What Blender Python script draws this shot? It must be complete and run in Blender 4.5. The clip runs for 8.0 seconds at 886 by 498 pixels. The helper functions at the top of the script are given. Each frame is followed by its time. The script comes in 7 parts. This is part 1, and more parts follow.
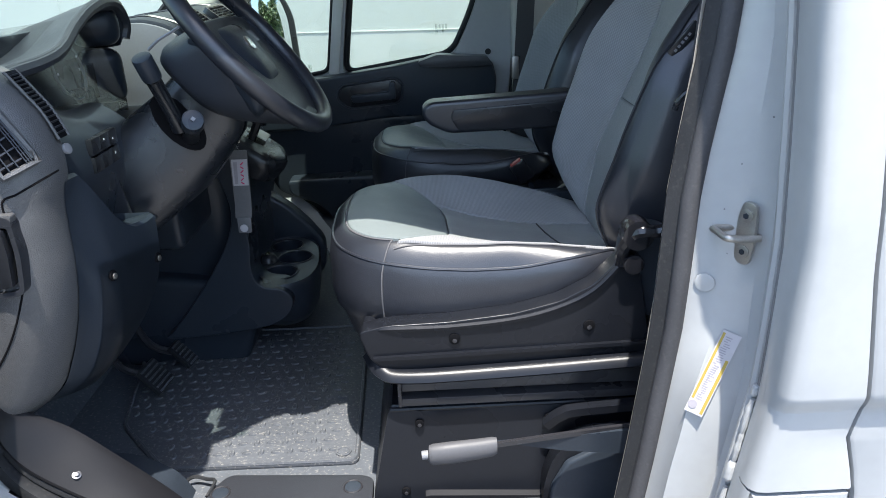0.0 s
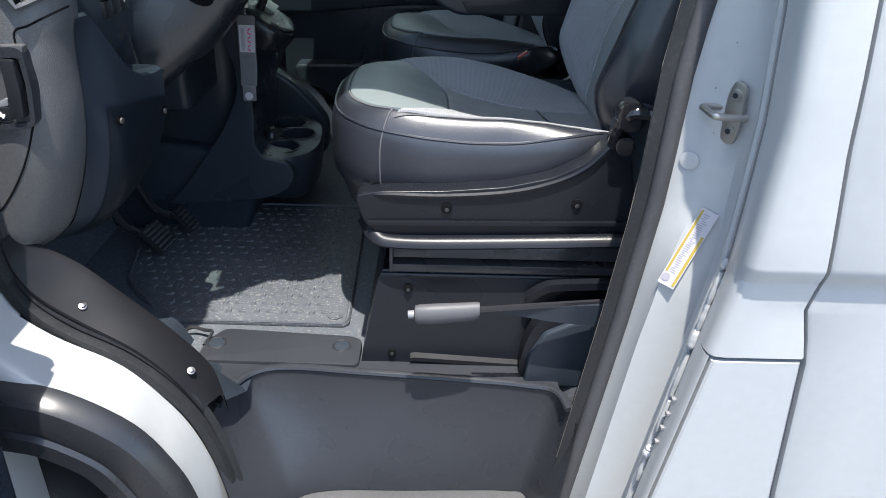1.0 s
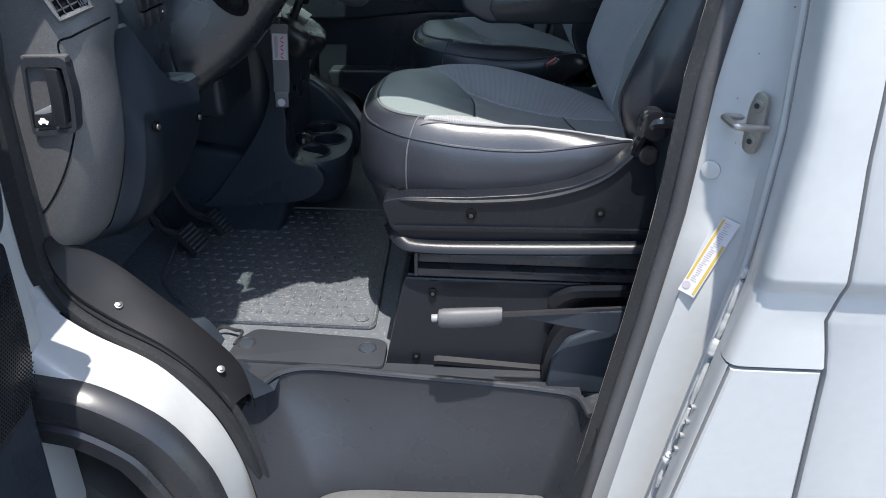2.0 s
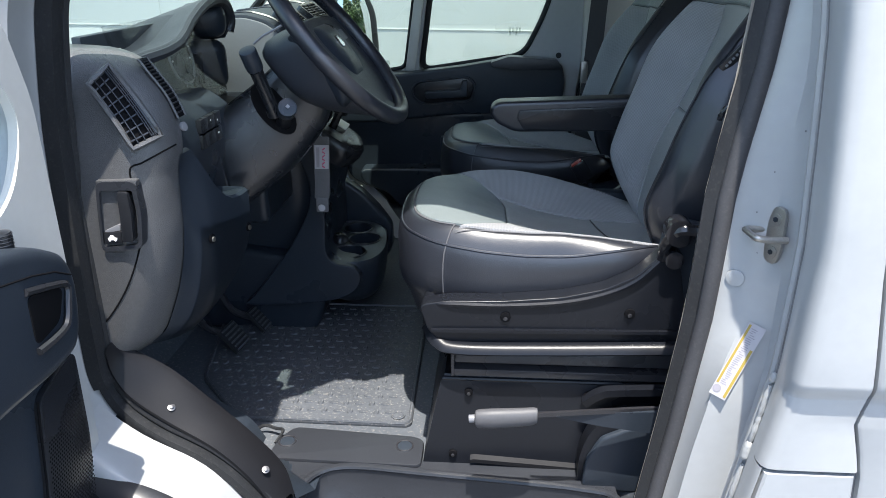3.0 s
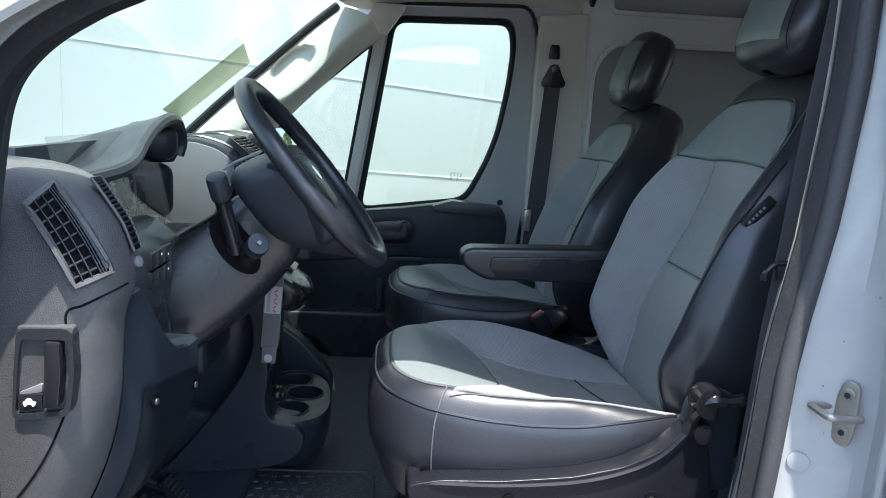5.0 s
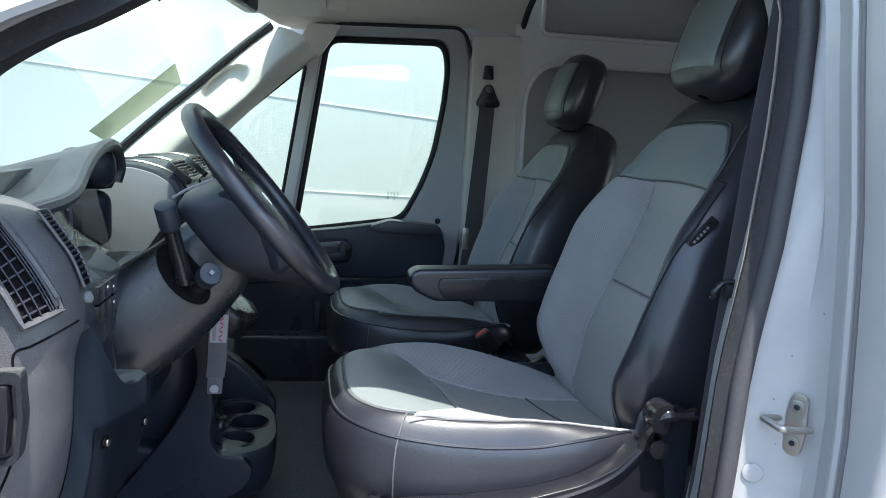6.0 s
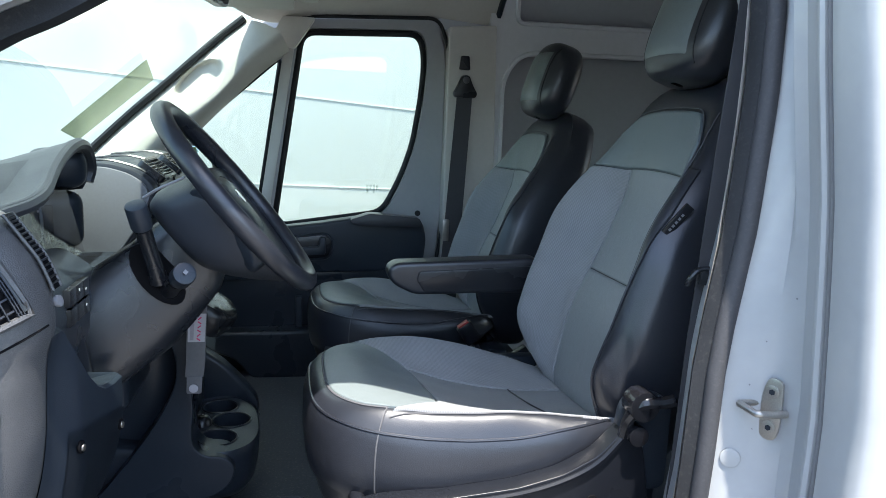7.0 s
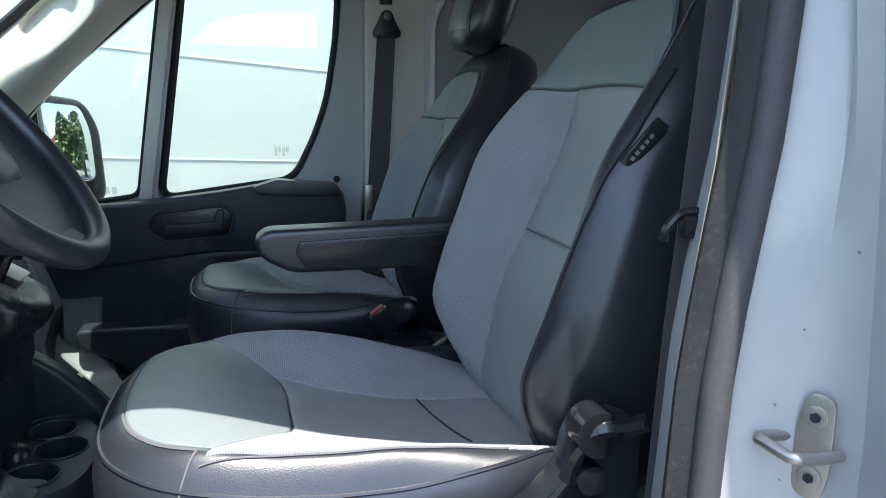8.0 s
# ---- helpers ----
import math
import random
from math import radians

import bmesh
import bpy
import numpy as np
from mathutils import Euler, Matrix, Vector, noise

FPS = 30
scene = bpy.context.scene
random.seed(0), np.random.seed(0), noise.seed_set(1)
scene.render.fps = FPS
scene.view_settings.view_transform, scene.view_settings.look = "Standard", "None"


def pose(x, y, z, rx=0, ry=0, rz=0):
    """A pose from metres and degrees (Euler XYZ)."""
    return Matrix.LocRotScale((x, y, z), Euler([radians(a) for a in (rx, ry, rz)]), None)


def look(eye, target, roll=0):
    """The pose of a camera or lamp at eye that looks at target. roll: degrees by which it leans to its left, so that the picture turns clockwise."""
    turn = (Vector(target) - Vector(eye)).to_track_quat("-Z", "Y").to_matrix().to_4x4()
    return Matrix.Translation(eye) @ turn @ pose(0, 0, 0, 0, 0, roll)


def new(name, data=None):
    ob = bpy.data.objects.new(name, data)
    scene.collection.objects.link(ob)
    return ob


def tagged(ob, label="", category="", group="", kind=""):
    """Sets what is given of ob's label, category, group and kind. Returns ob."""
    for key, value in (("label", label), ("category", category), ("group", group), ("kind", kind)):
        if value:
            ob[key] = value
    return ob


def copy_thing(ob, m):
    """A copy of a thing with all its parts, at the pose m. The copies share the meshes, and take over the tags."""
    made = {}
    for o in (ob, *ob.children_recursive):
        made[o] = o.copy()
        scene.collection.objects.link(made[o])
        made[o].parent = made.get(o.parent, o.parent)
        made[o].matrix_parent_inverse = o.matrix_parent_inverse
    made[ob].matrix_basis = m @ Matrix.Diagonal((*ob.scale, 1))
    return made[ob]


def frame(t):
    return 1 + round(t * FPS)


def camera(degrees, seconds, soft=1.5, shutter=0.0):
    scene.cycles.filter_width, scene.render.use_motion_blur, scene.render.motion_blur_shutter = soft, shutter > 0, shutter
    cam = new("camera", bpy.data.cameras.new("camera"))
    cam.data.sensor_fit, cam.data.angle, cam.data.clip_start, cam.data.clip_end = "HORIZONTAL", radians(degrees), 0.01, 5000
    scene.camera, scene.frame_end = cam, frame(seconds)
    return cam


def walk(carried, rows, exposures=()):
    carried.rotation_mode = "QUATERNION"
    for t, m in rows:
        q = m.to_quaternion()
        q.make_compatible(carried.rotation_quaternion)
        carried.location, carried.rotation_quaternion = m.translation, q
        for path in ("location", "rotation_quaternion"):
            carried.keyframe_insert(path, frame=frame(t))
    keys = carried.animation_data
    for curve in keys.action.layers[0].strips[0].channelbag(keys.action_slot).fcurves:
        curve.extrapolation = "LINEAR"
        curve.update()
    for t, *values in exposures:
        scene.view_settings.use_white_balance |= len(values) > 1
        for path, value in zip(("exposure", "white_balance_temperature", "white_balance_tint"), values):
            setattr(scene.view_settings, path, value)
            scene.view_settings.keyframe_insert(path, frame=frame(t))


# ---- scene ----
EXPOSURES = [(0.0, 2.14, 6750, 9), (1.0, 1.96, 6750, 9), (2.3, 1.92, 6750, 9), (3.5, 2.13, 6750, 9), (5.5, 2.34, 6750, 9), (8.0, 2.44, 6750, 9)]
cam = camera(62.5, 8.0, soft=0.9)
PATH = [
    (0, (0.017, -0.006, 1.607), (0.05, 1.853, 0.871), -2.2),
    (0.5, (0.008, -0.082, 1.602), (0.022, 1.723, 0.739), -1.2),
    (1, (0.03, -0.075, 1.558), (0.053, 1.685, 0.609), 1.7),
    (1.2, (0.032, -0.082, 1.547), (0.053, 1.661, 0.567), 2.6),
    (2.3, (0.046, -0.103, 1.597), (-0.047, 1.688, 0.712), 0.3),
    (2.5, (0.033, -0.124, 1.618), (-0.071, 1.691, 0.786), 0.1),
    (3, (0.023, -0.136, 1.632), (-0.112, 1.718, 0.894), -0.3),
    (3.5, (0.023, -0.131, 1.629), (-0.124, 1.75, 0.966), -0.2),
    (4, (0.022, -0.13, 1.632), (-0.109, 1.77, 1.021), 0.5),
    (4.5, (-0.003, -0.102, 1.624), (-0.036, 1.835, 1.126), 2.3),
    (5, (-0.154, 0.04, 1.598), (-0.002, 2.001, 1.237), 3.9),
    (5.2, (-0.195, 0.058, 1.595), (0.027, 2.02, 1.275), 4.0),
    (6.5, (-0.204, 0.042, 1.618), (0.171, 1.983, 1.31), 3.2),
    (7, (-0.191, 0.05, 1.615), (0.205, 1.983, 1.284), 2.5),
    (7.5, (-0.06, 0.19, 1.561), (0.369, 2.112, 1.209), 1.9),
    (8, (0.019, 0.423, 1.513), (0.504, 2.327, 1.137), 1.3),
]
walk(cam, [(t, look(eye, target, roll)) for t, eye, target, roll in PATH], EXPOSURES)

# world and sun
SUN_DIR = Vector((0.03, -0.28, 1.0)).normalized()
world = bpy.data.worlds.new("sky")
scene.world = world
world.use_nodes = True
wn, wl = world.node_tree.nodes, world.node_tree.links
sky = wn.new("ShaderNodeTexSky")
sky.sky_type, sky.sun_disc = "NISHITA", False
sky.sun_elevation = math.asin(SUN_DIR.z)
sky.sun_rotation = math.atan2(SUN_DIR.x, SUN_DIR.y)
wl.new(sky.outputs[0], wn["Background"].inputs[0])
wn["Background"].inputs[1].default_value = 0.15
sun = new("sun", bpy.data.lights.new("sun", "SUN"))
sun.data.energy, sun.data.angle, sun.data.color = 3.0, radians(0.55), (1.0, 0.975, 0.94)
sun.matrix_world = look(SUN_DIR * 30, (0, 0, 0))


# ---------------------------------------------------------------- materials
def shade(name, col, rough=0.5, metal=0.0, var=0.12, scale=25.0, bump=0.0, bscale=700.0, spec=0.5, coat=0.0,
          dust=0.0, grain="noise", rvar=0.1, crease=0.0):
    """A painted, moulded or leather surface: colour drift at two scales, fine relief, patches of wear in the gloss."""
    m = bpy.data.materials.new(name)
    m.use_nodes = True
    n, l = m.node_tree.nodes, m.node_tree.links
    b = n["Principled BSDF"]
    b.inputs["Metallic"].default_value = metal
    b.inputs["Specular IOR Level"].default_value = spec
    b.inputs["Coat Weight"].default_value = coat
    b.inputs["Coat Roughness"].default_value = 0.06
    tc = n.new("ShaderNodeTexCoord")
    big, small = n.new("ShaderNodeTexNoise"), n.new("ShaderNodeTexNoise")
    big.inputs["Scale"].default_value, small.inputs["Scale"].default_value = scale * 0.2, scale * 6
    big.inputs["Detail"].default_value, small.inputs["Detail"].default_value = 4, 5
    for t in (big, small):
        l.new(tc.outputs["Object"], t.inputs["Vector"])
    add = n.new("ShaderNodeMath")
    add.operation = "ADD"
    l.new(big.outputs["Fac"], add.inputs[0])
    l.new(small.outputs["Fac"], add.inputs[1])
    ramp = n.new("ShaderNodeMapRange")
    ramp.inputs["From Min"].default_value, ramp.inputs["From Max"].default_value = 0.6, 1.4
    ramp.inputs["To Min"].default_value, ramp.inputs["To Max"].default_value = 1 - var, 1 + var
    l.new(add.outputs[0], ramp.inputs["Value"])
    mul = n.new("ShaderNodeVectorMath")
    mul.operation = "SCALE"
    mul.inputs[0].default_value = col
    l.new(ramp.outputs[0], mul.inputs["Scale"])
    out = mul.outputs[0]
    if dust:
        sp = n.new("ShaderNodeTexNoise")
        sp.inputs["Scale"].default_value, sp.inputs["Detail"].default_value = 160, 8
        l.new(tc.outputs["Object"], sp.inputs["Vector"])
        mr = n.new("ShaderNodeMapRange")
        mr.inputs["From Min"].default_value, mr.inputs["From Max"].default_value = 0.56, 0.78
        mr.inputs["To Max"].default_value = dust
        l.new(sp.outputs["Fac"], mr.inputs["Value"])
        mix = n.new("ShaderNodeMix")
        mix.data_type = "RGBA"
        l.new(mr.outputs[0], mix.inputs["Factor"])
        l.new(out, mix.inputs[6])
        mix.inputs[7].default_value = (0.42, 0.39, 0.34, 1)
        out = mix.outputs[2]
    l.new(out, b.inputs["Base Color"])
    rr = n.new("ShaderNodeMapRange")
    rr.inputs["From Min"].default_value, rr.inputs["From Max"].default_value = 0.3, 0.7
    rr.inputs["To Min"].default_value, rr.inputs["To Max"].default_value = max(0.02, rough - rvar), min(1, rough + rvar)
    l.new(big.outputs["Fac"], rr.inputs["Value"])
    l.new(rr.outputs[0], b.inputs["Roughness"])
    if bump:
        if grain == "cells":
            g = n.new("ShaderNodeTexVoronoi")
            g.inputs["Scale"].default_value = bscale
            src = g.outputs["Distance"]
        else:
            g = n.new("ShaderNodeTexNoise")
            g.inputs["Scale"].default_value, g.inputs["Detail"].default_value = bscale, 3
            src = g.outputs["Fac"]
        l.new(tc.outputs["Object"], g.inputs["Vector"])
        bp = n.new("ShaderNodeBump")
        bp.inputs["Strength"].default_value, bp.inputs["Distance"].default_value = bump, 0.001
        l.new(src, bp.inputs["Height"])
        if crease:
            cn = n.new("ShaderNodeTexNoise")
            cn.inputs["Scale"].default_value, cn.inputs["Detail"].default_value, cn.inputs["Distortion"].default_value = 26, 4, 1.2
            l.new(tc.outputs["Object"], cn.inputs["Vector"])
            cb = n.new("ShaderNodeBump")
            cb.inputs["Strength"].default_value, cb.inputs["Distance"].default_value = crease, 0.006
            l.new(cn.outputs["Fac"], cb.inputs["Height"])
            l.new(cb.outputs[0], bp.inputs["Normal"])
        l.new(bp.outputs[0], b.inputs["Normal"])
    return m


def fabric(name, dark, light, pitch=0.0056):
    """A knitted spacer fabric: a fine diagonal mesh of light loops over a dark ground."""
    m = bpy.data.materials.new(name)
    m.use_nodes = True
    n, l = m.node_tree.nodes, m.node_tree.links
    b = n["Principled BSDF"]
    b.inputs["Roughness"].default_value = 0.8
    b.inputs["Sheen Weight"].default_value = 0.135
    tc = n.new("ShaderNodeTexCoord")
    waves = []
    for s in (1, -1):
        dot = n.new("ShaderNodeVectorMath")
        dot.operation = "DOT_PRODUCT"
        dot.inputs[1].default_value = (6.2832 / pitch, s * 6.2832 / pitch, 0)
        l.new(tc.outputs["UV"], dot.inputs[0])
        sn = n.new("ShaderNodeMath")
        sn.operation = "SINE"
        l.new(dot.outputs["Value"], sn.inputs[0])
        waves.append(sn)
    add = n.new("ShaderNodeMath")
    add.operation = "MULTIPLY"
    l.new(waves[0].outputs[0], add.inputs[0])
    l.new(waves[1].outputs[0], add.inputs[1])
    mr = n.new("ShaderNodeMapRange")
    mr.inputs["From Min"].default_value, mr.inputs["From Max"].default_value = -0.25, 0.35
    l.new(add.outputs[0], mr.inputs["Value"])
    nz = n.new("ShaderNodeTexNoise")
    nz.inputs["Scale"].default_value = 9
    l.new(tc.outputs["Object"], nz.inputs["Vector"])
    mix = n.new("ShaderNodeMix")
    mix.data_type = "RGBA"
    mix.inputs[6].default_value, mix.inputs[7].default_value = (*dark, 1), (*light, 1)
    l.new(mr.outputs[0], mix.inputs["Factor"])
    hs = n.new("ShaderNodeHueSaturation")
    vr = n.new("ShaderNodeMapRange")
    vr.inputs["To Min"].default_value, vr.inputs["To Max"].default_value = 0.8, 1.2
    l.new(nz.outputs["Fac"], vr.inputs["Value"])
    l.new(vr.outputs[0], hs.inputs["Value"])
    l.new(mix.outputs[2], hs.inputs["Color"])
    l.new(hs.outputs[0], b.inputs["Base Color"])
    bp = n.new("ShaderNodeBump")
    bp.inputs["Strength"].default_value, bp.inputs["Distance"].default_value = 0.6, 0.0008
    l.new(mr.outputs[0], bp.inputs["Height"])
    l.new(bp.outputs[0], b.inputs["Normal"])
    return m


def glass(name, tint, rough=0.0, alpha=0.1):
    """A thin pane: clear, with a true surface gloss over a slight tint."""
    m = bpy.data.materials.new(name)
    m.use_nodes = True
    n, l = m.node_tree.nodes, m.node_tree.links
    n.remove(n["Principled BSDF"])
    tr, gl, mx, fr = (n.new("ShaderNode" + k) for k in ("BsdfTransparent", "BsdfGlossy", "MixShader", "LayerWeight"))
    tr.inputs[0].default_value = (*tint, 1)
    gl.inputs["Roughness"].default_value = rough
    pw, ml, ad = (n.new("ShaderNodeMath") for _ in range(3))
    pw.operation, ml.operation, ad.operation = "POWER", "MULTIPLY", "ADD"
    pw.inputs[1].default_value, ml.inputs[1].default_value, ad.inputs[1].default_value = 5.0, 0.9, 0.05
    l.new(fr.outputs["Facing"], pw.inputs[0])
    l.new(pw.outputs[0], ml.inputs[0])
    l.new(ml.outputs[0], ad.inputs[0])
    l.new(ad.outputs[0], mx.inputs[0])
    l.new(tr.outputs[0], mx.inputs[1])
    l.new(gl.outputs[0], mx.inputs[2])
    l.new(mx.outputs[0], n["Material Output"].inputs[0])
    return m


PAINT = shade("white_paint", (0.345, 0.353, 0.356), 0.32, var=0.045, scale=9, coat=0.3, rvar=0.06)
INNER_PAINT = shade("grey_primer_paint", (0.6, 0.605, 0.61), 0.5, var=0.05, scale=8)
RUBBER = shade("black_rubber", (0.016, 0.017, 0.019), 0.5, var=0.25, scale=60, bump=0.25, bscale=500, dust=0.05, spec=0.3)
SEAL_GREY = shade("grey_rubber_seal", (0.165, 0.165, 0.1732), 0.55, var=0.1, scale=40)
SEAL_FOAM = shade("grey_sponge_rubber", (0.052, 0.052, 0.056), 0.62, var=0.14, scale=50, bump=0.25, bscale=700, dust=0.05, spec=0.3)
PLASTIC = shade("charcoal_grained_plastic", (0.024, 0.026, 0.031), 0.3, var=0.12, scale=30, bump=0.12, bscale=900, grain="cells", spec=0.3)
SEAT_BLACK = shade("black_satin_seat_plastic", (0.008, 0.009, 0.012), 0.29, var=0.12, scale=30, bump=0.08, bscale=1100, grain="cells", spec=0.25)
DASH_GREY = shade("grey_grained_dash_plastic", (0.066, 0.067, 0.070), 0.38, var=0.16, scale=30, bump=0.4, bscale=600, grain="cells", dust=0.05, spec=0.5)
PLASTIC_DARK = shade("black_grained_plastic", (0.021, 0.027, 0.036), 0.34, var=0.12, scale=30, bump=0.1, bscale=900, grain="cells", spec=0.3)
PLASTIC_SMOOTH = shade("black_satin_plastic", (0.016, 0.017, 0.02), 0.25, var=0.08, scale=30, spec=0.4)
COLUMN = shade("satin_column_plastic", (0.014, 0.016, 0.020), 0.24, var=0.08, scale=30, bump=0.1, bscale=1200, grain="cells", spec=0.7)
HOOD = shade("soft_charcoal_plastic", (0.027, 0.031, 0.039), 0.40, var=0.08, scale=30, bump=0.15, bscale=1200, grain="cells", spec=0.35)
PLASTIC_GREY = shade("mid_grey_plastic", (0.1732, 0.1765, 0.1898), 0.45, var=0.06, scale=30, bump=0.1, bscale=900)
GRIP = shade("grey_grip_rubber", (0.07, 0.07, 0.075), 0.5, var=0.1, scale=40, bump=0.15, bscale=700, spec=0.35)
SILL_BLACK = shade("matt_black_plastic", (0.008, 0.008, 0.0095), 0.5, var=0.1, scale=30, spec=0.2)
GLOSS = shade("gloss_black_plastic", (0.008, 0.008, 0.01), 0.12, var=0.05)
LEATHER = shade("black_leather", (0.017, 0.019, 0.025), 0.33, var=0.12, scale=20, bump=0.14, bscale=700, grain="cells", rvar=0.07, spec=0.65, crease=0.05)
LEATHER_GREY = shade("slate_grey_leather", (0.215, 0.226, 0.229), 0.42, var=0.06, scale=20, bump=0.25, bscale=1100, grain="cells", crease=0.15)
LEATHER_SLATE = shade("deep_slate_leather", (0.1237, 0.1452, 0.1485), 0.38, var=0.08, scale=20, bump=0.18, bscale=700, grain="cells")
LEATHER_GREEN = shade("dark_slate_leather", (0.14, 0.163, 0.166), 0.36, var=0.08, scale=20, bump=0.25, bscale=1100, grain="cells")
MESH = fabric("grey_mesh_fabric", (0.195, 0.197, 0.205), (0.265, 0.268, 0.277))
THREAD = shade("pale_thread", (0.085, 0.085, 0.09), 0.8, var=0.1)
PIPING = shade("dark_piping", (0.016, 0.016, 0.018), 0.6)
STEEL = shade("brushed_steel", (0.42, 0.40, 0.37), 0.38, 0.9, var=0.15, scale=90)
BOLT = shade("zinc_bolt", (0.13, 0.13, 0.135), 0.35, 0.9, var=0.2, scale=200)
BLACK_STEEL = shade("black_coated_steel", (0.0231, 0.0231, 0.0264), 0.28, var=0.2, scale=60)
MAT_RUBBER = shade("ribbed_rubber_mat", (0.068, 0.074, 0.084), 0.5, var=0.25, scale=22, bump=0.3, bscale=500, dust=0.42, spec=0.25)
FLOOR_VINYL = shade("dusty_floor_vinyl", (0.07, 0.078, 0.09), 0.6, var=0.2, scale=20, bump=0.2, bscale=400, dust=0.3, spec=0.25)
HEADLINER = shade("beige_headliner", (0.56, 0.535, 0.48), 0.75, var=0.04, scale=12, bump=0.15, bscale=900)
TRIM_BEIGE = shade("grey_beige_trim", (0.52, 0.5, 0.46), 0.6, var=0.04, scale=12, bump=0.15, bscale=900)
WEB = shade("black_webbing", (0.0363, 0.0363, 0.0413), 0.65, var=0.2, scale=200, bump=0.3, bscale=900)
GLASS = glass("tinted_glass", (0.74, 0.80, 0.765))
WINDSHIELD = glass("windshield_glass", (0.60, 0.70, 0.655))
MIRROR = shade("mirror_silver", (0.86, 0.87, 0.87), 0.02, 1.0, var=0.0, rvar=0.0)
CHROME = shade("chrome", (0.75, 0.75, 0.76), 0.12, 1.0, var=0.03)
WHITE_MARK = shade("white_print", (0.8, 0.8, 0.8), 0.6, var=0.03)
YELLOW = shade("yellow_print", (0.33, 0.24, 0.045), 0.5, var=0.05)
PAPER = shade("white_paper_label", (0.40, 0.385, 0.405), 0.55, var=0.04)
GREY_INK = shade("grey_ink", (0.27, 0.255, 0.28), 0.6)
RED_INK = shade("red_ink", (0.55, 0.03, 0.12), 0.6)
RED_BUTTON = shade("red_button", (0.35, 0.02, 0.02), 0.4)
TAG_PLASTIC = shade("grey_tag_plastic", (0.11, 0.11, 0.115), 0.5)
FILM = glass("translucent_sticker_film", (0.58, 0.61, 0.50), 0.3)
ETCH = glass("etched_glass", (0.88, 0.90, 0.89), 0.2)
LENS = glass("instrument_lens", (0.8, 0.8, 0.8), 0.05)
# Near-black that stands in for shade inside vents, pockets, bolt holes and gaps.
VOID = shade("recess_shade_black", (0.006, 0.006, 0.007), 0.8, spec=0.05)
ASPHALT = shade("worn_asphalt", (0.15, 0.15, 0.149), 0.85, var=0.12, scale=30, bump=0.6, bscale=150)
WALL_WHITE = shade("white_wall_panel", (0.64, 0.655, 0.625), 0.5, var=0.02, scale=3)
YARD = shade("dull_render", (0.2, 0.205, 0.21), 0.85, var=0.15, scale=4, bump=0.3, bscale=60)
TYRE = shade("tyre_rubber", (0.02, 0.02, 0.02), 0.7, var=0.2, scale=60)
LEAVES = shade("leaves", (0.07, 0.11, 0.03), 0.5, var=0.5, scale=3)
BARK = shade("bark", (0.12, 0.09, 0.06), 0.9, var=0.3)
ROOF_TILE = shade("terracotta", (0.42, 0.14, 0.07), 0.8, var=0.2)
STUCCO = shade("tan_stucco", (0.5, 0.42, 0.32), 0.85, var=0.08)
SEAM_GREY = shade("grey_seam", (0.6, 0.615, 0.585), 0.7)
DIAL = shade("dial_face", (0.0495, 0.0511, 0.0594), 0.3)


# ---------------------------------------------------------------- mesh helpers
def thing(name, label="", category="", at=(0, 0, 0), kind="", group=""):
    ob = new(name)
    ob.location = at
    ob.empty_display_size = 0.05
    return tagged(ob, label, category, group, kind)


def part(name, bm, material, parent=None, label="", angle=38, mats=()):
    bmesh.ops.recalc_face_normals(bm, faces=bm.faces)
    me = bpy.data.meshes.new(name)
    bm.to_mesh(me)
    bm.free()
    for m in (material, *mats):
        me.materials.append(m)
    me.shade_smooth()
    me.set_sharp_from_angle(angle=radians(angle))
    ob = new(name, me)
    if parent:
        off = parent.location if parent.parent is None else parent.location + parent.parent.location
        ob.parent = parent
        if not parent.data:
            ob.location = -parent.location
    if label:
        ob["label"] = label
    return ob


def bevel(bm, w, seg=2, angle=30):
    if w <= 0:
        return bm
    bm.normal_update()
    edges = [e for e in bm.edges if len(e.link_faces) == 2 and e.calc_face_angle(0) > radians(angle)]
    bmesh.ops.bevel(bm, geom=edges, offset=w, offset_type="OFFSET", segments=seg, profile=0.6, affect="EDGES", clamp_overlap=True)
    return bm


def box(x0, x1, y0, y1, z0, z1, w=0.004, seg=2):
    bm = bmesh.new()
    bmesh.ops.create_cube(bm, size=1)
    for v in bm.verts:
        v.co = Vector(((x0 + x1) / 2 + v.co.x * (x1 - x0), (y0 + y1) / 2 + v.co.y * (y1 - y0), (z0 + z1) / 2 + v.co.z * (z1 - z0)))
    return bevel(bm, w, seg)


def moved(bm, m):
    bmesh.ops.transform(bm, matrix=m, verts=bm.verts)
    return bm


def join(*bms):
    out = bms[0]
    for b in bms[1:]:
        me = bpy.data.meshes.new("tmp")
        b.to_mesh(me)
        b.free()
        out.from_mesh(me)
        bpy.data.meshes.remove(me)
    return out


def prism(pts, a0, a1, axis="y", w=0.0, seg=2):
    """A polygon in the plane across `axis`, given as (x, z), (y, z) or (x, y), drawn out from a0 to a1."""
    def at(p, a):
        return {"y": (p[0], a, p[1]), "x": (a, p[0], p[1]), "z": (p[0], p[1], a)}[axis]
    bm = bmesh.new()
    lo, hi = [bm.verts.new(at(p, a0)) for p in pts], [bm.verts.new(at(p, a1)) for p in pts]
    bm.faces.new(lo)
    bm.faces.new(hi[::-1])
    n = len(pts)
    for i in range(n):
        bm.faces.new((lo[i], lo[(i + 1) % n], hi[(i + 1) % n], hi[i]))
    bmesh.ops.recalc_face_normals(bm, faces=bm.faces)
    return bevel(bm, w, seg)


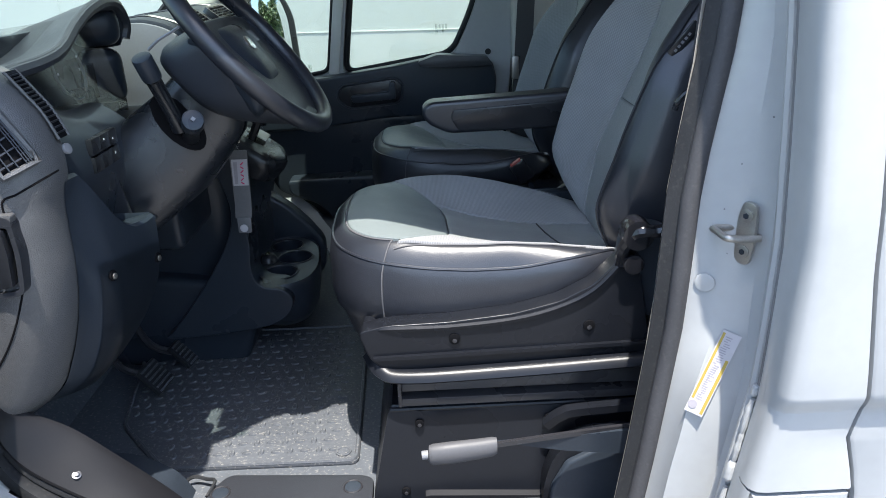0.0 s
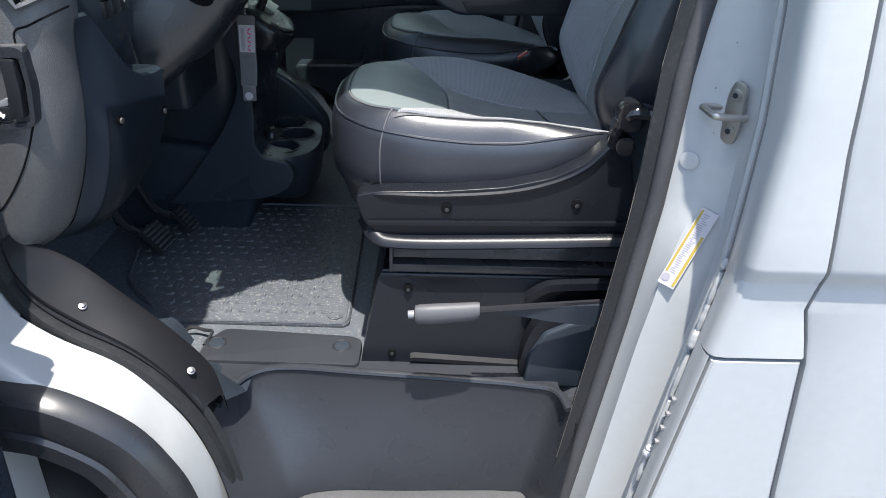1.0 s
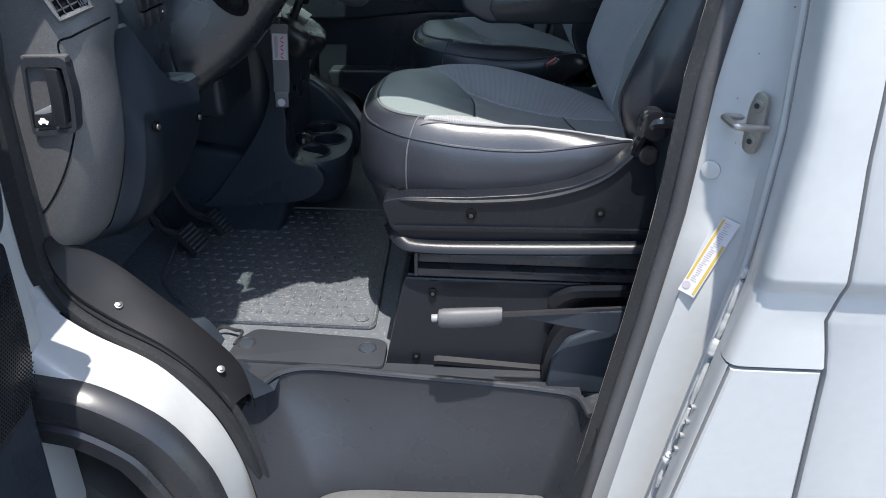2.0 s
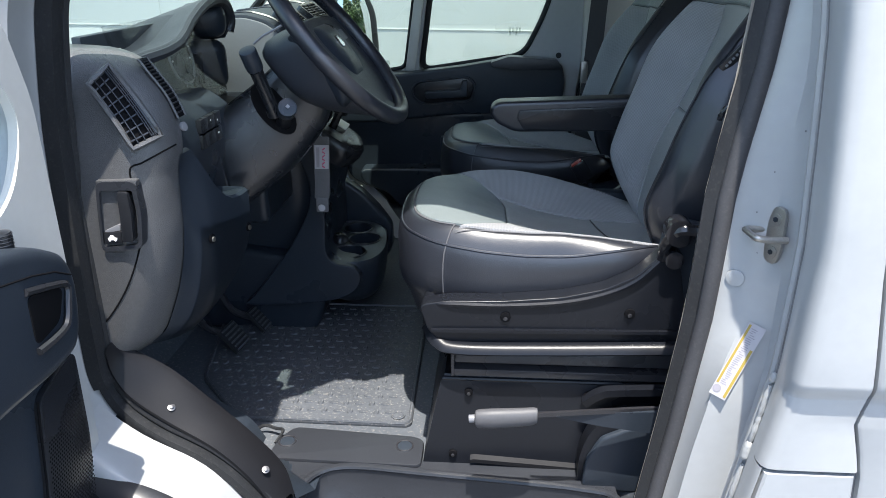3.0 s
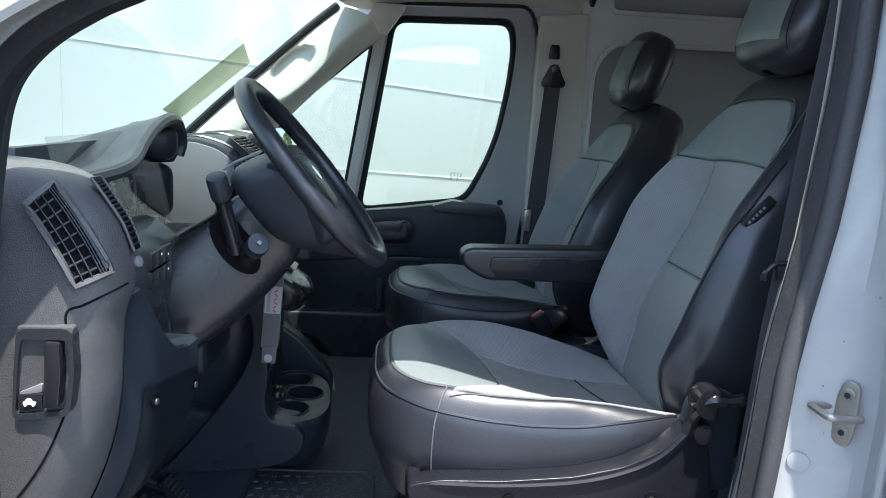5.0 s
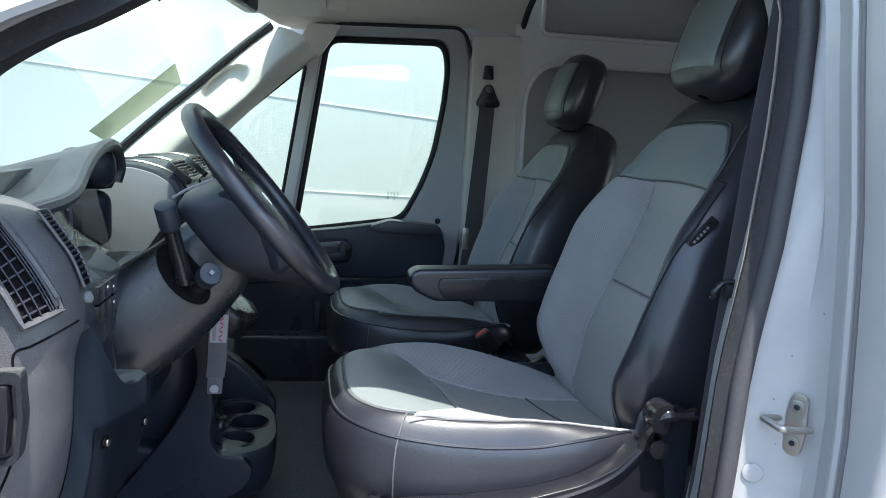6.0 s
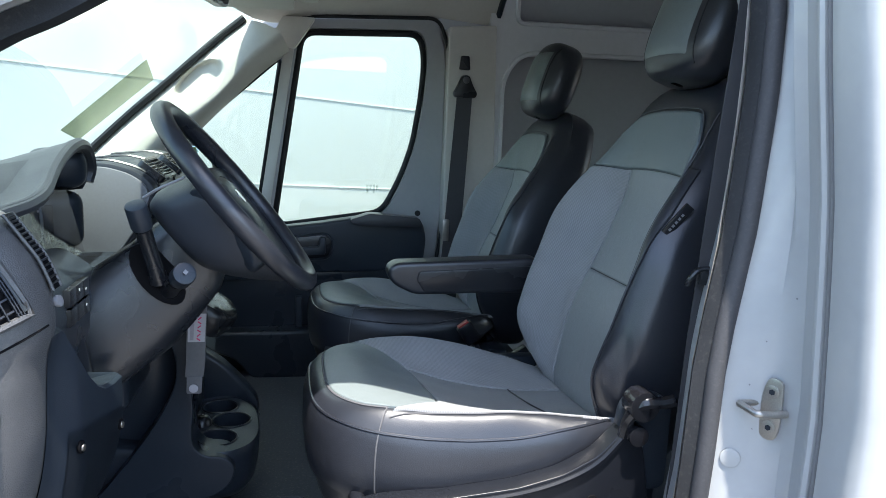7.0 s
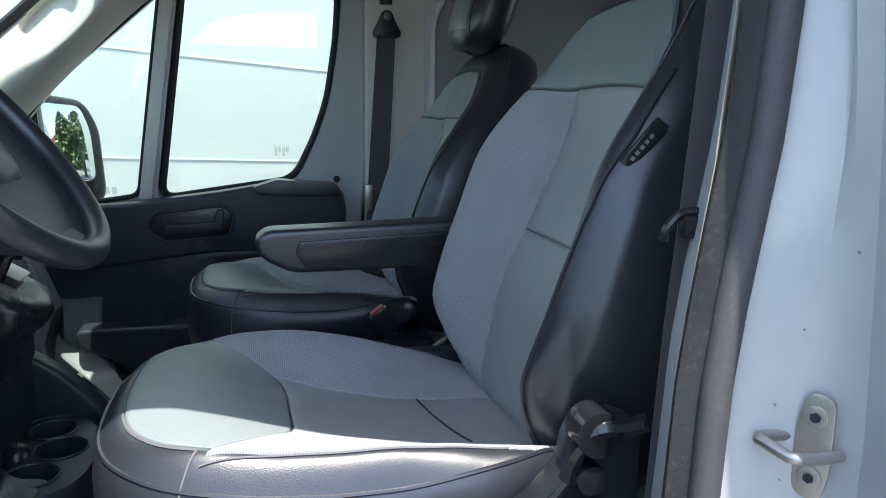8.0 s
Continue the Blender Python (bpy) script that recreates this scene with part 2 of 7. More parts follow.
def loft(rings, cap=True, closed=True):
    bm = bmesh.new()
    vs = [[bm.verts.new(p) for p in r] for r in rings]
    n = len(rings[0])
    for a, b in zip(vs, vs[1:]):
        for i in range(n if closed else n - 1):
            j = (i + 1) % n
            bm.faces.new((a[i], a[j], b[j], b[i]))
    if cap:
        bm.faces.new(vs[0])
        bm.faces.new(vs[-1][::-1])
    return bm


def smooth_path(pts, n=8, closed=False):
    """A Catmull-Rom curve through the points."""
    pts = [Vector(p) for p in pts]
    if len(pts) < 3 and not closed:
        return pts
    out = []
    m = len(pts)
    for i in range(m if closed else m - 1):
        if closed:
            a, b, c, d = pts[i - 1], pts[i], pts[(i + 1) % m], pts[(i + 2) % m]
        else:
            b, c = pts[i], pts[i + 1]
            a = pts[i - 1] if i else b * 2 - c
            d = pts[i + 2] if i + 2 < m else c * 2 - b
        for k in range(n):
            t = k / n
            out.append(0.5 * ((2 * b) + (c - a) * t + (2 * a - 5 * b + 4 * c - d) * t * t + (3 * b - a - 3 * c + d) * t ** 3))
    if not closed:
        out.append(pts[-1])
    return out


def sweep(path, section, closed=False, up=(0, 0, 1), cap=True):
    """Draws a closed section, (across, up) pairs, along a path."""
    path = [Vector(p) for p in path]
    rings, n = [], len(path)
    for i, p in enumerate(path):
        a = path[i - 1] if (i or closed) else p
        b = path[(i + 1) % n] if (i + 1 < n or closed) else p
        d = (b - a).normalized()
        side = d.cross(Vector(up))
        side = side.normalized() if side.length > 1e-4 else Vector((1, 0, 0))
        top = side.cross(d)
        rings.append([p + side * u + top * v for u, v in section])
    if closed:
        rings.append(rings[0])
        bm = loft(rings, cap=False)
        bmesh.ops.remove_doubles(bm, verts=bm.verts, dist=1e-6)
        return bm
    return loft(rings, cap=cap)


def circle(r, n=10, ry=None):
    return [(r * math.cos(2 * math.pi * i / n), (ry or r) * math.sin(2 * math.pi * i / n)) for i in range(n)]


def tube(path, r, n=8, closed=False, up=(0, 0, 1)):
    return sweep(path, circle(r, n), closed, up)


def disc(center, normal, r, h, n=20, w=0.001, r2=None):
    """A short round plug, its foot at center."""
    q = Vector(normal).to_track_quat("Z", "Y").to_matrix().to_4x4()
    bm = bmesh.new()
    bmesh.ops.create_cone(bm, cap_ends=True, segments=n, radius1=r, radius2=r if r2 is None else r2, depth=h)
    moved(bm, Matrix.Translation((0, 0, h / 2)))
    bevel(bm, w, 2, 50)
    return moved(bm, Matrix.Translation(center) @ q)


def ring(center, normal, r, tube_r, n=28, m=8):
    q = Vector(normal).to_track_quat("Z", "Y").to_matrix().to_4x4()
    pts = [(r * math.cos(2 * math.pi * i / n), r * math.sin(2 * math.pi * i / n), 0) for i in range(n)]
    return moved(tube(pts, tube_r, m, True), Matrix.Translation(center) @ q)


def grid(f, us, vs):
    bm = bmesh.new()
    g = [[bm.verts.new(f(u, v)) for v in vs] for u in us]
    for a, b in zip(g, g[1:]):
        for i in range(len(vs) - 1):
            bm.faces.new((a[i], a[i + 1], b[i + 1], b[i]))
    return bm


def lin(a, b, n):
    return [a + (b - a) * i / (n - 1) for i in range(n)]


def lerp(table, x):
    """Piecewise line through (x, value) pairs."""
    xs = [p[0] for p in table]
    return float(np.interp(x, xs, [p[1] for p in table]))


def curve(table, x):
    """A smooth line through (x, value) pairs."""
    n = len(table)
    if x <= table[0][0]:
        return table[0][1]
    if x >= table[-1][0]:
        return table[-1][1]
    i = max(k for k in range(n - 1) if table[k][0] <= x)
    (x0, y0), (x1, y1) = table[i], table[i + 1]
    d = (y1 - y0) / (x1 - x0)
    m0 = ((y1 - table[i - 1][1]) / (x1 - table[i - 1][0])) if i else d
    m1 = ((table[i + 2][1] - y0) / (table[i + 2][0] - x0)) if i + 2 < n else d
    t, w = (x - x0) / (x1 - x0), x1 - x0
    return y0 * (1 + 2 * t) * (1 - t) ** 2 + m0 * w * t * (1 - t) ** 2 + y1 * t * t * (3 - 2 * t) + m1 * w * t * t * (t - 1)


def sstep(a, b, x):
    t = min(1, max(0, (x - a) / (b - a)))
    return t * t * (3 - 2 * t)


def rounded(pts, r, n=5):
    """A polygon (2D) with its corners rounded."""
    out = []
    m = len(pts)
    for i in range(m):
        p, a, b = Vector(pts[i]), Vector(pts[i - 1]), Vector(pts[(i + 1) % m])
        k = min(r, (a - p).length * 0.48, (b - p).length * 0.48)
        s, e = p + (a - p).normalized() * k, p + (b - p).normalized() * k
        for j in range(n + 1):
            t = j / n
            out.append(tuple((1 - t) ** 2 * s + 2 * t * (1 - t) * p + t * t * e))
    return out


def frame_ring(outer, inner, a0, a1, axis="y"):
    """A flat frame between two outlines of the same number of points."""
    def at(p, a):
        return {"y": (p[0], a, p[1]), "x": (a, p[0], p[1]), "z": (p[0], p[1], a)}[axis]
    rings = [[at(p, a0) for p in outer], [at(p, a1) for p in outer], [at(p, a1) for p in inner], [at(p, a0) for p in inner], [at(p, a0) for p in outer]]
    bm = loft(rings, cap=False)
    bmesh.ops.remove_doubles(bm, verts=bm.verts, dist=1e-6)
    return bm


# ---------------------------------------------------------------- ground and surroundings
ground = part("ground", grid(lambda u, v: Vector((u, v, 0)), lin(-400, 400, 9), lin(-400, 400, 9)), ASPHALT)
tagged(ground, "worn grey asphalt yard under the van", "ground", kind="structure")

wall = thing("backdrop_wall", "tall white wall with fine panel seams", "wall", (0, 5.2, 0), kind="structure")
part("wall_slab", box(-14, 5.5, 5.0, 5.3, 0, 7.5, 0.01), WALL_WHITE, wall)
for z0, z1 in ((1.894, 1.71), (1.209, 1.176), (2.75, 2.5)):
    part("seam", prism([(-12, z0 + (z0 - z1) * 4 - 0.0025), (5.4, z1 - (z0 - z1) * 1.9 - 0.0025), (5.4, z1 - (z0 - z1) * 1.9 + 0.0025), (-12, z0 + (z0 - z1) * 4 + 0.0025)], 4.995, 5.0), SEAM_GREY, wall)
for x in (-2.3, 0.1, 2.6, -4.8):
    part("seam", box(x - 0.002, x + 0.002, 4.996, 5.0, 0, 7.4, 0), SEAM_GREY, wall)


# unseen wall with piers, added behind the camera to cut low sky light
yard = thing("yard_wall", "unseen plain wall added to cut low sky light and reflections", "wall", (0, -14.8, 0), kind="structure")
part("wall_slab", box(-30, 30, -15.1, -14.8, 0, 3.0, 0.01), YARD, yard)
for x in lin(-28, 28, 15):
    part("pier", box(x - 0.2, x + 0.2, -14.8, -14.7, 0, 3.0, 0.01), YARD, yard)


# ---------------------------------------------------------------- van body
van = thing("van_body", "white cargo van body with its driver side open", "van", (0.4, 0.8, 0))

FACE_DX = [(0.2, -0.13), (0.59, -0.08), (0.92, -0.04), (1.0, -0.027), (1.28, 0.0), (1.5, 0.016), (1.78, 0.017), (2.1, 0.0)]
SEAL_DX = [(0.2, -0.155), (0.6, -0.102), (0.917, -0.06), (1.123, -0.037), (1.31, -0.028), (1.376, -0.02), (1.5, 0.0), (1.67, 0.016), (1.78, 0.018), (2.1, 0.0)]
GUT_DX = [(0.2, -0.125), (0.71, -0.062), (0.97, -0.025), (1.1, -0.006), (1.29, 0.0), (1.42, -0.006), (1.55, -0.014), (1.72, -0.034), (1.9, -0.05), (2.1, -0.06)]
TUMBLE = [(0.2, 0.0), (1.2, 0.0), (1.5, 0.012), (1.8, 0.03), (1.9, 0.08), (2.0, 0.17), (2.1, 0.20)]


def jamb_section(z):
    """The rear side of the door opening at height z, from the inner trim out to the skin."""
    s, g, t = lerp(SEAL_DX, z), lerp(GUT_DX, z), lerp(TUMBLE, z)
    w, low = lerp(FACE_DX, z), 1 - sstep(1.0, 1.2, z)
    pts = [(0.42 + s, 1.02), (0.372 + s, 0.905), (0.380 + s, 0.892), (0.395 + s, 0.874), (0.413 + w - 0.035 * low, 0.8535 - 0.028 * low),
           (0.434 + g, 0.840 - 0.02 * low), (0.441 + g, 0.824 - 0.015 * low), (0.434 + g, 0.803), (0.426 + g, 0.789), (0.420 + g, 0.781), (0.4195 + g, 0.776),
           (0.423 + g, 0.772), (0.431 + g, 0.771), (0.433 + g, 0.766), (0.431 + g, 0.760), (0.421 + g, 0.757), (0.418 + g, 0.750), (0.418 + g, 0.737)]
    return [(x, y + t) for x, y in pts]


ZS = lin(0.18, 2.1, 60)
rings = [[(x, y, z) for x, y in jamb_section(z)] for z in ZS]
part("door_jamb", loft(rings, cap=False, closed=False), PAINT, van, "white painted door pillar")


def gap_x(z):
    return lerp([(0.2, 0.60), (0.735, 0.545), (0.99, 0.524), (1.06, 0.505), (1.1, 0.513), (1.28, 0.49), (1.44, 0.479), (1.8, 0.44), (2.1, 0.40)], z)


def skin_y(z):
    return lerp([(0.2, 0.73), (0.6, 0.712), (0.97, 0.7045), (1.085, 0.7035), (1.10, 0.7025), (1.118, 0.692), (1.125, 0.6895), (1.16, 0.688), (1.35, 0.690), (1.8, 0.72), (1.9, 0.77), (2.0, 0.86), (2.1, 0.89)], z)


def front_x(z):
    return 0.418 + lerp(GUT_DX, z)


# front strip of the side panel, above the fuel flap
zz = sorted(set(lin(0.985, 2.1, 40) + [1.06, 1.085, 1.10, 1.109, 1.118, 1.1215, 1.125, 1.14]))
part("side_panel", loft([[(front_x(z), 0.739 + lerp(TUMBLE, z), z), (front_x(z) - 0.002, skin_y(z) + 0.022, z), (front_x(z) + 0.001, skin_y(z) + 0.009, z), (front_x(z) + 0.008, skin_y(z) + 0.002, z), (front_x(z) + 0.02, skin_y(z), z), (gap_x(z) - 0.007, skin_y(z), z), (gap_x(z) - 0.003, skin_y(z) + 0.003, z), (gap_x(z) - 0.002, skin_y(z) + 0.012, z)] for z in zz], cap=False, closed=False), PAINT, van, "white painted steel")
zr = sorted(set(lin(0.2, 2.1, 50) + [1.06, 1.085, 1.10, 1.109, 1.118, 1.1215, 1.125, 1.14]))
part("cargo_side_panel", loft([[(gap_x(z) + 0.001, skin_y(z) + 0.012, z), (gap_x(z) + 0.002, skin_y(z) + 0.003, z), (gap_x(z) + 0.006, skin_y(z), z), (0.62, skin_y(z) - 0.002, z), (1.2, skin_y(z) - 0.006, z), (3.9, skin_y(z), z)] for z in zr], cap=False, closed=False), PAINT, van, "white painted steel")
part("panel_joint", loft([[(gap_x(z) - 0.008, skin_y(z) + 0.012, z), (gap_x(z) + 0.008, skin_y(z) + 0.012, z)] for z in zr], cap=False, closed=False), SEAL_GREY, van, "dark panel joint")
zf = lin(0.45, 0.978, 12)
part("fuel_flap", loft([[(front_x(z) + 0.006, skin_y(z) + 0.012, z), (front_x(z) + 0.006, skin_y(z) + 0.002, z), (front_x(z) + 0.009, skin_y(z) - 0.001, z), (gap_x(z) - 0.010, skin_y(z) - 0.001, z), (gap_x(z) - 0.007, skin_y(z) + 0.002, z), (gap_x(z) - 0.007, skin_y(z) + 0.012, z)] for z in zf]), PAINT, van, "white fuel filler flap")
part("flap_return", loft([[(front_x(z), 0.739, z), (front_x(z) - 0.002, skin_y(z) + 0.022, z), (front_x(z) - 0.001, skin_y(z) + 0.008, z), (front_x(z) + 0.0015, skin_y(z) + 0.004, z), (front_x(z) + 0.004, skin_y(z) + 0.008, z), (front_x(z) + 0.004, skin_y(z) + 0.015, z)] for z in lin(0.2, 0.984, 20)], cap=False, closed=False), PAINT, van, "white painted steel")
part("flap_recess", loft([[(front_x(z), skin_y(z) + 0.014, z), (gap_x(z), skin_y(z) + 0.014, z)] for z in lin(0.2, 0.99, 6)], cap=False, closed=False), PAINT, van)
# gutter seal bead
part("gutter_seal", tube([(0.4275 + lerp(GUT_DX, z), 0.7655 + lerp(TUMBLE, z), z) for z in ZS if z > 1.08], 0.0045, 6, up=(1, 0, 0)), SEAL_GREY, van, "grey seam sealer")
# lumpy sealer along the lower seam
srg = random.Random(12)
for z0, z1, r in ((1.085, 1.10, 0.006), (1.03, 1.08, 0.0055), (0.985, 1.03, 0.005), (0.955, 0.985, 0.0085), (0.87, 0.945, 0.005), (0.80, 0.86, 0.0045), (0.745, 0.77, 0.009), (0.70, 0.745, 0.0055)):
    zs = lin(z0, z1, 9)
    part("seam_sealer", loft([[(0.422 + lerp(GUT_DX, z) + q * math.cos(a_), 0.766 + q * math.sin(a_), z) for a_ in lin(0, 2 * math.pi, 10)[:-1]] for z, q in ((z, r * (0.35 + 0.65 * math.sin(math.pi * (0.12 + 0.76 * k / 8))) * srg.uniform(0.85, 1.15)) for k, z in enumerate(zs))]), PAINT, van, "lumpy white seam sealer")
for z in lin(0.80, 0.88, 4):
    part("seam_slot", box(0.4125 + lerp(GUT_DX, z), 0.4185 + lerp(GUT_DX, z), 0.7405, 0.748, z - 0.003, z + 0.003, 0.001), SEAL_GREY, van)

# door weather strip, round the opening: rear pillar, sill, front pillar, roof
FRONT_SEAL = [(-0.40, 0.985, 1.76), (-0.45, 0.955, 1.722), (-0.50, 0.93, 1.69), (-0.555, 0.91, 1.645), (-0.59, 0.90, 1.59), (-0.605, 0.893, 1.50),
              (-0.614, 0.885, 1.38), (-0.618, 0.88, 1.2), (-0.618, 0.876, 1.05), (-0.612, 0.872, 0.985), (-0.585, 0.868, 0.93), (-0.53, 0.862, 0.888), (-0.45, 0.858, 0.845),
              (-0.39, 0.856, 0.79), (-0.345, 0.855, 0.72), (-0.315, 0.854, 0.62), (-0.30, 0.853, 0.5), (-0.29, 0.852, 0.35)]
seal_path = smooth_path([(x - 0.007, y, z) for x, y, z in FRONT_SEAL], 6)
SEAL_SECTION = [(-0.012, -0.018), (0.012, -0.018), (0.016, 0.0), (0.012, 0.018), (-0.004, 0.02), (-0.012, 0.01)]
part("door_seal", sweep([p for p in seal_path if p.z > 0.97], SEAL_SECTION, up=(0, 1, 0)), RUBBER, van, "black rubber door seal")
part("sill_seal", sweep([p for p in seal_path if p.z < 0.99], [(x * 0.62, y * 0.62) for x, y in SEAL_SECTION], up=(0, 1, 0)), RUBBER, van, "black rubber door seal")
part("door_seal_lip", tube([p + Vector((0.012 if p.z > 1.0 else 0.008, 0.012, 0.012 if p.z < 1.0 else 0)) for p in seal_path], 0.008, 7, up=(0, 1, 0)), RUBBER, van)
rear_seal = [Vector((0.383 + lerp(SEAL_DX, z), 0.880 + lerp(TUMBLE, z), z)) for z in lin(0.2, 2.02, 60)]
part("door_seal", tube(rear_seal, 0.0122, 14, up=(0, 1, 0)), SEAL_FOAM, van, "grey sponge rubber door seal", 60)
part("door_seal_lip", loft([[p + Vector((x, y, 0)) for x, y in ((-0.029, 0.0085), (-0.0285, 0.0115), (-0.02, 0.0125), (0.012, 0.0125), (0.0, 0.0), (-0.009, 0.004), (-0.02, 0.0075))] for p in rear_seal]), RUBBER, van, "black rubber lip beside the seal", 50)
roof_seal = [(-0.40, 0.985, 1.76), (-0.30, 1.05, 1.87), (-0.2, 1.09, 1.95), (0.0, 1.105, 2.0), (0.2, 1.10, 2.02), (0.31, 1.09, 2.02), (0.362, 1.06, 1.98)]
part("door_seal", sweep(smooth_path(roof_seal, 6), [(-0.014, -0.016), (0.014, -0.016), (0.014, 0.016), (-0.014, 0.016)], up=(0, 1, 0)), RUBBER, van, "black rubber door seal")

# front pillar: white jamb outside the seal
def off(path, dx, dy, dz=0):
    return [p + Vector((dx, dy, dz)) for p in path]


jamb_rings = []
for i, p in enumerate(seal_path):
    if p.z < 0.93:
        continue
    a, b = seal_path[max(0, i - 1)], seal_path[min(len(seal_path) - 1, i + 1)]
    d = (b - a).normalized()
    nrm = Vector((d.z, 0, -d.x))  # away from the opening
    nrm = -nrm if nrm.x > 0 and p.z > 1.0 else nrm
    if nrm.z > 0 and p.z < 1.0:
        nrm = -nrm
    if p.z > 1.6:
        nrm = Vector((-0.6, 0, 0.8))
    jamb_rings.append([p + nrm * u + Vector((0, v, 0)) for u, v in ((0.0, 0.02), (0.014, -0.012), (0.012, -0.04), (0.004, -0.08), (-0.002, -0.10), (0.004, -0.108), (0.03, -0.112))])
part("front_jamb", loft(jamb_rings, cap=False, closed=False), PAINT, van, "white painted door pillar")


# wing below the front pillar with its wheel arch
WHEEL = Vector((-0.84, 0.87, 0.37))
ARCH = smooth_path([(-1.5, 0, 0.80), (-1.2, 0, 0.895), (-0.9, 0, 0.91), (-0.68, 0, 0.902), (-0.57, 0, 0.888), (-0.49, 0, 0.868), (-0.405, 0, 0.812), (-0.358, 0, 0.74), (-0.336, 0, 0.68), (-0.318, 0, 0.58), (-0.305, 0, 0.45), (-0.30, 0, 0.25)], 5)
WING = smooth_path([(-1.5, 0, 1.1), (-1.2, 0, 1.12), (-0.9, 0, 1.13), (-0.72, 0, 1.05), (-0.63, 0, 0.96), (-0.555, 0, 0.895), (-0.455, 0, 0.838), (-0.40, 0, 0.775), (-0.362, 0, 0.71), (-0.332, 0, 0.61), (-0.315, 0, 0.47), (-0.305, 0, 0.25)], 5)


def arch_normal(i):
    a, b = ARCH[max(0, i - 1)], ARCH[min(len(ARCH) - 1, i + 1)]
    d = (b - a).normalized()
    return Vector((d.z, 0, -d.x))


part("wing_flange", loft([[WING[i].lerp(ARCH[i], t) + Vector((0, y, 0)) for t, y in ((0, 0.848), (0.12, 0.818), (0.3, 0.785), (0.5, 0.762), (0.7, 0.748), (0.9, 0.74), (1.05, 0.738))] for i in range(len(ARCH))], cap=False, closed=False), PAINT, van, "white painted wheel arch flange")
part("arch_moulding", loft([[ARCH[i] + arch_normal(i) * r + Vector((0, y, 0)) for r, y in ((-0.004, 0.742), (0.0, 0.722), (0.012, 0.708), (0.045, 0.702), (0.058, 0.706), (0.064, 0.700), (0.092, 0.702), (0.10, 0.712), (0.10, 0.80))] for i in range(len(ARCH))], cap=False, closed=False), PLASTIC_SMOOTH, van, "black plastic wheel arch moulding")
part("arch_liner", loft([[ARCH[i] + arch_normal(i) * 0.098 + Vector((0, y, 0)) for y in (0.79, 1.12)] for i in range(len(ARCH))], cap=False, closed=False), PLASTIC_DARK, van)

# roof, floor and far shell
part("roof", box(-0.3, 3.9, 1.04, 2.75, 2.32, 2.36, 0.01), PAINT, van)
HEAD = [(-0.42, 1.80), (-0.33, 1.865), (-0.25, 1.93), (-0.17, 1.965), (-0.1, 2.0), (0.0, 2.022), (0.1, 2.045), (0.30, 2.055), (0.5, 2.05), (3.9, 2.05)]
RAIL_Y = [(-0.5, 0.99), (-0.24, 1.01), (-0.08, 1.02), (0.05, 0.978), (0.15, 0.952), (0.22, 0.93), (0.36, 0.90), (0.5, 0.88)]
part("header_side", loft([[(x, curve(RAIL_Y, x), z), (x, 1.10, z), (x, 1.10, 2.33), (x, curve(RAIL_Y, x), 2.33)] for x, z in HEAD]), PAINT, van, "white painted roof rail")
part("cargo_floor", box(0.55, 3.9, 0.80, 2.82, 0.58, 0.62, 0), FLOOR_VINYL, van)
# Unseen rear wall; its two openings are added to brighten the cargo space.
bm = bmesh.new()
for a, b, c, d in ((0.72, 2.85, 0.3, 0.85), (0.72, 2.85, 2.15, 2.34), (0.72, 0.86, 0.85, 2.15), (1.70, 1.87, 0.85, 2.15), (2.71, 2.85, 0.85, 2.15)):
    bmesh.ops.create_cube(bm, size=1, matrix=Matrix.Translation((3.88, (a + b) / 2, (c + d) / 2)) @ Matrix.Diagonal((0.04, b - a, d - c, 1)))
part("rear_wall", bm, INNER_PAINT, van, "unseen grey rear wall with openings added to let daylight in")
part("cargo_inner_wall", box(0.62, 3.88, 0.86, 0.88, 0.6, 2.33, 0), INNER_PAINT, van)
part("nose", box(-1.75, -0.95, 0.80, 2.80, 0.25, 1.28, 0.08, 4), PAINT, van)


def panel_with_holes(outer, holes, y0, y1):
    """A flat board across y with openings cut through it."""
    bm = bmesh.new()
    edges = []
    for loop in [outer, *holes]:
        vs = [bm.verts.new((p[0], y0, p[1])) for p in loop]
        edges += [bm.edges.new((vs[i], vs[(i + 1) % len(vs)])) for i in range(len(vs))]
    bmesh.ops.triangle_fill(bm, use_beauty=True, use_dissolve=False, edges=edges, normal=(0, -1, 0))
    faces = bm.faces[:]
    got = bmesh.ops.extrude_face_region(bm, geom=faces)["geom"]
    bmesh.ops.translate(bm, vec=(0, y1 - y0, 0), verts=[g for g in got if isinstance(g, bmesh.types.BMVert)])
    return bm


# ---------------------------------------------------------------- passenger side
WIN = rounded([(-0.175, 1.925), (0.250, 1.945), (0.270, 1.855), (0.262, 1.72), (0.235, 1.54), (0.195, 1.42), (0.128, 1.285), (-0.272, 1.225)], 0.05)
QUARTER = rounded([(-0.25, 1.835), (-0.335, 1.235), (-0.63, 1.19), (-0.68, 1.40), (-0.545, 1.570)], 0.03)
part("far_side_panel", panel_with_holes([(-1.6, 0.3), (3.9, 0.3), (3.9, 2.33), (-0.25, 2.33), (-0.25, 1.99), (-0.45, 1.86), (-0.75, 1.62), (-1.1, 1.30), (-1.6, 1.15)], [WIN, QUARTER], 2.80, 2.86), PAINT, van, "white painted steel")
pdoor = thing("passenger_door", "closed white passenger door with black inner trim", "car door", (0, 2.78, 0.6))
part("window_glass", prism(WIN, 2.826, 2.830), GLASS, pdoor, "clear greenish door glass")
part("quarter_glass", prism(QUARTER, 2.826, 2.830), GLASS, van, "fixed greenish quarter glass").visible_shadow = False
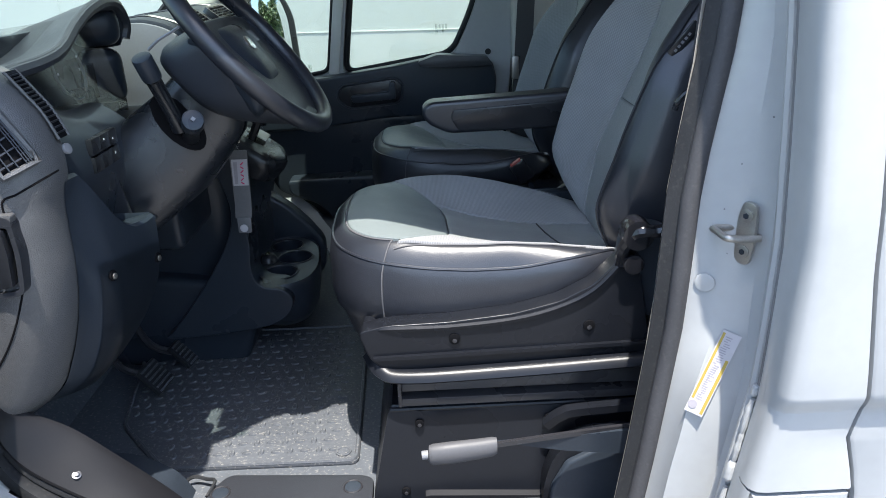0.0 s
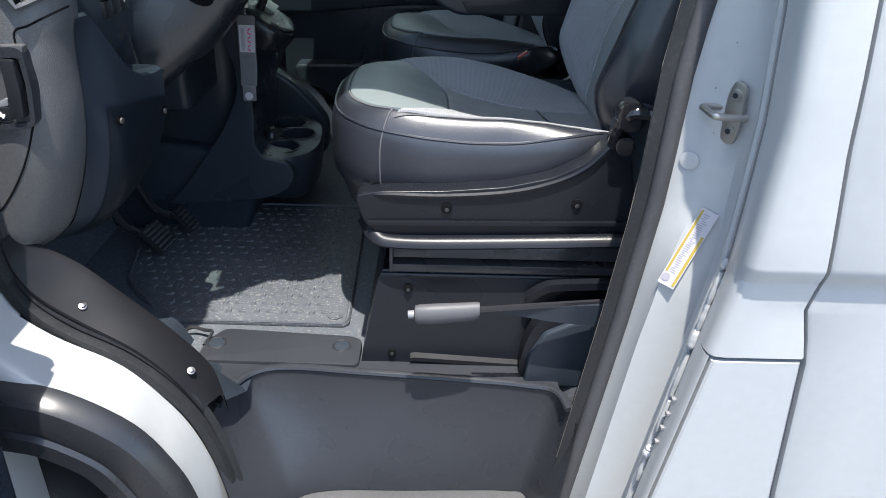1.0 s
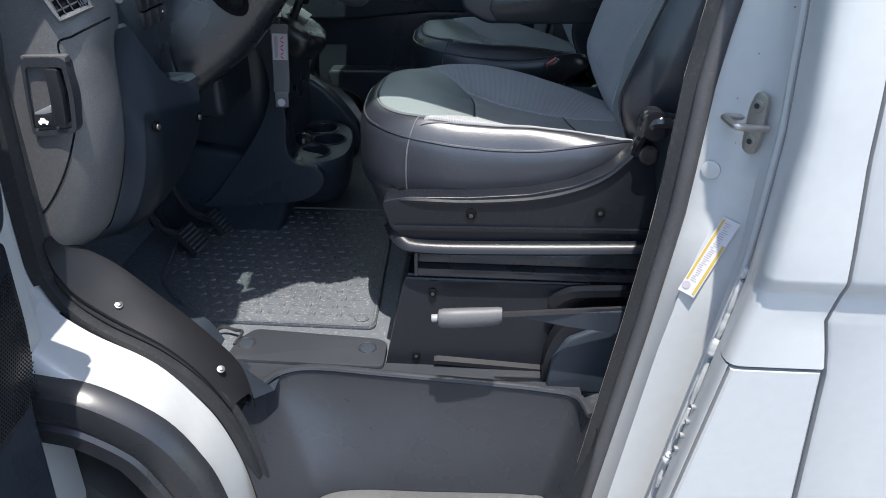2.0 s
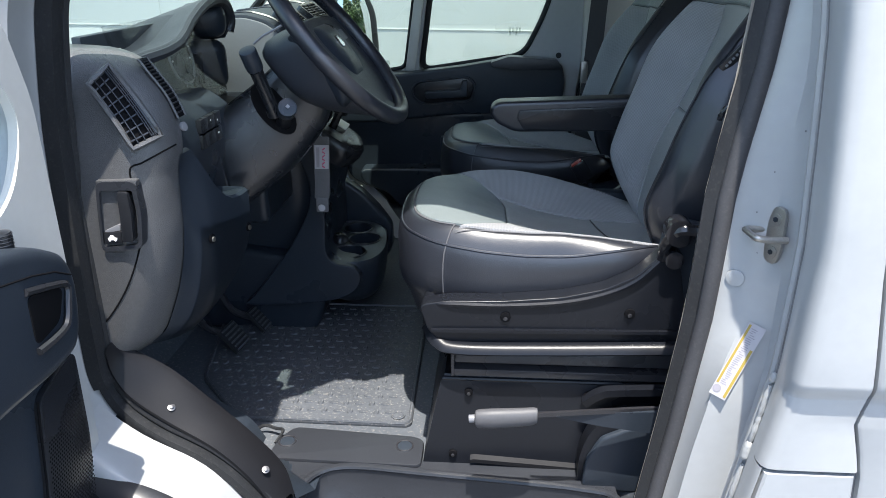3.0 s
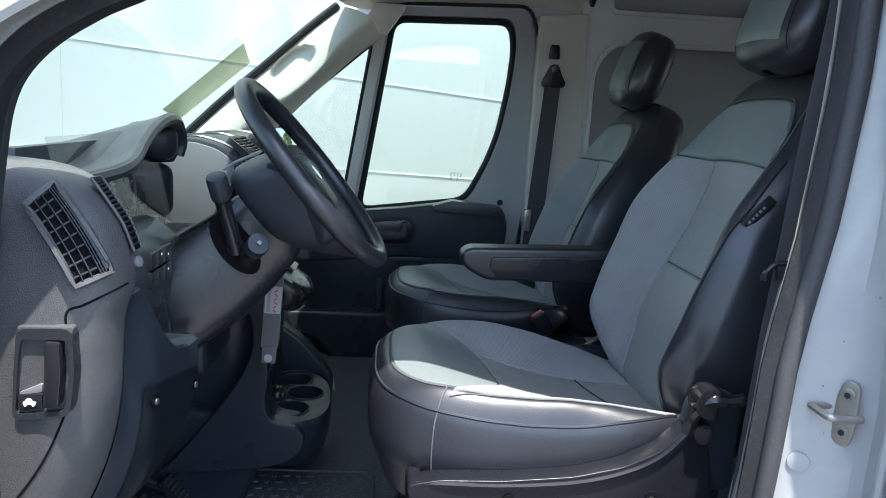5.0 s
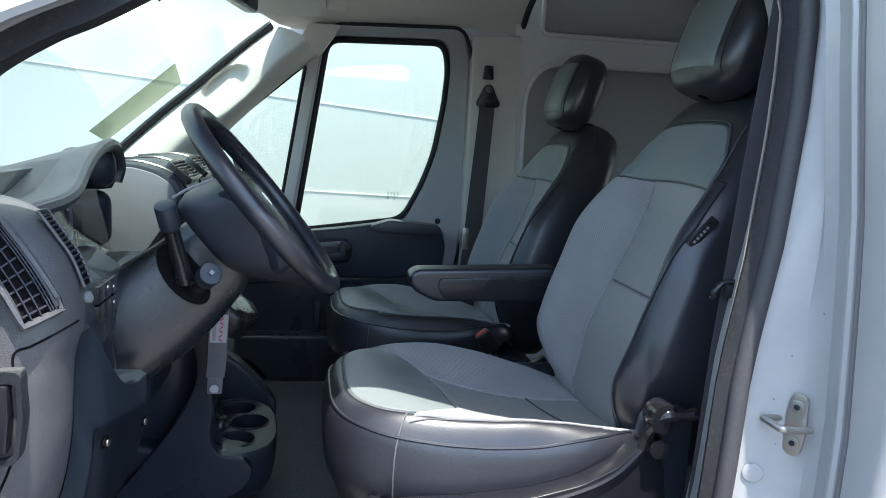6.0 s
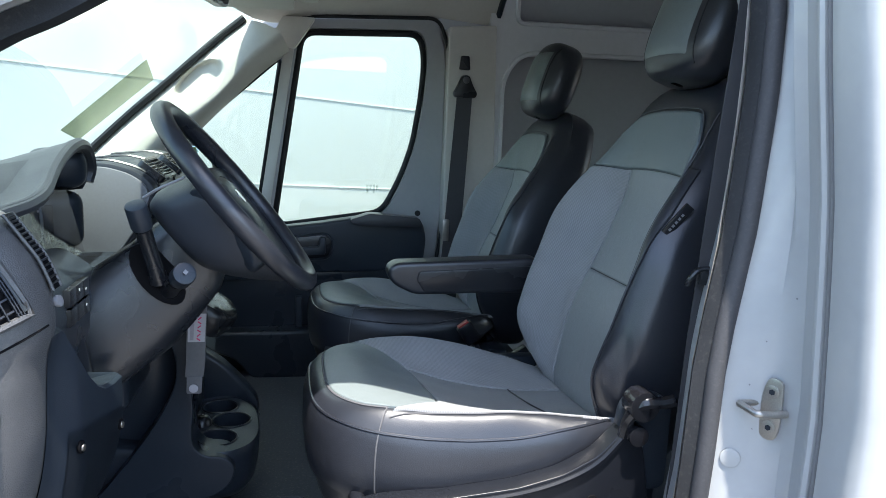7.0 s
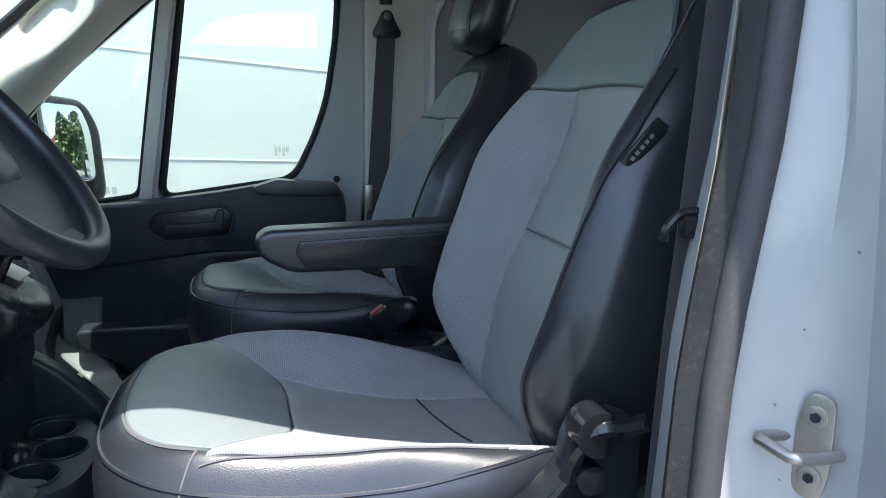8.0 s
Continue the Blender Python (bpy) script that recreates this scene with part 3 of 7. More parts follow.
for o in pdoor.children:
    o.visible_shadow = False
part("window_seal", tube([(x, 2.795, z) for x, z in WIN], 0.012, 7, True, (0, 1, 0)), RUBBER, pdoor, "black rubber window seal")
part("quarter_seal", tube([(x, 2.797, z) for x, z in QUARTER], 0.008, 7, True, (0, 1, 0)), RUBBER, van, "black rubber window seal")
DOOR_OUT = rounded([(-0.225, 1.94), (-0.16, 1.968), (0.30, 1.992), (0.342, 1.88), (0.345, 1.25), (0.30, 0.95), (0.26, 0.62), (-0.66, 0.62), (-0.66, 1.18), (-0.32, 1.22)], 0.04)
part("door_shell", panel_with_holes(DOOR_OUT, [[(p[0] + (p[0] - 0.04) * 0.04, p[1] + (p[1] - 1.6) * 0.035) for p in WIN]], 2.762, 2.797), PAINT, pdoor, "white painted door frame")
part("door_edge_seal", tube([(x * 1.03 + 0.003, 2.752, z * 1.004) for x, z in DOOR_OUT if z > 0.9 and x > -0.24], 0.007, 7, False, (0, 1, 0)), RUBBER, pdoor, "black rubber door seal")
part("dot_plug", disc((0.26, 2.764, 1.287), (0, -1, 0), 0.011, 0.004), RUBBER, pdoor)
# inner trim: a shelf with a pull, then a flat lower panel with a pocket
TRIM_TOP = [(-0.66, 1.20), (-0.33, 1.225), (-0.1, 1.255), (0.02, 1.275), (0.16, 1.285), (0.27, 1.262), (0.285, 1.20), (0.275, 1.10), (0.1, 1.075), (-0.12, 1.07), (-0.4, 1.04), (-0.66, 1.03)]
part("upper_trim", prism(rounded(TRIM_TOP, 0.02), 2.69, 2.765, "y", 0.012, 3), PLASTIC_DARK, pdoor, "black grained door trim")
part("arm_pad", prism(rounded([(0.0, 1.272), (0.07, 1.295), (0.25, 1.282), (0.268, 1.25), (0.1, 1.248), (0.01, 1.255)], 0.012), 2.655, 2.72, "y", 0.012, 3), LEATHER, pdoor, "padded black arm rest")
part("pull_recess", prism(rounded([(-0.28, 1.19), (-0.09, 1.212), (-0.06, 1.19), (-0.075, 1.13), (-0.26, 1.115), (-0.3, 1.15)], 0.02), 2.684, 2.70, "y", 0.003), PLASTIC_SMOOTH, pdoor)
part("pull_rim", tube([(x, 2.686, z) for x, z in rounded([(-0.285, 1.195), (-0.085, 1.217), (-0.055, 1.19), (-0.07, 1.125), (-0.26, 1.11), (-0.305, 1.15)], 0.025)], 0.005, 6, True, (0, 1, 0)), PLASTIC_DARK, pdoor)
part("door_pull", prism(rounded([(-0.25, 1.16), (-0.11, 1.17), (-0.105, 1.205), (-0.085, 1.205), (-0.085, 1.145), (-0.24, 1.135)], 0.008), 2.655, 2.69, "y", 0.004), PLASTIC_DARK, pdoor, "black door pull")
part("lower_trim", prism(rounded([(-0.66, 1.05), (0.27, 1.09), (0.25, 0.70), (0.2, 0.64), (-0.37, 0.65), (-0.40, 0.69), (-0.435, 0.735), (-0.56, 0.80), (-0.60, 0.90), (-0.66, 0.93)], 0.03), 2.72, 2.765, "y", 0.01, 2), PLASTIC_DARK, pdoor, "black grained lower trim")
part("map_pocket", prism(rounded([(-0.51, 0.86), (0.2, 0.875), (0.2, 0.68), (-0.34, 0.69), (-0.40, 0.765), (-0.50, 0.80)], 0.025), 2.64, 2.73, "y", 0.012, 3), PLASTIC_DARK, pdoor, "black door pocket")
part("pocket_rib", box(-0.19, -0.165, 2.69, 2.73, 0.83, 0.98, 0.004), PLASTIC_DARK, pdoor)
part("glass_mark", join(*[box(0.07 + i * 0.012, 0.078 + i * 0.012, 2.8235, 2.8245, 1.355 + 0.012 * (i % 2), 1.385, 0) for i in range(4)]), ETCH, pdoor, "faint etched glass mark")
part("glass_mark", join(*[box(-0.46 + i * 0.022, -0.446 + i * 0.022, 2.8235, 2.8245, 1.235, 1.258, 0) for i in range(3)]), ETCH, van, "faint etched glass mark")

# pillar trims
apo = smooth_path([(-0.345, 2.66, 1.952), (-0.443, 2.66, 1.869), (-0.586, 2.66, 1.735), (-0.694, 2.66, 1.638), (-0.83, 2.66, 1.505), (-1.0, 2.66, 1.33)], 18)
apr = smooth_path([(-0.235, 2.60, 1.915), (-0.335, 2.60, 1.832), (-0.405, 2.60, 1.735), (-0.49, 2.60, 1.655), (-0.63, 2.60, 1.56), (-0.82, 2.60, 1.31)], 18)
api = smooth_path([(-0.205, 2.778, 1.865), (-0.292, 2.778, 1.795), (-0.392, 2.778, 1.70), (-0.50, 2.778, 1.59), (-0.64, 2.778, 1.44), (-0.76, 2.778, 1.25)], 18)
n_ap = min(len(apo), len(api), len(apr))


def ap_point(u, v):
    """From the glass over a broad sloping face, round the roll, back to the side window."""
    a, r, b = apo[u], apr[u], api[u]
    if v < 0.6:
        t = v / 0.6
        p = a.lerp(r, t) + Vector((0, -0.012, 0.006)) * (4 * t * (1 - t))
    else:
        t = (v - 0.6) / 0.4 * math.pi / 2
        p = Vector((r.x + (b.x - r.x) * math.sin(t), b.y + (r.y - b.y) * math.cos(t), r.z + (b.z - r.z) * math.sin(t)))
    # scooped oval grip
    dx, dz = p.x + 0.497, p.z - 1.738
    q = math.hypot((dx * 0.75 + dz * 0.66) / 0.105, (-dx * 0.66 + dz * 0.75) / 0.052)
    return p + Vector((0, 0.034, 0.006)) * sstep(1.0, 0.72, q) + Vector((-0.014, 0, -0.014))


part("pillar_trim", grid(lambda u, v: ap_point(u, v), range(n_ap), lin(0, 1, 44)), HEADLINER, van, "cream front pillar trim with a scooped grip", 60)
part("division_bar", prism([(-0.240, 1.85), (-0.200, 1.88), (-0.294, 1.225), (-0.330, 1.23)], 2.748, 2.764, "y", 0.004, 2), TRIM_BEIGE, van, "grey-beige window divider")
part("side_trim", prism(rounded([(-0.13, 1.965), (-0.24, 1.965), (-0.30, 1.86), (-0.20, 1.86)], 0.01), 2.70, 2.775, "y", 0.01, 2), TRIM_BEIGE, van)
part("windshield_seal", tube([p + Vector((-0.020, -0.012, -0.010)) for p in apo], 0.0125, 7, False, (0, 1, 0)), RUBBER, van, "black windshield border")
part("rear_pillar_trim", prism(rounded([(0.352, 0.70), (0.346, 1.3), (0.345, 1.97), (0.52, 1.985), (0.535, 1.5), (0.545, 0.70)], 0.01), 2.715, 2.80, "y", 0.012, 3), TRIM_BEIGE, van, "beige plastic pillar trim")
# ceiling lining
def lining(u, v):
    y = 1.085 + (2.77 - 1.085) * v
    fx = lerp([(0.0, -0.52), (0.03, -0.50), (0.10, -0.50), (0.2, -0.48), (0.5, -0.46), (0.7, -0.44), (0.85, -0.40), (0.93, -0.34), (1.0, -0.24)], v)
    fz = lerp([(0.0, 1.735), (0.03, 1.78), (0.10, 1.89), (0.2, 1.955), (0.5, 1.985), (0.7, 1.985), (0.85, 1.965), (0.93, 1.955), (1.0, 1.96)], v)
    x = fx + (0.53 - fx) * u
    roof = fz + (2.18 - fz) * (1 - (1 - u) ** 2)
    near = lerp([(-0.45, 1.725), (-0.3, 1.89), (-0.2, 1.965), (0.0, 2.015), (0.36, 2.035)], x)
    far = lerp([(-0.3, 1.93), (-0.15, 1.975), (0.3, 2.005), (0.5, 1.99)], x)
    e = abs(2 * v - 1) ** 5
    return Vector((x, y, roof + ((near if v < 0.5 else far) - roof) * e))


part("ceiling_lining", grid(lining, lin(0, 1, 20), lin(0, 1, 30)), HEADLINER, van, "beige moulded ceiling lining")
part("lining_edge", tube([lining(1.0, v) for v in lin(0, 1, 20)], 0.012, 6), PLASTIC_DARK, van)
part("sun_visor", prism(rounded([(-0.42, 1.86), (-0.2, 1.86), (-0.2, 2.35), (-0.42, 2.38)], 0.03), 1.935, 1.955, "z", 0.006), HEADLINER, van, "beige folded sun visor")
part("visor_clip", box(-0.19, -0.13, 2.16, 2.26, 1.945, 1.985, 0.012, 3), HEADLINER, van)

# cargo side lining behind the seats
CARGO_HOLES = [rounded([(0.565, 0.95), (0.555, 1.80), (0.62, 1.895), (1.35, 1.91), (1.4, 1.80), (1.4, 0.95)], 0.06), rounded([(0.60, 2.0), (0.60, 2.2), (1.4, 2.2), (1.4, 2.01)], 0.03)]
part("cargo_panel", panel_with_holes([(0.50, 0.6), (3.88, 0.6), (3.88, 2.32), (0.50, 2.32)], CARGO_HOLES, 2.73, 2.765), INNER_PAINT, van, "grey painted cargo wall")
for h in CARGO_HOLES:
    part("stamping_edge", tube([(x, 2.732, z) for x, z in h], 0.010, 6, True, (0, 1, 0)), INNER_PAINT, van)
part("cargo_ceiling", box(0.5, 3.88, 0.88, 2.8, 2.30, 2.32, 0), INNER_PAINT, van)

# windshield
def shield(u, v):
    y = 0.93 + (2.68 - 0.93) * v
    bow = 1 - (2 * v - 1) ** 2
    top = Vector((-0.345 - 0.12 * bow, y, 1.945 + 0.03 * bow))
    low = Vector((-1.12 - 0.22 * bow, y, 1.25))
    return top.lerp(low, u)


part("windshield", grid(shield, lin(0, 1, 10), lin(0, 1, 16)), WINDSHIELD, van, "greenish laminated windshield")
st = [shield(u, v) + Vector((0.012, 0, -0.008)) for u, v in ((0.26, 0.82), (0.56, 0.83), (0.60, 0.91), (0.32, 0.91))]
bm = bmesh.new()
top = [bm.verts.new(p) for p in st]
bot = [bm.verts.new(p + Vector((-0.001, 0, 0.001))) for p in st]
bm.faces.new(top)
bm.faces.new(bot[::-1])
for i in range(4):
    bm.faces.new((top[i], bot[i], bot[(i + 1) % 4], top[(i + 1) % 4]))
tagged(part("windshield_sticker", bm, FILM), "pale green translucent sticker on the windshield", "sticker")

# inside mirror
im = thing("rear_view_mirror", "black interior rear view mirror under the ceiling", "mirror", (-0.5, 1.8, 1.88))
part("housing", moved(prism(rounded([(-0.13, -0.035), (0.13, -0.04), (0.13, 0.035), (-0.13, 0.04)], 0.025), -0.018, 0.012, "y", 0.008, 3), Matrix.Translation((-0.395, 1.80, 1.908)) @ Euler((0, 0, radians(78))).to_matrix().to_4x4()), PLASTIC_SMOOTH, im)
part("stem", tube([(-0.41, 1.8, 1.92), (-0.46, 1.8, 1.945), (-0.545, 1.8, 1.92)], 0.009), PLASTIC_SMOOTH, im)

# outside mirror on the far door
om = thing("wing_mirror", "black wing mirror with a tall convex glass", "mirror", (-0.66, 2.95, 1.2))
MO = [(2.90, 1.20), (2.90, 1.50), (2.93, 1.55), (3.10, 1.53), (3.15, 1.44), (3.15, 1.22), (3.10, 1.17), (2.95, 1.17)]
turn = Matrix.Translation((-0.655, 2.9, 1.335)) @ Euler((0, 0, radians(-36.5))).to_matrix().to_4x4() @ Euler((0, radians(-5), 0)).to_matrix().to_4x4() @ Matrix.Translation((0.60, -2.9, -1.35))
part("shell", moved(prism(rounded(MO, 0.04), -0.72, -0.565, "x", 0.025, 4), turn), PLASTIC, om)
part("mirror_glass", moved(prism(rounded([(2.915, 1.27), (2.915, 1.52), (3.07, 1.51), (3.10, 1.43), (3.10, 1.27)], 0.03), -0.568, -0.561, "x", 0.001), turn), MIRROR, om, "silvered mirror glass")
part("arm", box(-0.73, -0.65, 2.84, 2.96, 1.17, 1.21, 0.012, 3), PLASTIC, om)

# far seat belt on the pillar
fb = thing("seat_belt", "black seat belt hanging from a pillar loop", "seat belt", (0.4, 2.69, 1.0), group="front seat belts")
part("webbing", loft([[(x0, y, z), (x1, y - 0.004, z), (x1, y - 0.002, z), (x0, y + 0.002, z)] for x0, x1, y, z in ((0.375, 0.43, 2.680, 1.765), (0.372, 0.428, 2.675, 1.70), (0.355, 0.415, 2.660, 1.45), (0.342, 0.405, 2.655, 1.22), (0.33, 0.40, 2.66, 1.0), (0.33, 0.40, 2.68, 0.8))]), WEB, fb)
part("loop", prism(rounded([(0.36, 1.735), (0.375, 1.765), (0.39, 1.80), (0.415, 1.80), (0.43, 1.765), (0.448, 1.735), (0.44, 1.72), (0.365, 1.72)], 0.012), 2.664, 2.695, "y", 0.006), PLASTIC_SMOOTH, fb, "black belt guide loop")
part("bolt", disc((0.403, 2.664, 1.782), (0, -1, 0), 0.012, 0.006), BOLT, fb, "zinc bolt")
part("adjuster", prism(rounded([(0.385, 1.82), (0.425, 1.82), (0.42, 1.87), (0.39, 1.87)], 0.006), 2.70, 2.716, "y", 0.003), PLASTIC_SMOOTH, fb)
part("tongue", box(0.335, 0.36, 2.645, 2.665, 1.20, 1.28, 0.003), STEEL, fb, "steel belt tongue")

# near seat belt, behind the driver seat
nb = thing("seat_belt", "black seat belt running down behind the driver seat", "seat belt", (0.4, 1.02, 1.0), group="front seat belts")
part("webbing", loft([[(x0, y, z), (x0 + 0.047, y - 0.008, z), (x0 + 0.047, y - 0.0065, z), (x0, y + 0.0015, z)] for x0, y, z in ((0.41, 0.99, 2.0), (0.395, 0.987, 1.75), (0.385, 0.987, 1.6), (0.376, 0.987, 1.43), (0.370, 0.987, 1.33), (0.366, 0.99, 1.15), (0.36, 1.0, 0.75))]), WEB, nb)
part("tongue", join(tube(smooth_path([(0.360, 0.985, 1.405), (0.362, 0.982, 1.416), (0.372, 0.980, 1.428), (0.39, 0.976, 1.431), (0.43, 0.970, 1.431)], 4), 0.0042), box(0.372, 0.430, 0.970, 0.980, 1.408, 1.428, 0.003)), PLASTIC_SMOOTH, nb, "black belt tongue")
part("pillar_lining", loft([[(0.383 + lerp(SEAL_DX, z) + x, 0.880 + lerp(TUMBLE, z) + y, z) for x, y in ((-0.0285 - 0.004 * sstep(1.4, 1.6, z), 0.0135), (-0.012, 0.030), (0.03, 0.06), (0.12, 0.08), (0.22, 0.05))] for z in lin(0.62, 2.1, 20)], cap=False, closed=False), TRIM_BEIGE, van, "grey-beige inner pillar trim")

# ---------------------------------------------------------------- cab floor, step and sill
cab = thing("cab_floor", "dusty grey cab floor with a moulded step well", "floor", (0, 1.3, 0.6), kind="structure")
part("floor_pan", prism([(-0.36, 1.045), (-0.31, 1.05), (0.17, 1.03), (0.30, 1.0), (0.56, 0.965), (0.56, 2.76), (-1.05, 2.76), (-1.05, 0.96), (-0.42, 0.96)], 0.60, 0.695, "z", 0.006), FLOOR_VINYL, cab)
part("firewall", box(-1.10, -1.05, 0.85, 2.78, 0.6, 1.4, 0), PLASTIC_DARK, cab)
part("toe_board", prism([(-1.05, 0.69), (-0.78, 0.69), (-1.05, 1.0)], 1.0, 2.7, "y", 0.01), FLOOR_VINYL, cab)
TOP = smooth_path([(-0.345, 0.86, 0), (-0.335, 0.94, 0), (-0.305, 1.0, 0), (-0.24, 1.022, 0), (-0.1, 1.012, 0), (0.1, 0.996, 0), (0.2, 0.985, 0), (0.26, 0.965, 0), (0.28, 0.88, 0)], 5)
BOT = smooth_path([(-0.275, 0.78, 0), (-0.25, 0.87, 0), (-0.218, 0.925, 0), (-0.15, 0.945, 0), (-0.02, 0.948, 0), (0.1, 0.952, 0), (0.18, 0.952, 0), (0.218, 0.935, 0), (0.238, 0.80, 0)], 5)


def well(u, v):
    k = sstep(0.05, 0.95, v) * 0.8 + v * 0.2
    p = TOP[u].lerp(BOT[u], k)
    z = 0.708 - 0.003 * sstep(0, 0.1, v) - (0.708 - 0.468) * v
    return Vector((p.x, p.y, z))


part("step_well", grid(well, range(len(TOP)), [0, 0.02, 0.05, 0.1, 0.2, 0.35, 0.5, 0.65, 0.8, 0.9, 0.95, 0.98, 1.0]), PLASTIC, cab, "charcoal moulded step well")
part("step_rim", sweep([Vector((p.x, p.y + 0.004, 0.705)) for p in TOP if p.y > 0.90], circle(0.008, 8, 0.006)), PLASTIC, cab)
# Same plastic as the well; its lighter grey paints in the light from above.
part("step_tread", prism([(p.x, p.y) for p in BOT] + [(0.24, 0.72), (-0.29, 0.72)], 0.40, 0.474, "z", 0.004), DASH_GREY, cab, "step tread in lighter grey for the light on its top")
for x, y in ((-0.173, 0.906), (0.102, 0.919)):
    tb = part("tread_bolt", disc((x, y, 0.474), (0, 0, 1), 0.010, 0.003), BOLT, cab, "zinc bolt")
    part("bolt_socket", disc((x, y, 0.4768), (0, 0, 1), 0.0042, 0.0006, 6, 0), VOID, tb)
part("step_surround", prism([(p.x, p.y) for p in TOP if p.y > 0.95] + [(0.26, 1.05), (-0.40, 1.055), (-0.40, 1.0)], 0.69, 0.7045, "z", 0.0), PLASTIC, cab)
part("cover_plate", prism(rounded([(-0.418, 1.035), (-0.41, 1.10), (-0.385, 1.14), (-0.13, 1.122), (-0.108, 1.11), (-0.108, 1.028)], 0.015), 0.695, 0.712, "z", 0.004, 2), PLASTIC, cab, "grey access cover")
for x in (-0.389, -0.146):
    pr = part("plug_ring", ring((x, 1.088, 0.712), (0, 0, 1), 0.017, 0.002), BLACK_STEEL, cab)
    part("plug", disc((x, 1.088, 0.711), (0, 0, 1), 0.015, 0.002), PLASTIC_DARK, pr)
part("loose_wire", tube(smooth_path([(-0.47, 1.13, 0.705), (-0.45, 1.135, 0.715), (-0.425, 1.13, 0.712), (-0.405, 1.115, 0.718), (-0.412, 1.08, 0.712)], 5), 0.0035, 6), RUBBER, cab, "black loose wire")

SO = smooth_path([(-0.607, 0.872, 1.03), (-0.60, 0.872, 0.985), (-0.575, 0.870, 0.945), (-0.52, 0.866, 0.905), (-0.44, 0.862, 0.855), (-0.385, 0.859, 0.80), (-0.345, 0.857, 0.735)], 6)
SI = smooth_path([(-0.60, 0.905, 1.035), (-0.575, 0.915, 1.01), (-0.53, 0.925, 0.975), (-0.475, 0.925, 0.925), (-0.40, 0.925, 0.85), (-0.345, 0.92, 0.785), (-0.322, 0.90, 0.735)], 6)
sill = thing("sill_trim", "black curved sill trim plate with two bolts", "sill trim", (-0.45, 0.9, 0.8))
part("plate", loft([[a, a + Vector((0, 0, 0.006)), a.lerp(b, 0.3) + Vector((0, 0, 0.012)), a.lerp(b, 0.8) + Vector((0, 0, 0.012)), b + Vector((0, 0, 0.004)), b + Vector((0, 0.01, -0.04))] for a, b in zip(SO, SI)], cap=False, closed=False), SILL_BLACK, sill)
for x, y, z in ((-0.515, 0.882, 0.926), (-0.363, 0.880, 0.806)):
    bt = part("bolt", disc((x, y, z), (0.35, -0.45, 0.8), 0.0038, 0.005), BOLT, sill, "zinc bolt")
    part("washer", disc((x, y, z), (0.35, -0.45, 0.8), 0.0068, 0.002), BOLT, bt)
part("kick_panel", loft([[b + Vector((0, 0.005, -0.01)), Vector((b.x + 0.02, b.y + 0.06, max(0.70, b.z - 0.12))), Vector((b.x + 0.02, 1.05, 0.697))] for b in SI], cap=False, closed=False), PLASTIC_DARK, cab)

# ribbed mat
rm = thing("floor_mat", "dusty black rubber mat with raised treads", "floor mat", (-0.4, 1.4, 0.7))
part("sheet", prism(rounded([(-0.53, 1.176), (-0.142, 1.172), (-0.155, 1.75), (-0.74, 1.75), (-0.66, 1.33)], 0.02), 0.695, 0.703, "z", 0.002), MAT_RUBBER, rm)
part("rim", tube([(x, y, 0.704) for x, y in rounded([(-0.525, 1.18), (-0.147, 1.176), (-0.16, 1.745), (-0.735, 1.745), (-0.655, 1.332)], 0.02)], 0.004, 6, True), MAT_RUBBER, rm)
part("mat_stud", join(disc((-0.175, 1.205, 0.703), (0, 0, 1), 0.016, 0.003), ring((-0.175, 1.205, 0.706), (0, 0, 1), 0.011, 0.002)), MAT_RUBBER, rm)


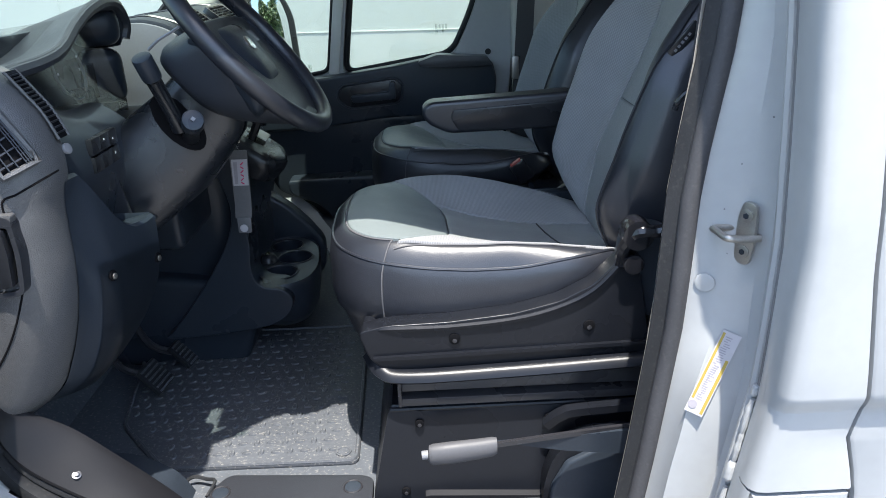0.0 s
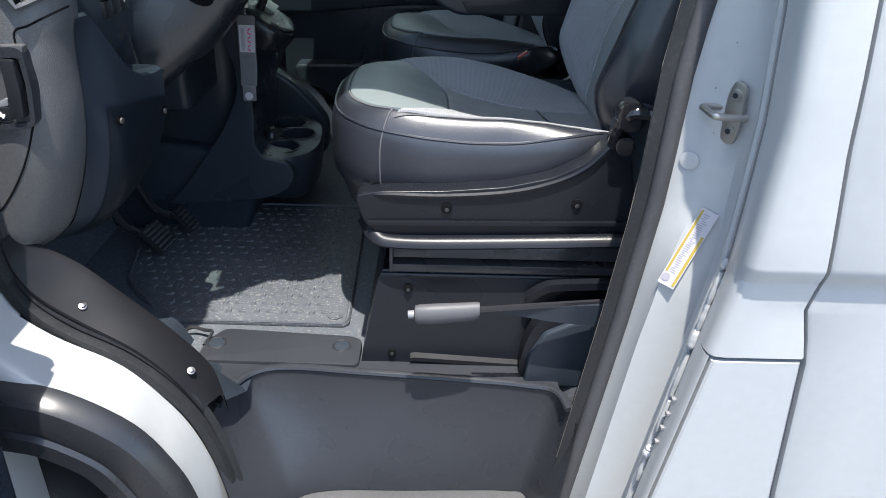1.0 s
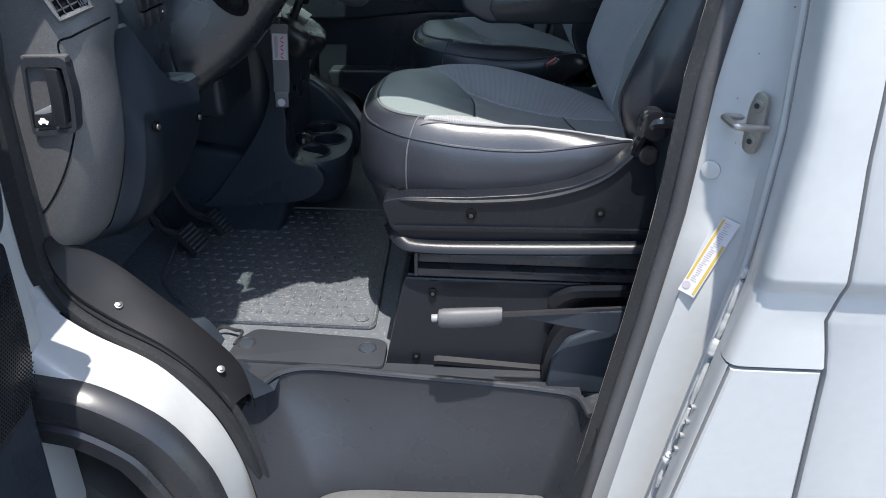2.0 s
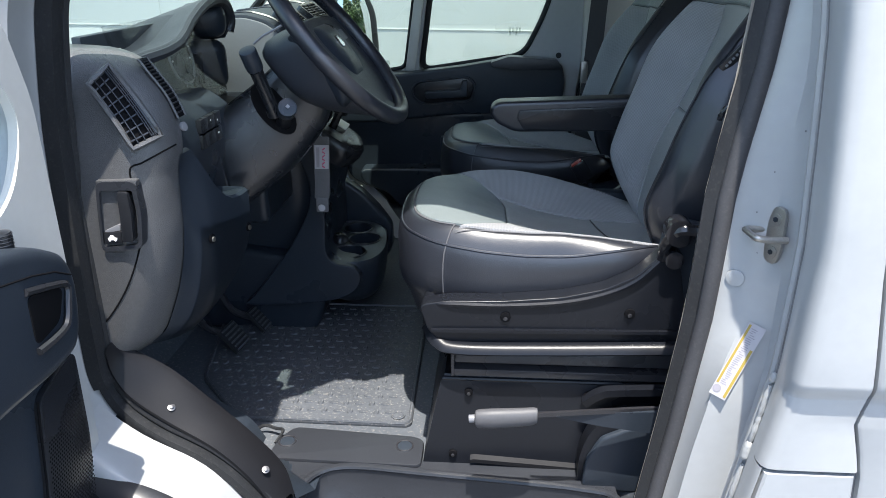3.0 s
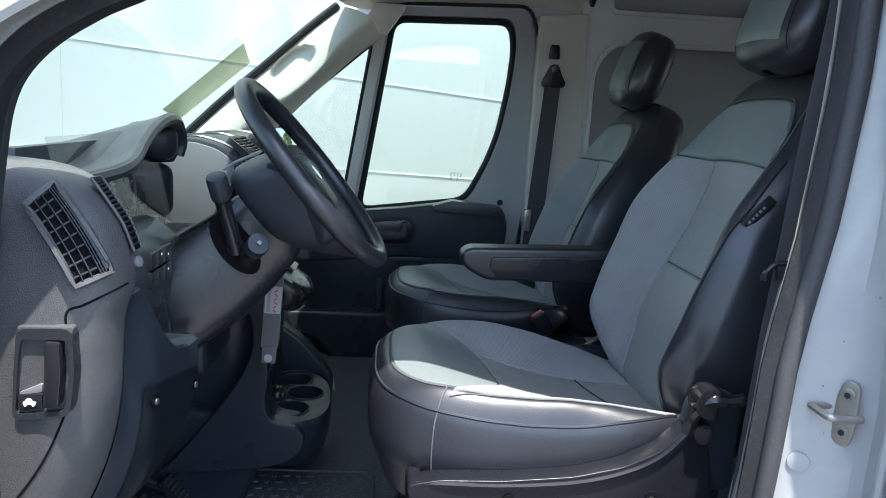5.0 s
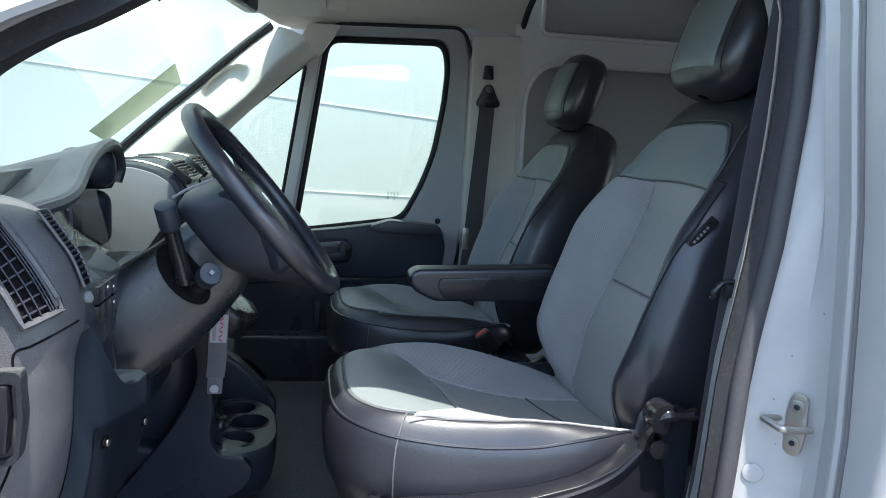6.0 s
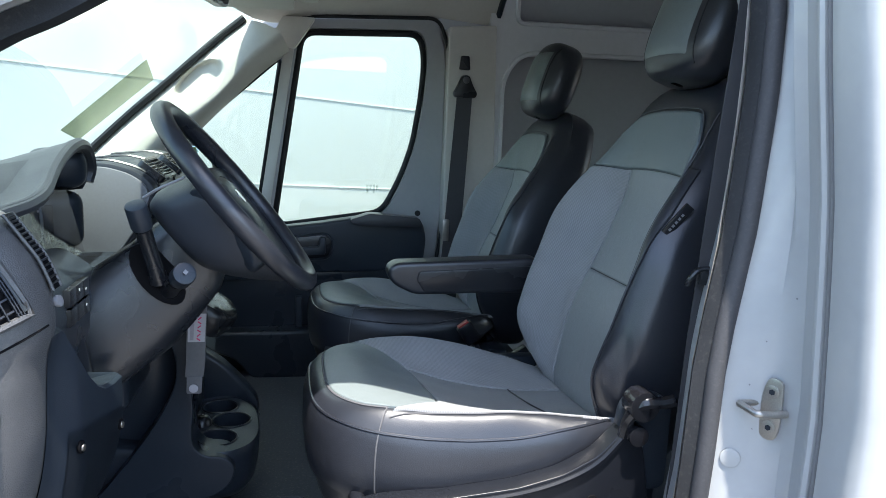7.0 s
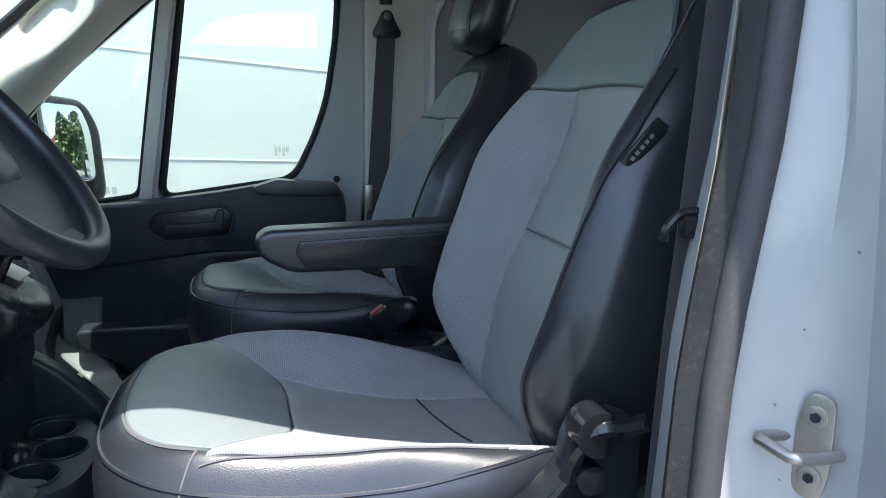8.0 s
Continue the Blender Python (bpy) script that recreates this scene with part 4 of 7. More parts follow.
# ---------------------------------------------------------------- seats
class Seat:
    """The shapes of one seat, in metres of the driver seat's place."""
    yc = 1.355
    cx, front, rear, half = 0.10, 0.272, 0.27, 0.268

    @classmethod
    def gauge(cls, x, y):
        dx, dy = x - cls.cx, (y - cls.yc) / cls.half
        a, n = (dx / cls.front, 3.3) if dx < 0 else (dx / cls.rear, 5.0)
        return (abs(a) ** n + abs(dy) ** n) ** (1 / n)

    @classmethod
    def at(cls, th, s):
        c, d = math.cos(th), math.sin(th)
        lo, hi = 0.0, 0.5
        for _ in range(28):
            m = (lo + hi) / 2
            if cls.gauge(cls.cx + m * c, cls.yc + m * d) < s:
                lo = m
            else:
                hi = m
        return cls.cx + lo * c, cls.yc + lo * d

    # heights of five lines along the cushion, from the door side inwards
    LINES = ((1.12, ((-0.16, 1.155), (-0.10, 1.170), (-0.045, 1.176), (0.035, 1.168), (0.10, 1.165), (0.155, 1.164), (0.21, 1.160), (0.27, 1.153), (0.38, 1.138))),
             (1.20, ((-0.16, 1.163), (-0.10, 1.172), (-0.045, 1.169), (0.045, 1.152), (0.12, 1.137), (0.25, 1.118), (0.38, 1.108))),
             (1.33, ((-0.16, 1.165), (-0.10, 1.171), (-0.045, 1.160), (0.045, 1.130), (0.12, 1.110), (0.25, 1.092), (0.38, 1.088))),
             (1.46, ((-0.16, 1.156), (-0.10, 1.163), (-0.045, 1.150), (0.045, 1.118), (0.12, 1.099), (0.24, 1.083), (0.38, 1.080))),
             (1.58, ((-0.14, 1.138), (-0.055, 1.146), (0.02, 1.153), (0.10, 1.148), (0.18, 1.131), (0.235, 1.115), (0.28, 1.101), (0.38, 1.066))))
    RIM, WELT = 0.877, 0.97
    WELT_Z = ((-0.18, 1.150), (-0.12, 1.150), (-0.073, 1.146), (0.0, 1.139), (0.09, 1.133), (0.15, 1.133), (0.205, 1.138), (0.267, 1.142), (0.38, 1.135))

    @classmethod
    def field(cls, x, y):
        return curve([(ly, curve(line, x)) for ly, line in cls.LINES], min(1.60, max(1.10, y)))

    @classmethod
    def share(cls, x, y):
        return cls.gauge(x, y) if x < cls.cx else abs(y - cls.yc) / cls.half

    @classmethod
    def top(cls, x, y):
        s = cls.share(x, y)
        wr = 0.0013 * noise.noise(Vector((x * 20, y * 20, 3)))
        if s <= cls.RIM:
            return cls.field(x, y) + wr
        k = cls.RIM / s
        za = cls.field(cls.cx + (x - cls.cx) * k if x < cls.cx else x, cls.yc + (y - cls.yc) * k)
        zb = min(za - 0.006, curve(cls.WELT_Z, x) - 0.022 * sstep(cls.yc, cls.yc + 0.2, y))
        q = min(1.3, (s - cls.RIM) / (cls.WELT - cls.RIM))
        return za + (zb - za) * q ** 1.45 + wr + 0.002 * math.sin(math.pi * min(1, q))


SC = Seat


def under_panel(x, y):
    """The foam steps down under the sewn-on panels."""
    return 0.014 * sstep(0.865, 0.82, SC.share(x, y))


def cushion_rings():
    th = lin(0, 2 * math.pi, 161)[:-1]
    rows = []
    for s, k in ((0.90, -0.5), (0.97, 0.0), (0.992, 0.05), (1.004, 0.22), (1.008, 0.45), (1.004, 0.68), (0.993, 0.86), (0.98, 0.96)):
        r = []
        for t in th:
            x, y = SC.at(t, s)
            zt = SC.top(*SC.at(t, 0.972))
            zb = min(lerp([(-0.2, 1.040), (0.0, 1.043), (0.15, 1.055), (0.27, 1.087), (0.37, 1.12)], x) - 0.012, zt - 0.03)
            w = 0.0035 * noise.noise(Vector((x * 9, y * 9, k * 3))) * math.sin(math.pi * max(0, k))
            r.append(Vector((x + w, y + w, zb + (zt - zb) * k)))
        rows.append(r)
    for s in [0.972, 0.965, 0.955, 0.945, 0.93, 0.915, 0.90, 0.885, 0.872, 0.86, 0.845, 0.83] + lin(0.80, 0.05, 24):
        rows.append([Vector((*p, SC.top(*p) - under_panel(*p))) for p in (SC.at(t, s) for t in th)])
    return rows


def fine(n):
    """Steps from 0 to 1, close together at both ends."""
    return [0, 0.006, 0.02] + lin(0.06, 0.94, n - 6) + [0.98, 0.994, 1]


def patch(fx, us, vs, lift, height, tuck=0.004):
    """An upholstered panel laid over a height field, its edges tucked into the seam; its weave follows the panel in metres."""
    bm = bmesh.new()
    uv = bm.loops.layers.uv.new("weave")
    g, at = [], {}
    for i, u in enumerate(us):
        row = []
        for j, v in enumerate(vs):
            p = fx(u, v)
            e = min(i, j, len(us) - 1 - i, len(vs) - 1 - j)
            row.append(bm.verts.new(height(p, lift if e > 1 else (lift * 0.7 if e == 1 else -tuck))))
            at[row[-1]] = p
        g.append(row)
    for a, b in zip(g, g[1:]):
        for i in range(len(vs) - 1):
            f = bm.faces.new((a[i], a[i + 1], b[i + 1], b[i]))
            for c in f.loops:
                c[uv].uv = at[c.vert]
    return bm


def on_top(p, lift):
    return Vector((p[0], p[1], SC.top(*p) + lift))


S_IN = 0.877  # the inner panels end at this share of the cushion's outline


def nose_edge(y):
    """The bent seam between the front pad and the seat's middle."""
    return lerp([(1.116, -0.052), (1.155, -0.006), (1.20, 0.044), (1.23, 0.050), (1.39, 0.049), (1.44, 0.044), (1.475, 0.022), (1.56, -0.055), (1.60, -0.09)], y)


def inner_x(y, front=True):
    lo, hi = (SC.cx, SC.cx - 0.3) if front else (SC.cx, SC.cx + 0.3)
    for _ in range(24):
        m = (lo + hi) / 2
        if SC.gauge(m, y) < S_IN:
            lo = m
        else:
            hi = m
    return lo


Y_NEAR, Y_FAR = SC.yc - SC.half * S_IN + 0.006, SC.yc + SC.half * S_IN - 0.006


def strip(y0, y1, front):
    def f(u, v):
        y = y0[0] + (y0[1] - y0[0]) * u + ((y1[0] + (y1[1] - y1[0]) * u) - (y0[0] + (y0[1] - y0[0]) * u)) * v
        a = nose_edge(y)
        if front:
            return inner_x(y) + (a - inner_x(y)) * u, y
        return a + (0.365 - a) * u, y
    return f


def seam_on(pts, height, r=0.0016, n=6):
    path = smooth_path([Vector((p[0], p[1], 0)) for p in pts], n) if len(pts) > 2 else [Vector((*p, 0)) for p in pts]
    return tube([height((p.x, p.y), 0.001) for p in path], r, 5)


# backrest frame: a across, h along the back, d forward
BACK_FOOT, BACK_LEAN = Vector((0.372, SC.yc, 1.075)), radians(18)
B_UP = Vector((math.sin(BACK_LEAN), 0, math.cos(BACK_LEAN)))
B_FWD = Vector((-math.cos(BACK_LEAN), 0, math.sin(BACK_LEAN)))


def half_width(h):
    return lerp([(0.0, 0.238), (0.08, 0.252), (0.2, 0.262), (0.32, 0.257), (0.45, 0.232), (0.56, 0.205), (0.66, 0.185), (0.70, 0.175)], h)


def back_gauge(a, h):
    n = 4.6 if h > 0.35 else 6.0
    return ((abs(a) / half_width(h)) ** n + (abs(h - 0.33) / 0.36) ** n) ** (1 / n)


def back_at(th, s):
    c, d = math.cos(th), math.sin(th)
    lo, hi = 0.0, 0.6
    for _ in range(26):
        m = (lo + hi) / 2
        if back_gauge(m * c, 0.33 + m * d) < s:
            lo = m
        else:
            hi = m
    return lo * c, 0.33 + lo * d


def back_d(a, h):
    w = half_width(h)
    side = sstep(0.45, 0.86, abs(a) / w)
    bol = 0.072 * sstep(-0.02, 0.12, h) * (1 - sstep(0.33, 0.60, h)) + 0.016
    lumb = 0.018 * math.exp(-((h - 0.17) / 0.12) ** 2)
    s = min(1.0, back_gauge(a, h))
    wr = 0.0010 * noise.noise(Vector((a * 16, h * 16, 9)))
    return 0.03 + bol * side + lumb * (1 - side) - 0.05 * max(0, (s - 0.80) / 0.20) ** 2.2 + wr + 0.01 * sstep(0.42, 0.5, h) * (1 - side)


def back_point(p, lift):
    return BACK_FOOT + Vector((0, -p[0], 0)) + B_UP * p[1] + B_FWD * (back_d(*p) + lift)


def back_rings():
    th = lin(0, 2 * math.pi, 121)[:-1]
    rows = []
    for s, d in ((0.6, -0.085), (0.9, -0.085), (0.975, -0.075), (0.998, -0.05), (1.004, -0.025), (1.002, 0.0)):
        rows.append([BACK_FOOT + Vector((0, -a, 0)) + B_UP * h + B_FWD * d for a, h in (back_at(t, s) for t in th)])
    rows.append([back_point(back_at(t, 0.99), -0.001) for t in th])
    for s in lin(0.97, 0.05, 34):
        rows.append([back_point(back_at(t, s), 0) for t in th])
    return rows


def back_strip(a0, a1, h0, h1):
    """A panel of the back between two edges, each a share of the half width, and two heights (functions of a)."""
    def f(u, v):
        s = a0 + (a1 - a0) * v
        lo, hi = h0(s), h1(s)
        h = lo + (hi - lo) * u
        return s * half_width(h), h
    return f


def build_seat(name, label, at):
    seat = thing(name, label, "car seat", at, group="front seats")
    part("cushion", loft(cushion_rings()), LEATHER, seat, "black leather seat cushion", 60)
    part("front_pad", patch(strip((Y_NEAR, Y_NEAR), (Y_FAR, Y_FAR), True), fine(20), fine(32), 0.004, on_top), LEATHER_GREEN, seat, "dark slate leather front pad", 70)
    part("far_strip", patch(strip((1.462, 1.415), (1.585, 1.585), False), fine(32), fine(15), 0.005, on_top), MESH, seat, "grey mesh fabric strip", 70)
    part("middle_panel", patch(strip((1.20, 1.215), (1.462, 1.415), False), fine(32), fine(18), 0.004, on_top), LEATHER_GREY, seat, "slate grey leather panel", 70)
    part("near_strip", patch(strip((Y_NEAR, Y_NEAR), (1.20, 1.215), False), fine(32), fine(13), 0.005, on_top), MESH, seat, "grey mesh fabric strip", 70)
    part("cross_seam", seam_on([(0.262, 1.215), (0.25, 1.32), (0.24, 1.43)], lambda p, l: on_top(p, 0.0045), 0.0018), PIPING, seat)
    ring_pts = [SC.at(t, S_IN + 0.004) for t in lin(math.pi * 0.66, math.atan2(-0.26, -0.173) + 2 * math.pi, 40)]
    part("front_seam", seam_on(ring_pts, on_top, 0.0017, 1), THREAD, seat)
    for sgn in (1, -1):
        t0 = math.atan2(-0.26 * sgn, -0.173)
        pts = [on_top(SC.at(t0, q), 0.001) for q in (S_IN, 0.89, 0.905, 0.92, 0.935, 0.95, 0.965)]
        for q, k in ((0.992, 0.05), (1.005, 0.22), (1.009, 0.45), (1.005, 0.68), (0.994, 0.86)):
            x, y = SC.at(t0, q)
            zt = SC.top(*SC.at(t0, 0.972))
            pts.insert(7, Vector((x, y, 1.03 + (zt - 1.03) * k)))
        part("corner_seam", tube(pts, 0.0014, 5, up=(1, 0.3, 0)), THREAD, seat, "pale stitched corner seam")
    part("edge_piping", tube([on_top(SC.at(t, 0.972), 0.0) for t in lin(0, 2 * math.pi, 140)[:-1]], 0.0026, 6, True), LEATHER, seat, "black leather welt")
    part("near_thread", seam_on([(x, 1.1195) for x in lin(-0.045, 0.275, 20)], on_top, 0.0014), THREAD, seat)

    part("backrest", loft(back_rings()), LEATHER, seat, "black leather backrest", 60)
    lo = lambda s: -0.014
    mid = lambda s: 0.485 - 0.02 * s * s
    hi = lambda s: 0.605 - 0.05 * abs(s) ** 3 - 0.05 * sstep(0.42, 0.70, s) ** 2 - 0.03 * sstep(-0.6, -0.84, s)
    # shares run from the inboard side (-) to the door side (+)
    part("back_strip", patch(back_strip(-0.86, -0.40, lo, mid), fine(36), fine(15), 0.005, back_point), MESH, seat, "grey mesh fabric strip", 70)
    part("back_panel", patch(back_strip(-0.40, 0.71, lambda s: 0.262, mid), fine(26), fine(18), 0.004, back_point), LEATHER_GREY, seat, "slate grey leather panel", 70)
    part("lumbar_panel", patch(back_strip(-0.40, 0.72, lo, lambda s: 0.262), fine(22), fine(18), 0.004, back_point), LEATHER_GREY, seat, "slate grey leather panel", 70)
    part("edge_piping", tube([back_point((lerp([(0.02, 0.82), (0.2, 0.82), (0.3, 0.85), (0.4, 0.905), (0.49, 0.89)], h) * half_width(h), h), 0.001) for h in lin(0.02, 0.49, 40)], 0.0024, 6, up=(0, 1, 0)), LEATHER, seat, "black leather welt")
    part("bolster_seam", tube([back_point((s * half_width(0.492), 0.492), 0.001) for s in lin(0.73, 0.89, 6)], 0.0014, 5), PIPING, seat)
    part("pad_seam", tube([back_point((0.70 * half_width(h), h), 0.003) for h in lin(0.48, 0.53, 6)] + [back_point((s * half_width(hi(s) + 0.006), hi(s) + 0.006), 0.003) for s in lin(0.68, -0.8, 30)], 0.0013, 5, up=(0, 1, 0)), THREAD, seat)
    part("shoulder_pad", patch(back_strip(-0.82, 0.68, mid, hi), fine(20), fine(30), 0.007, back_point), LEATHER_GREEN, seat, "dark slate leather shoulder pad", 70)
    for s, mt in ((-0.84, THREAD), (0.76, THREAD)):
        part("back_seam", tube([back_point((s * half_width(h), h), 0.002) for h in lin(0.03, 0.6, 40)], 0.0014, 5, up=(0, 1, 0)), mt, seat)
    # head rest
    hc = BACK_FOOT + B_UP * 0.764 + B_FWD * 0.055
    def hr(u, v):
        th, ph = u, v
        c, s = math.cos(th), math.sin(th)
        e = lambda k, n: math.copysign(abs(k) ** n, k)
        a = 0.127 * e(math.cos(ph), 0.55) * e(c, 0.62)
        d = 0.056 * e(math.cos(ph), 0.55) * e(s, 0.7)
        h = 0.114 * e(math.sin(ph), 0.72)
        a *= 1 - 0.10 * (h / 0.112) ** 2 * (1 if h > 0 else 0.4)
        d += 0.012 * (1 - (a / 0.127) ** 2) * (1 if s > 0 else 0)
        return hc + Vector((0, -a, 0)) + B_UP * h + B_FWD * d
    part("headrest", grid(hr, lin(0, 2 * math.pi, 49), lin(-math.pi / 2 + 0.01, math.pi / 2 - 0.01, 25)), LEATHER, seat, "black leather headrest", 60)
    def hface(p, lift):
        a, h = p
        sp = min(0.999, (abs(h) / 0.114) ** (1 / 0.72))
        cc = math.sqrt(1 - sp * sp) ** 0.55
        k = 1 - 0.10 * (h / 0.112) ** 2 * (1 if h > 0 else 0.4)
        c = min(0.999, (abs(a) / (k * 0.127 * cc)) ** (1 / 0.62))
        d = 0.056 * cc * math.sqrt(1 - c * c) ** 0.7 + 0.012 * (1 - (a / 0.127) ** 2)
        return hc + Vector((0, -a, 0)) + B_UP * h + B_FWD * (d + lift)
    part("headrest_face", patch(lambda u, v: ((-0.09 + 0.18 * v), -0.088 + 0.17 * u), lin(0, 1, 14), lin(0, 1, 14), 0.003, hface, 0.008), LEATHER_SLATE, seat, "dark slate leather face", 70)
    for s in (-1, 1):
        part("headrest_seam", tube([hface((s * 0.092, h), 0.001) for h in lin(-0.09, 0.085, 14)], 0.0013, 5, up=(0, 1, 0)), PIPING, seat)
        part("headrest_post", tube([hc + Vector((0, s * 0.06, 0)) - B_UP * 0.09 - B_FWD * 0.06, hc + Vector((0, s * 0.06, 0)) - B_UP * 0.16 - B_FWD * 0.07], 0.006, 8, up=(0, 1, 0)), CHROME, seat, "chrome headrest post")
    return seat


driver = build_seat("driver_seat", "black and grey upholstered driver seat on a pedestal", (0.1, 1.355, 0.905))
passenger = copy_thing(driver, Matrix.Translation(Vector((0.1, 1.355, 0.905)) + Vector((0.022, 0.888, -0.058))))
passenger.name = "passenger_seat"
passenger["label"] = "black and grey upholstered passenger seat beside the far door"


TAB = Matrix.Translation((0.415, 1.128, 1.482)) @ Euler((0, radians(-52), radians(-12))).to_matrix().to_4x4()
tab = part("maker_tab", moved(box(-0.03, 0.03, -0.006, 0.002, -0.008, 0.008, 0.002), TAB), PLASTIC_SMOOTH, driver, "small black fabric tab with pale bars")
for i in range(5):
    part("tab_mark", moved(box(-0.022 + i * 0.0075, -0.0175 + i * 0.0075, -0.0068, -0.0058, -0.002, 0.002, 0), TAB), SEAL_GREY, tab)

# folded-down arm rest
def arm(seat, dx, dy, dz):
    prof = [(0.012, 1.300), (0.03, 1.312), (0.35, 1.325), (0.37, 1.315), (0.37, 1.245), (0.07, 1.240), (0.025, 1.262), (0.010, 1.282)]
    part("armrest", prism([(x + dx, z + dz) for x, z in rounded(prof, 0.016)], 1.625 + dy, 1.69 + dy, "y", 0.010, 3), LEATHER, seat, "black padded armrest")
    part("armrest_side", prism([(x + dx, z + dz) for x, z in rounded([(0.08, 1.294), (0.355, 1.308), (0.355, 1.252), (0.092, 1.247), (0.075, 1.275)], 0.006)], 1.620 + dy, 1.63 + dy, "y", 0.003), PLASTIC_SMOOTH, seat)
    part("armrest_pivot", disc((0.37 + dx, 1.62 + dy, 1.285 + dz), (0, -1, 0), 0.03, 0.01), PLASTIC_SMOOTH, seat)


arm(driver, 0, 0, 0)
# lower side shroud, rails and pedestal
SH = [(-0.108, 1.050), (-0.06, 1.060), (0.04, 1.062), (0.146, 1.072), (0.22, 1.09), (0.275, 1.118), (0.318, 1.163), (0.338, 1.166), (0.352, 1.12), (0.372, 1.0), (0.372, 0.972), (-0.03, 0.968), (-0.068, 0.978), (-0.092, 1.0)]
part("side_shroud", prism(rounded(SH, 0.012, 3), 1.048, 1.085, "y", 0.006, 3), SEAT_BLACK, driver, "charcoal plastic seat side cover")
part("shroud_lip", sweep(smooth_path([(-0.092, 1.056, 1.05), (-0.05, 1.048, 1.054), (0.04, 1.047, 1.054), (0.146, 1.046, 1.063), (0.22, 1.046, 1.081), (0.275, 1.046, 1.109), (0.318, 1.046, 1.155)], 6), [(-0.006, -0.004), (0.003, -0.004), (0.004, 0.001), (0.001, 0.0045), (-0.006, 0.005)], up=(0, 0, 1)), SEAT_BLACK, driver)
part("shroud_rib", sweep([(-0.085, 1.046, 1.002), (0.0, 1.044, 1.004), (0.37, 1.044, 1.012)], [(-0.004, -0.003), (0.004, -0.003), (0.004, 0.003), (-0.004, 0.003)]), SEAT_BLACK, driver)
part("lower_lip", sweep(smooth_path([(-0.095, 1.08, 0.995), (-0.075, 1.05, 0.978), (-0.03, 1.038, 0.970), (0.15, 1.036, 0.975), (0.38, 1.036, 0.985)], 6), [(-0.010, -0.006), (0.008, -0.010), (0.011, -0.006), (0.006, 0.004), (-0.002, 0.009), (-0.010, 0.009)]), SEAT_BLACK, driver, "chamfered lower lip")
part("front_shroud", box(-0.105, -0.08, 1.08, 1.64, 0.985, 1.045, 0.012, 3), SEAT_BLACK, driver)
part("inner_shroud", box(-0.10, 0.36, 1.60, 1.64, 0.975, 1.10, 0.01, 2), PLASTIC_DARK, driver)
part("seat_pan", box(-0.08, 0.40, 1.09, 1.61, 0.985, 1.042, 0.01, 2), PLASTIC_DARK, driver)
# Each bolt sits on a black disc painted as the shade in its hole.
for x, z in ((0.049, 1.032), (0.269, 1.045)):
    sb = part("shroud_bolt", disc((x, 1.049, z), (0, -1, 0), 0.0095, 0.004), VOID, driver)
    part("bolt_head", disc((x, 1.0455, z - 0.003), (0, -1, 0), 0.004, 0.002), BLACK_STEEL, sb)
part("recliner_lever", join(tube(smooth_path([(0.315, 1.05, 1.15), (0.32, 1.04, 1.19), (0.335, 1.03, 1.21), (0.36, 1.025, 1.212), (0.38, 1.02, 1.218)], 5), 0.010, 8), disc((0.335, 1.06, 1.205), (0, -1, 0), 0.024, 0.035), disc((0.332, 1.06, 1.155), (0, -1, 0), 0.016, 0.03)), GLOSS, driver, "glossy black recliner knob and lever")
part("recliner_cover", prism(rounded([(0.31, 1.13), (0.32, 1.20), (0.36, 1.215), (0.40, 1.2), (0.40, 1.05), (0.35, 1.05)], 0.02), 1.06, 1.09, "y", 0.006), PLASTIC_DARK, driver)
part("upper_rail", prism([(1.058, 0.928), (1.10, 0.928), (1.10, 0.958), (1.066, 0.958)], -0.045, 0.42, "x", 0.003), BLACK_STEEL, driver, "black steel seat rail")
part("lower_rail", prism([(1.052, 0.903), (1.11, 0.903), (1.11, 0.926), (1.052, 0.918)], -0.05, 0.42, "x", 0.003), BLACK_STEEL, driver)
part("rail_end", box(-0.05, -0.043, 1.05, 1.11, 0.902, 0.96, 0.003), BLACK_STEEL, driver)
ped = thing("seat_pedestal", "charcoal moulded pedestal under the driver seat", "seat base", (0.1, 1.3, 0.69))
part("shell", loft([[(-0.108, 1.050, 0.69), (0.50, 1.050, 0.69), (0.50, 1.62, 0.69), (-0.108, 1.62, 0.69)], [(-0.070, 1.056, 0.885), (0.48, 1.056, 0.885), (0.48, 1.61, 0.885), (-0.070, 1.61, 0.885)], [(-0.062, 1.064, 0.900), (0.47, 1.064, 0.900), (0.47, 1.60, 0.900), (-0.062, 1.60, 0.900)]]), SEAT_BLACK, ped)
# The larger black discs are the bolt holes' shade, the heads sit on them.
for x, y, z in ((-0.016, 1.0545, 0.868), (0.207, 1.0545, 0.868), (-0.046, 1.0515, 0.728)):
    bt = part("bolt", disc((x, y, z), (0, -1, 0), 0.008, 0.005), VOID, ped)
    part("bolt_head", disc((x, y - 0.005, z - 0.002), (0, -1, 0), 0.0036, 0.002), BLACK_STEEL, bt)
part("top_edge", tube([(-0.066, 1.060, 0.893), (0.2, 1.060, 0.893), (0.44, 1.060, 0.893)], 0.0045, 8), SEAT_BLACK, ped)
part("recess_ledge", loft([[(x, 1.054, z), (x, 1.044, z - 0.010), (x, 1.0435, z - 0.018), (x, 1.054, z - 0.022)] for x, z in ((-0.012, 0.728), (-0.004, 0.730), (0.1, 0.724), (0.20, 0.718))]), SILL_BLACK, ped)
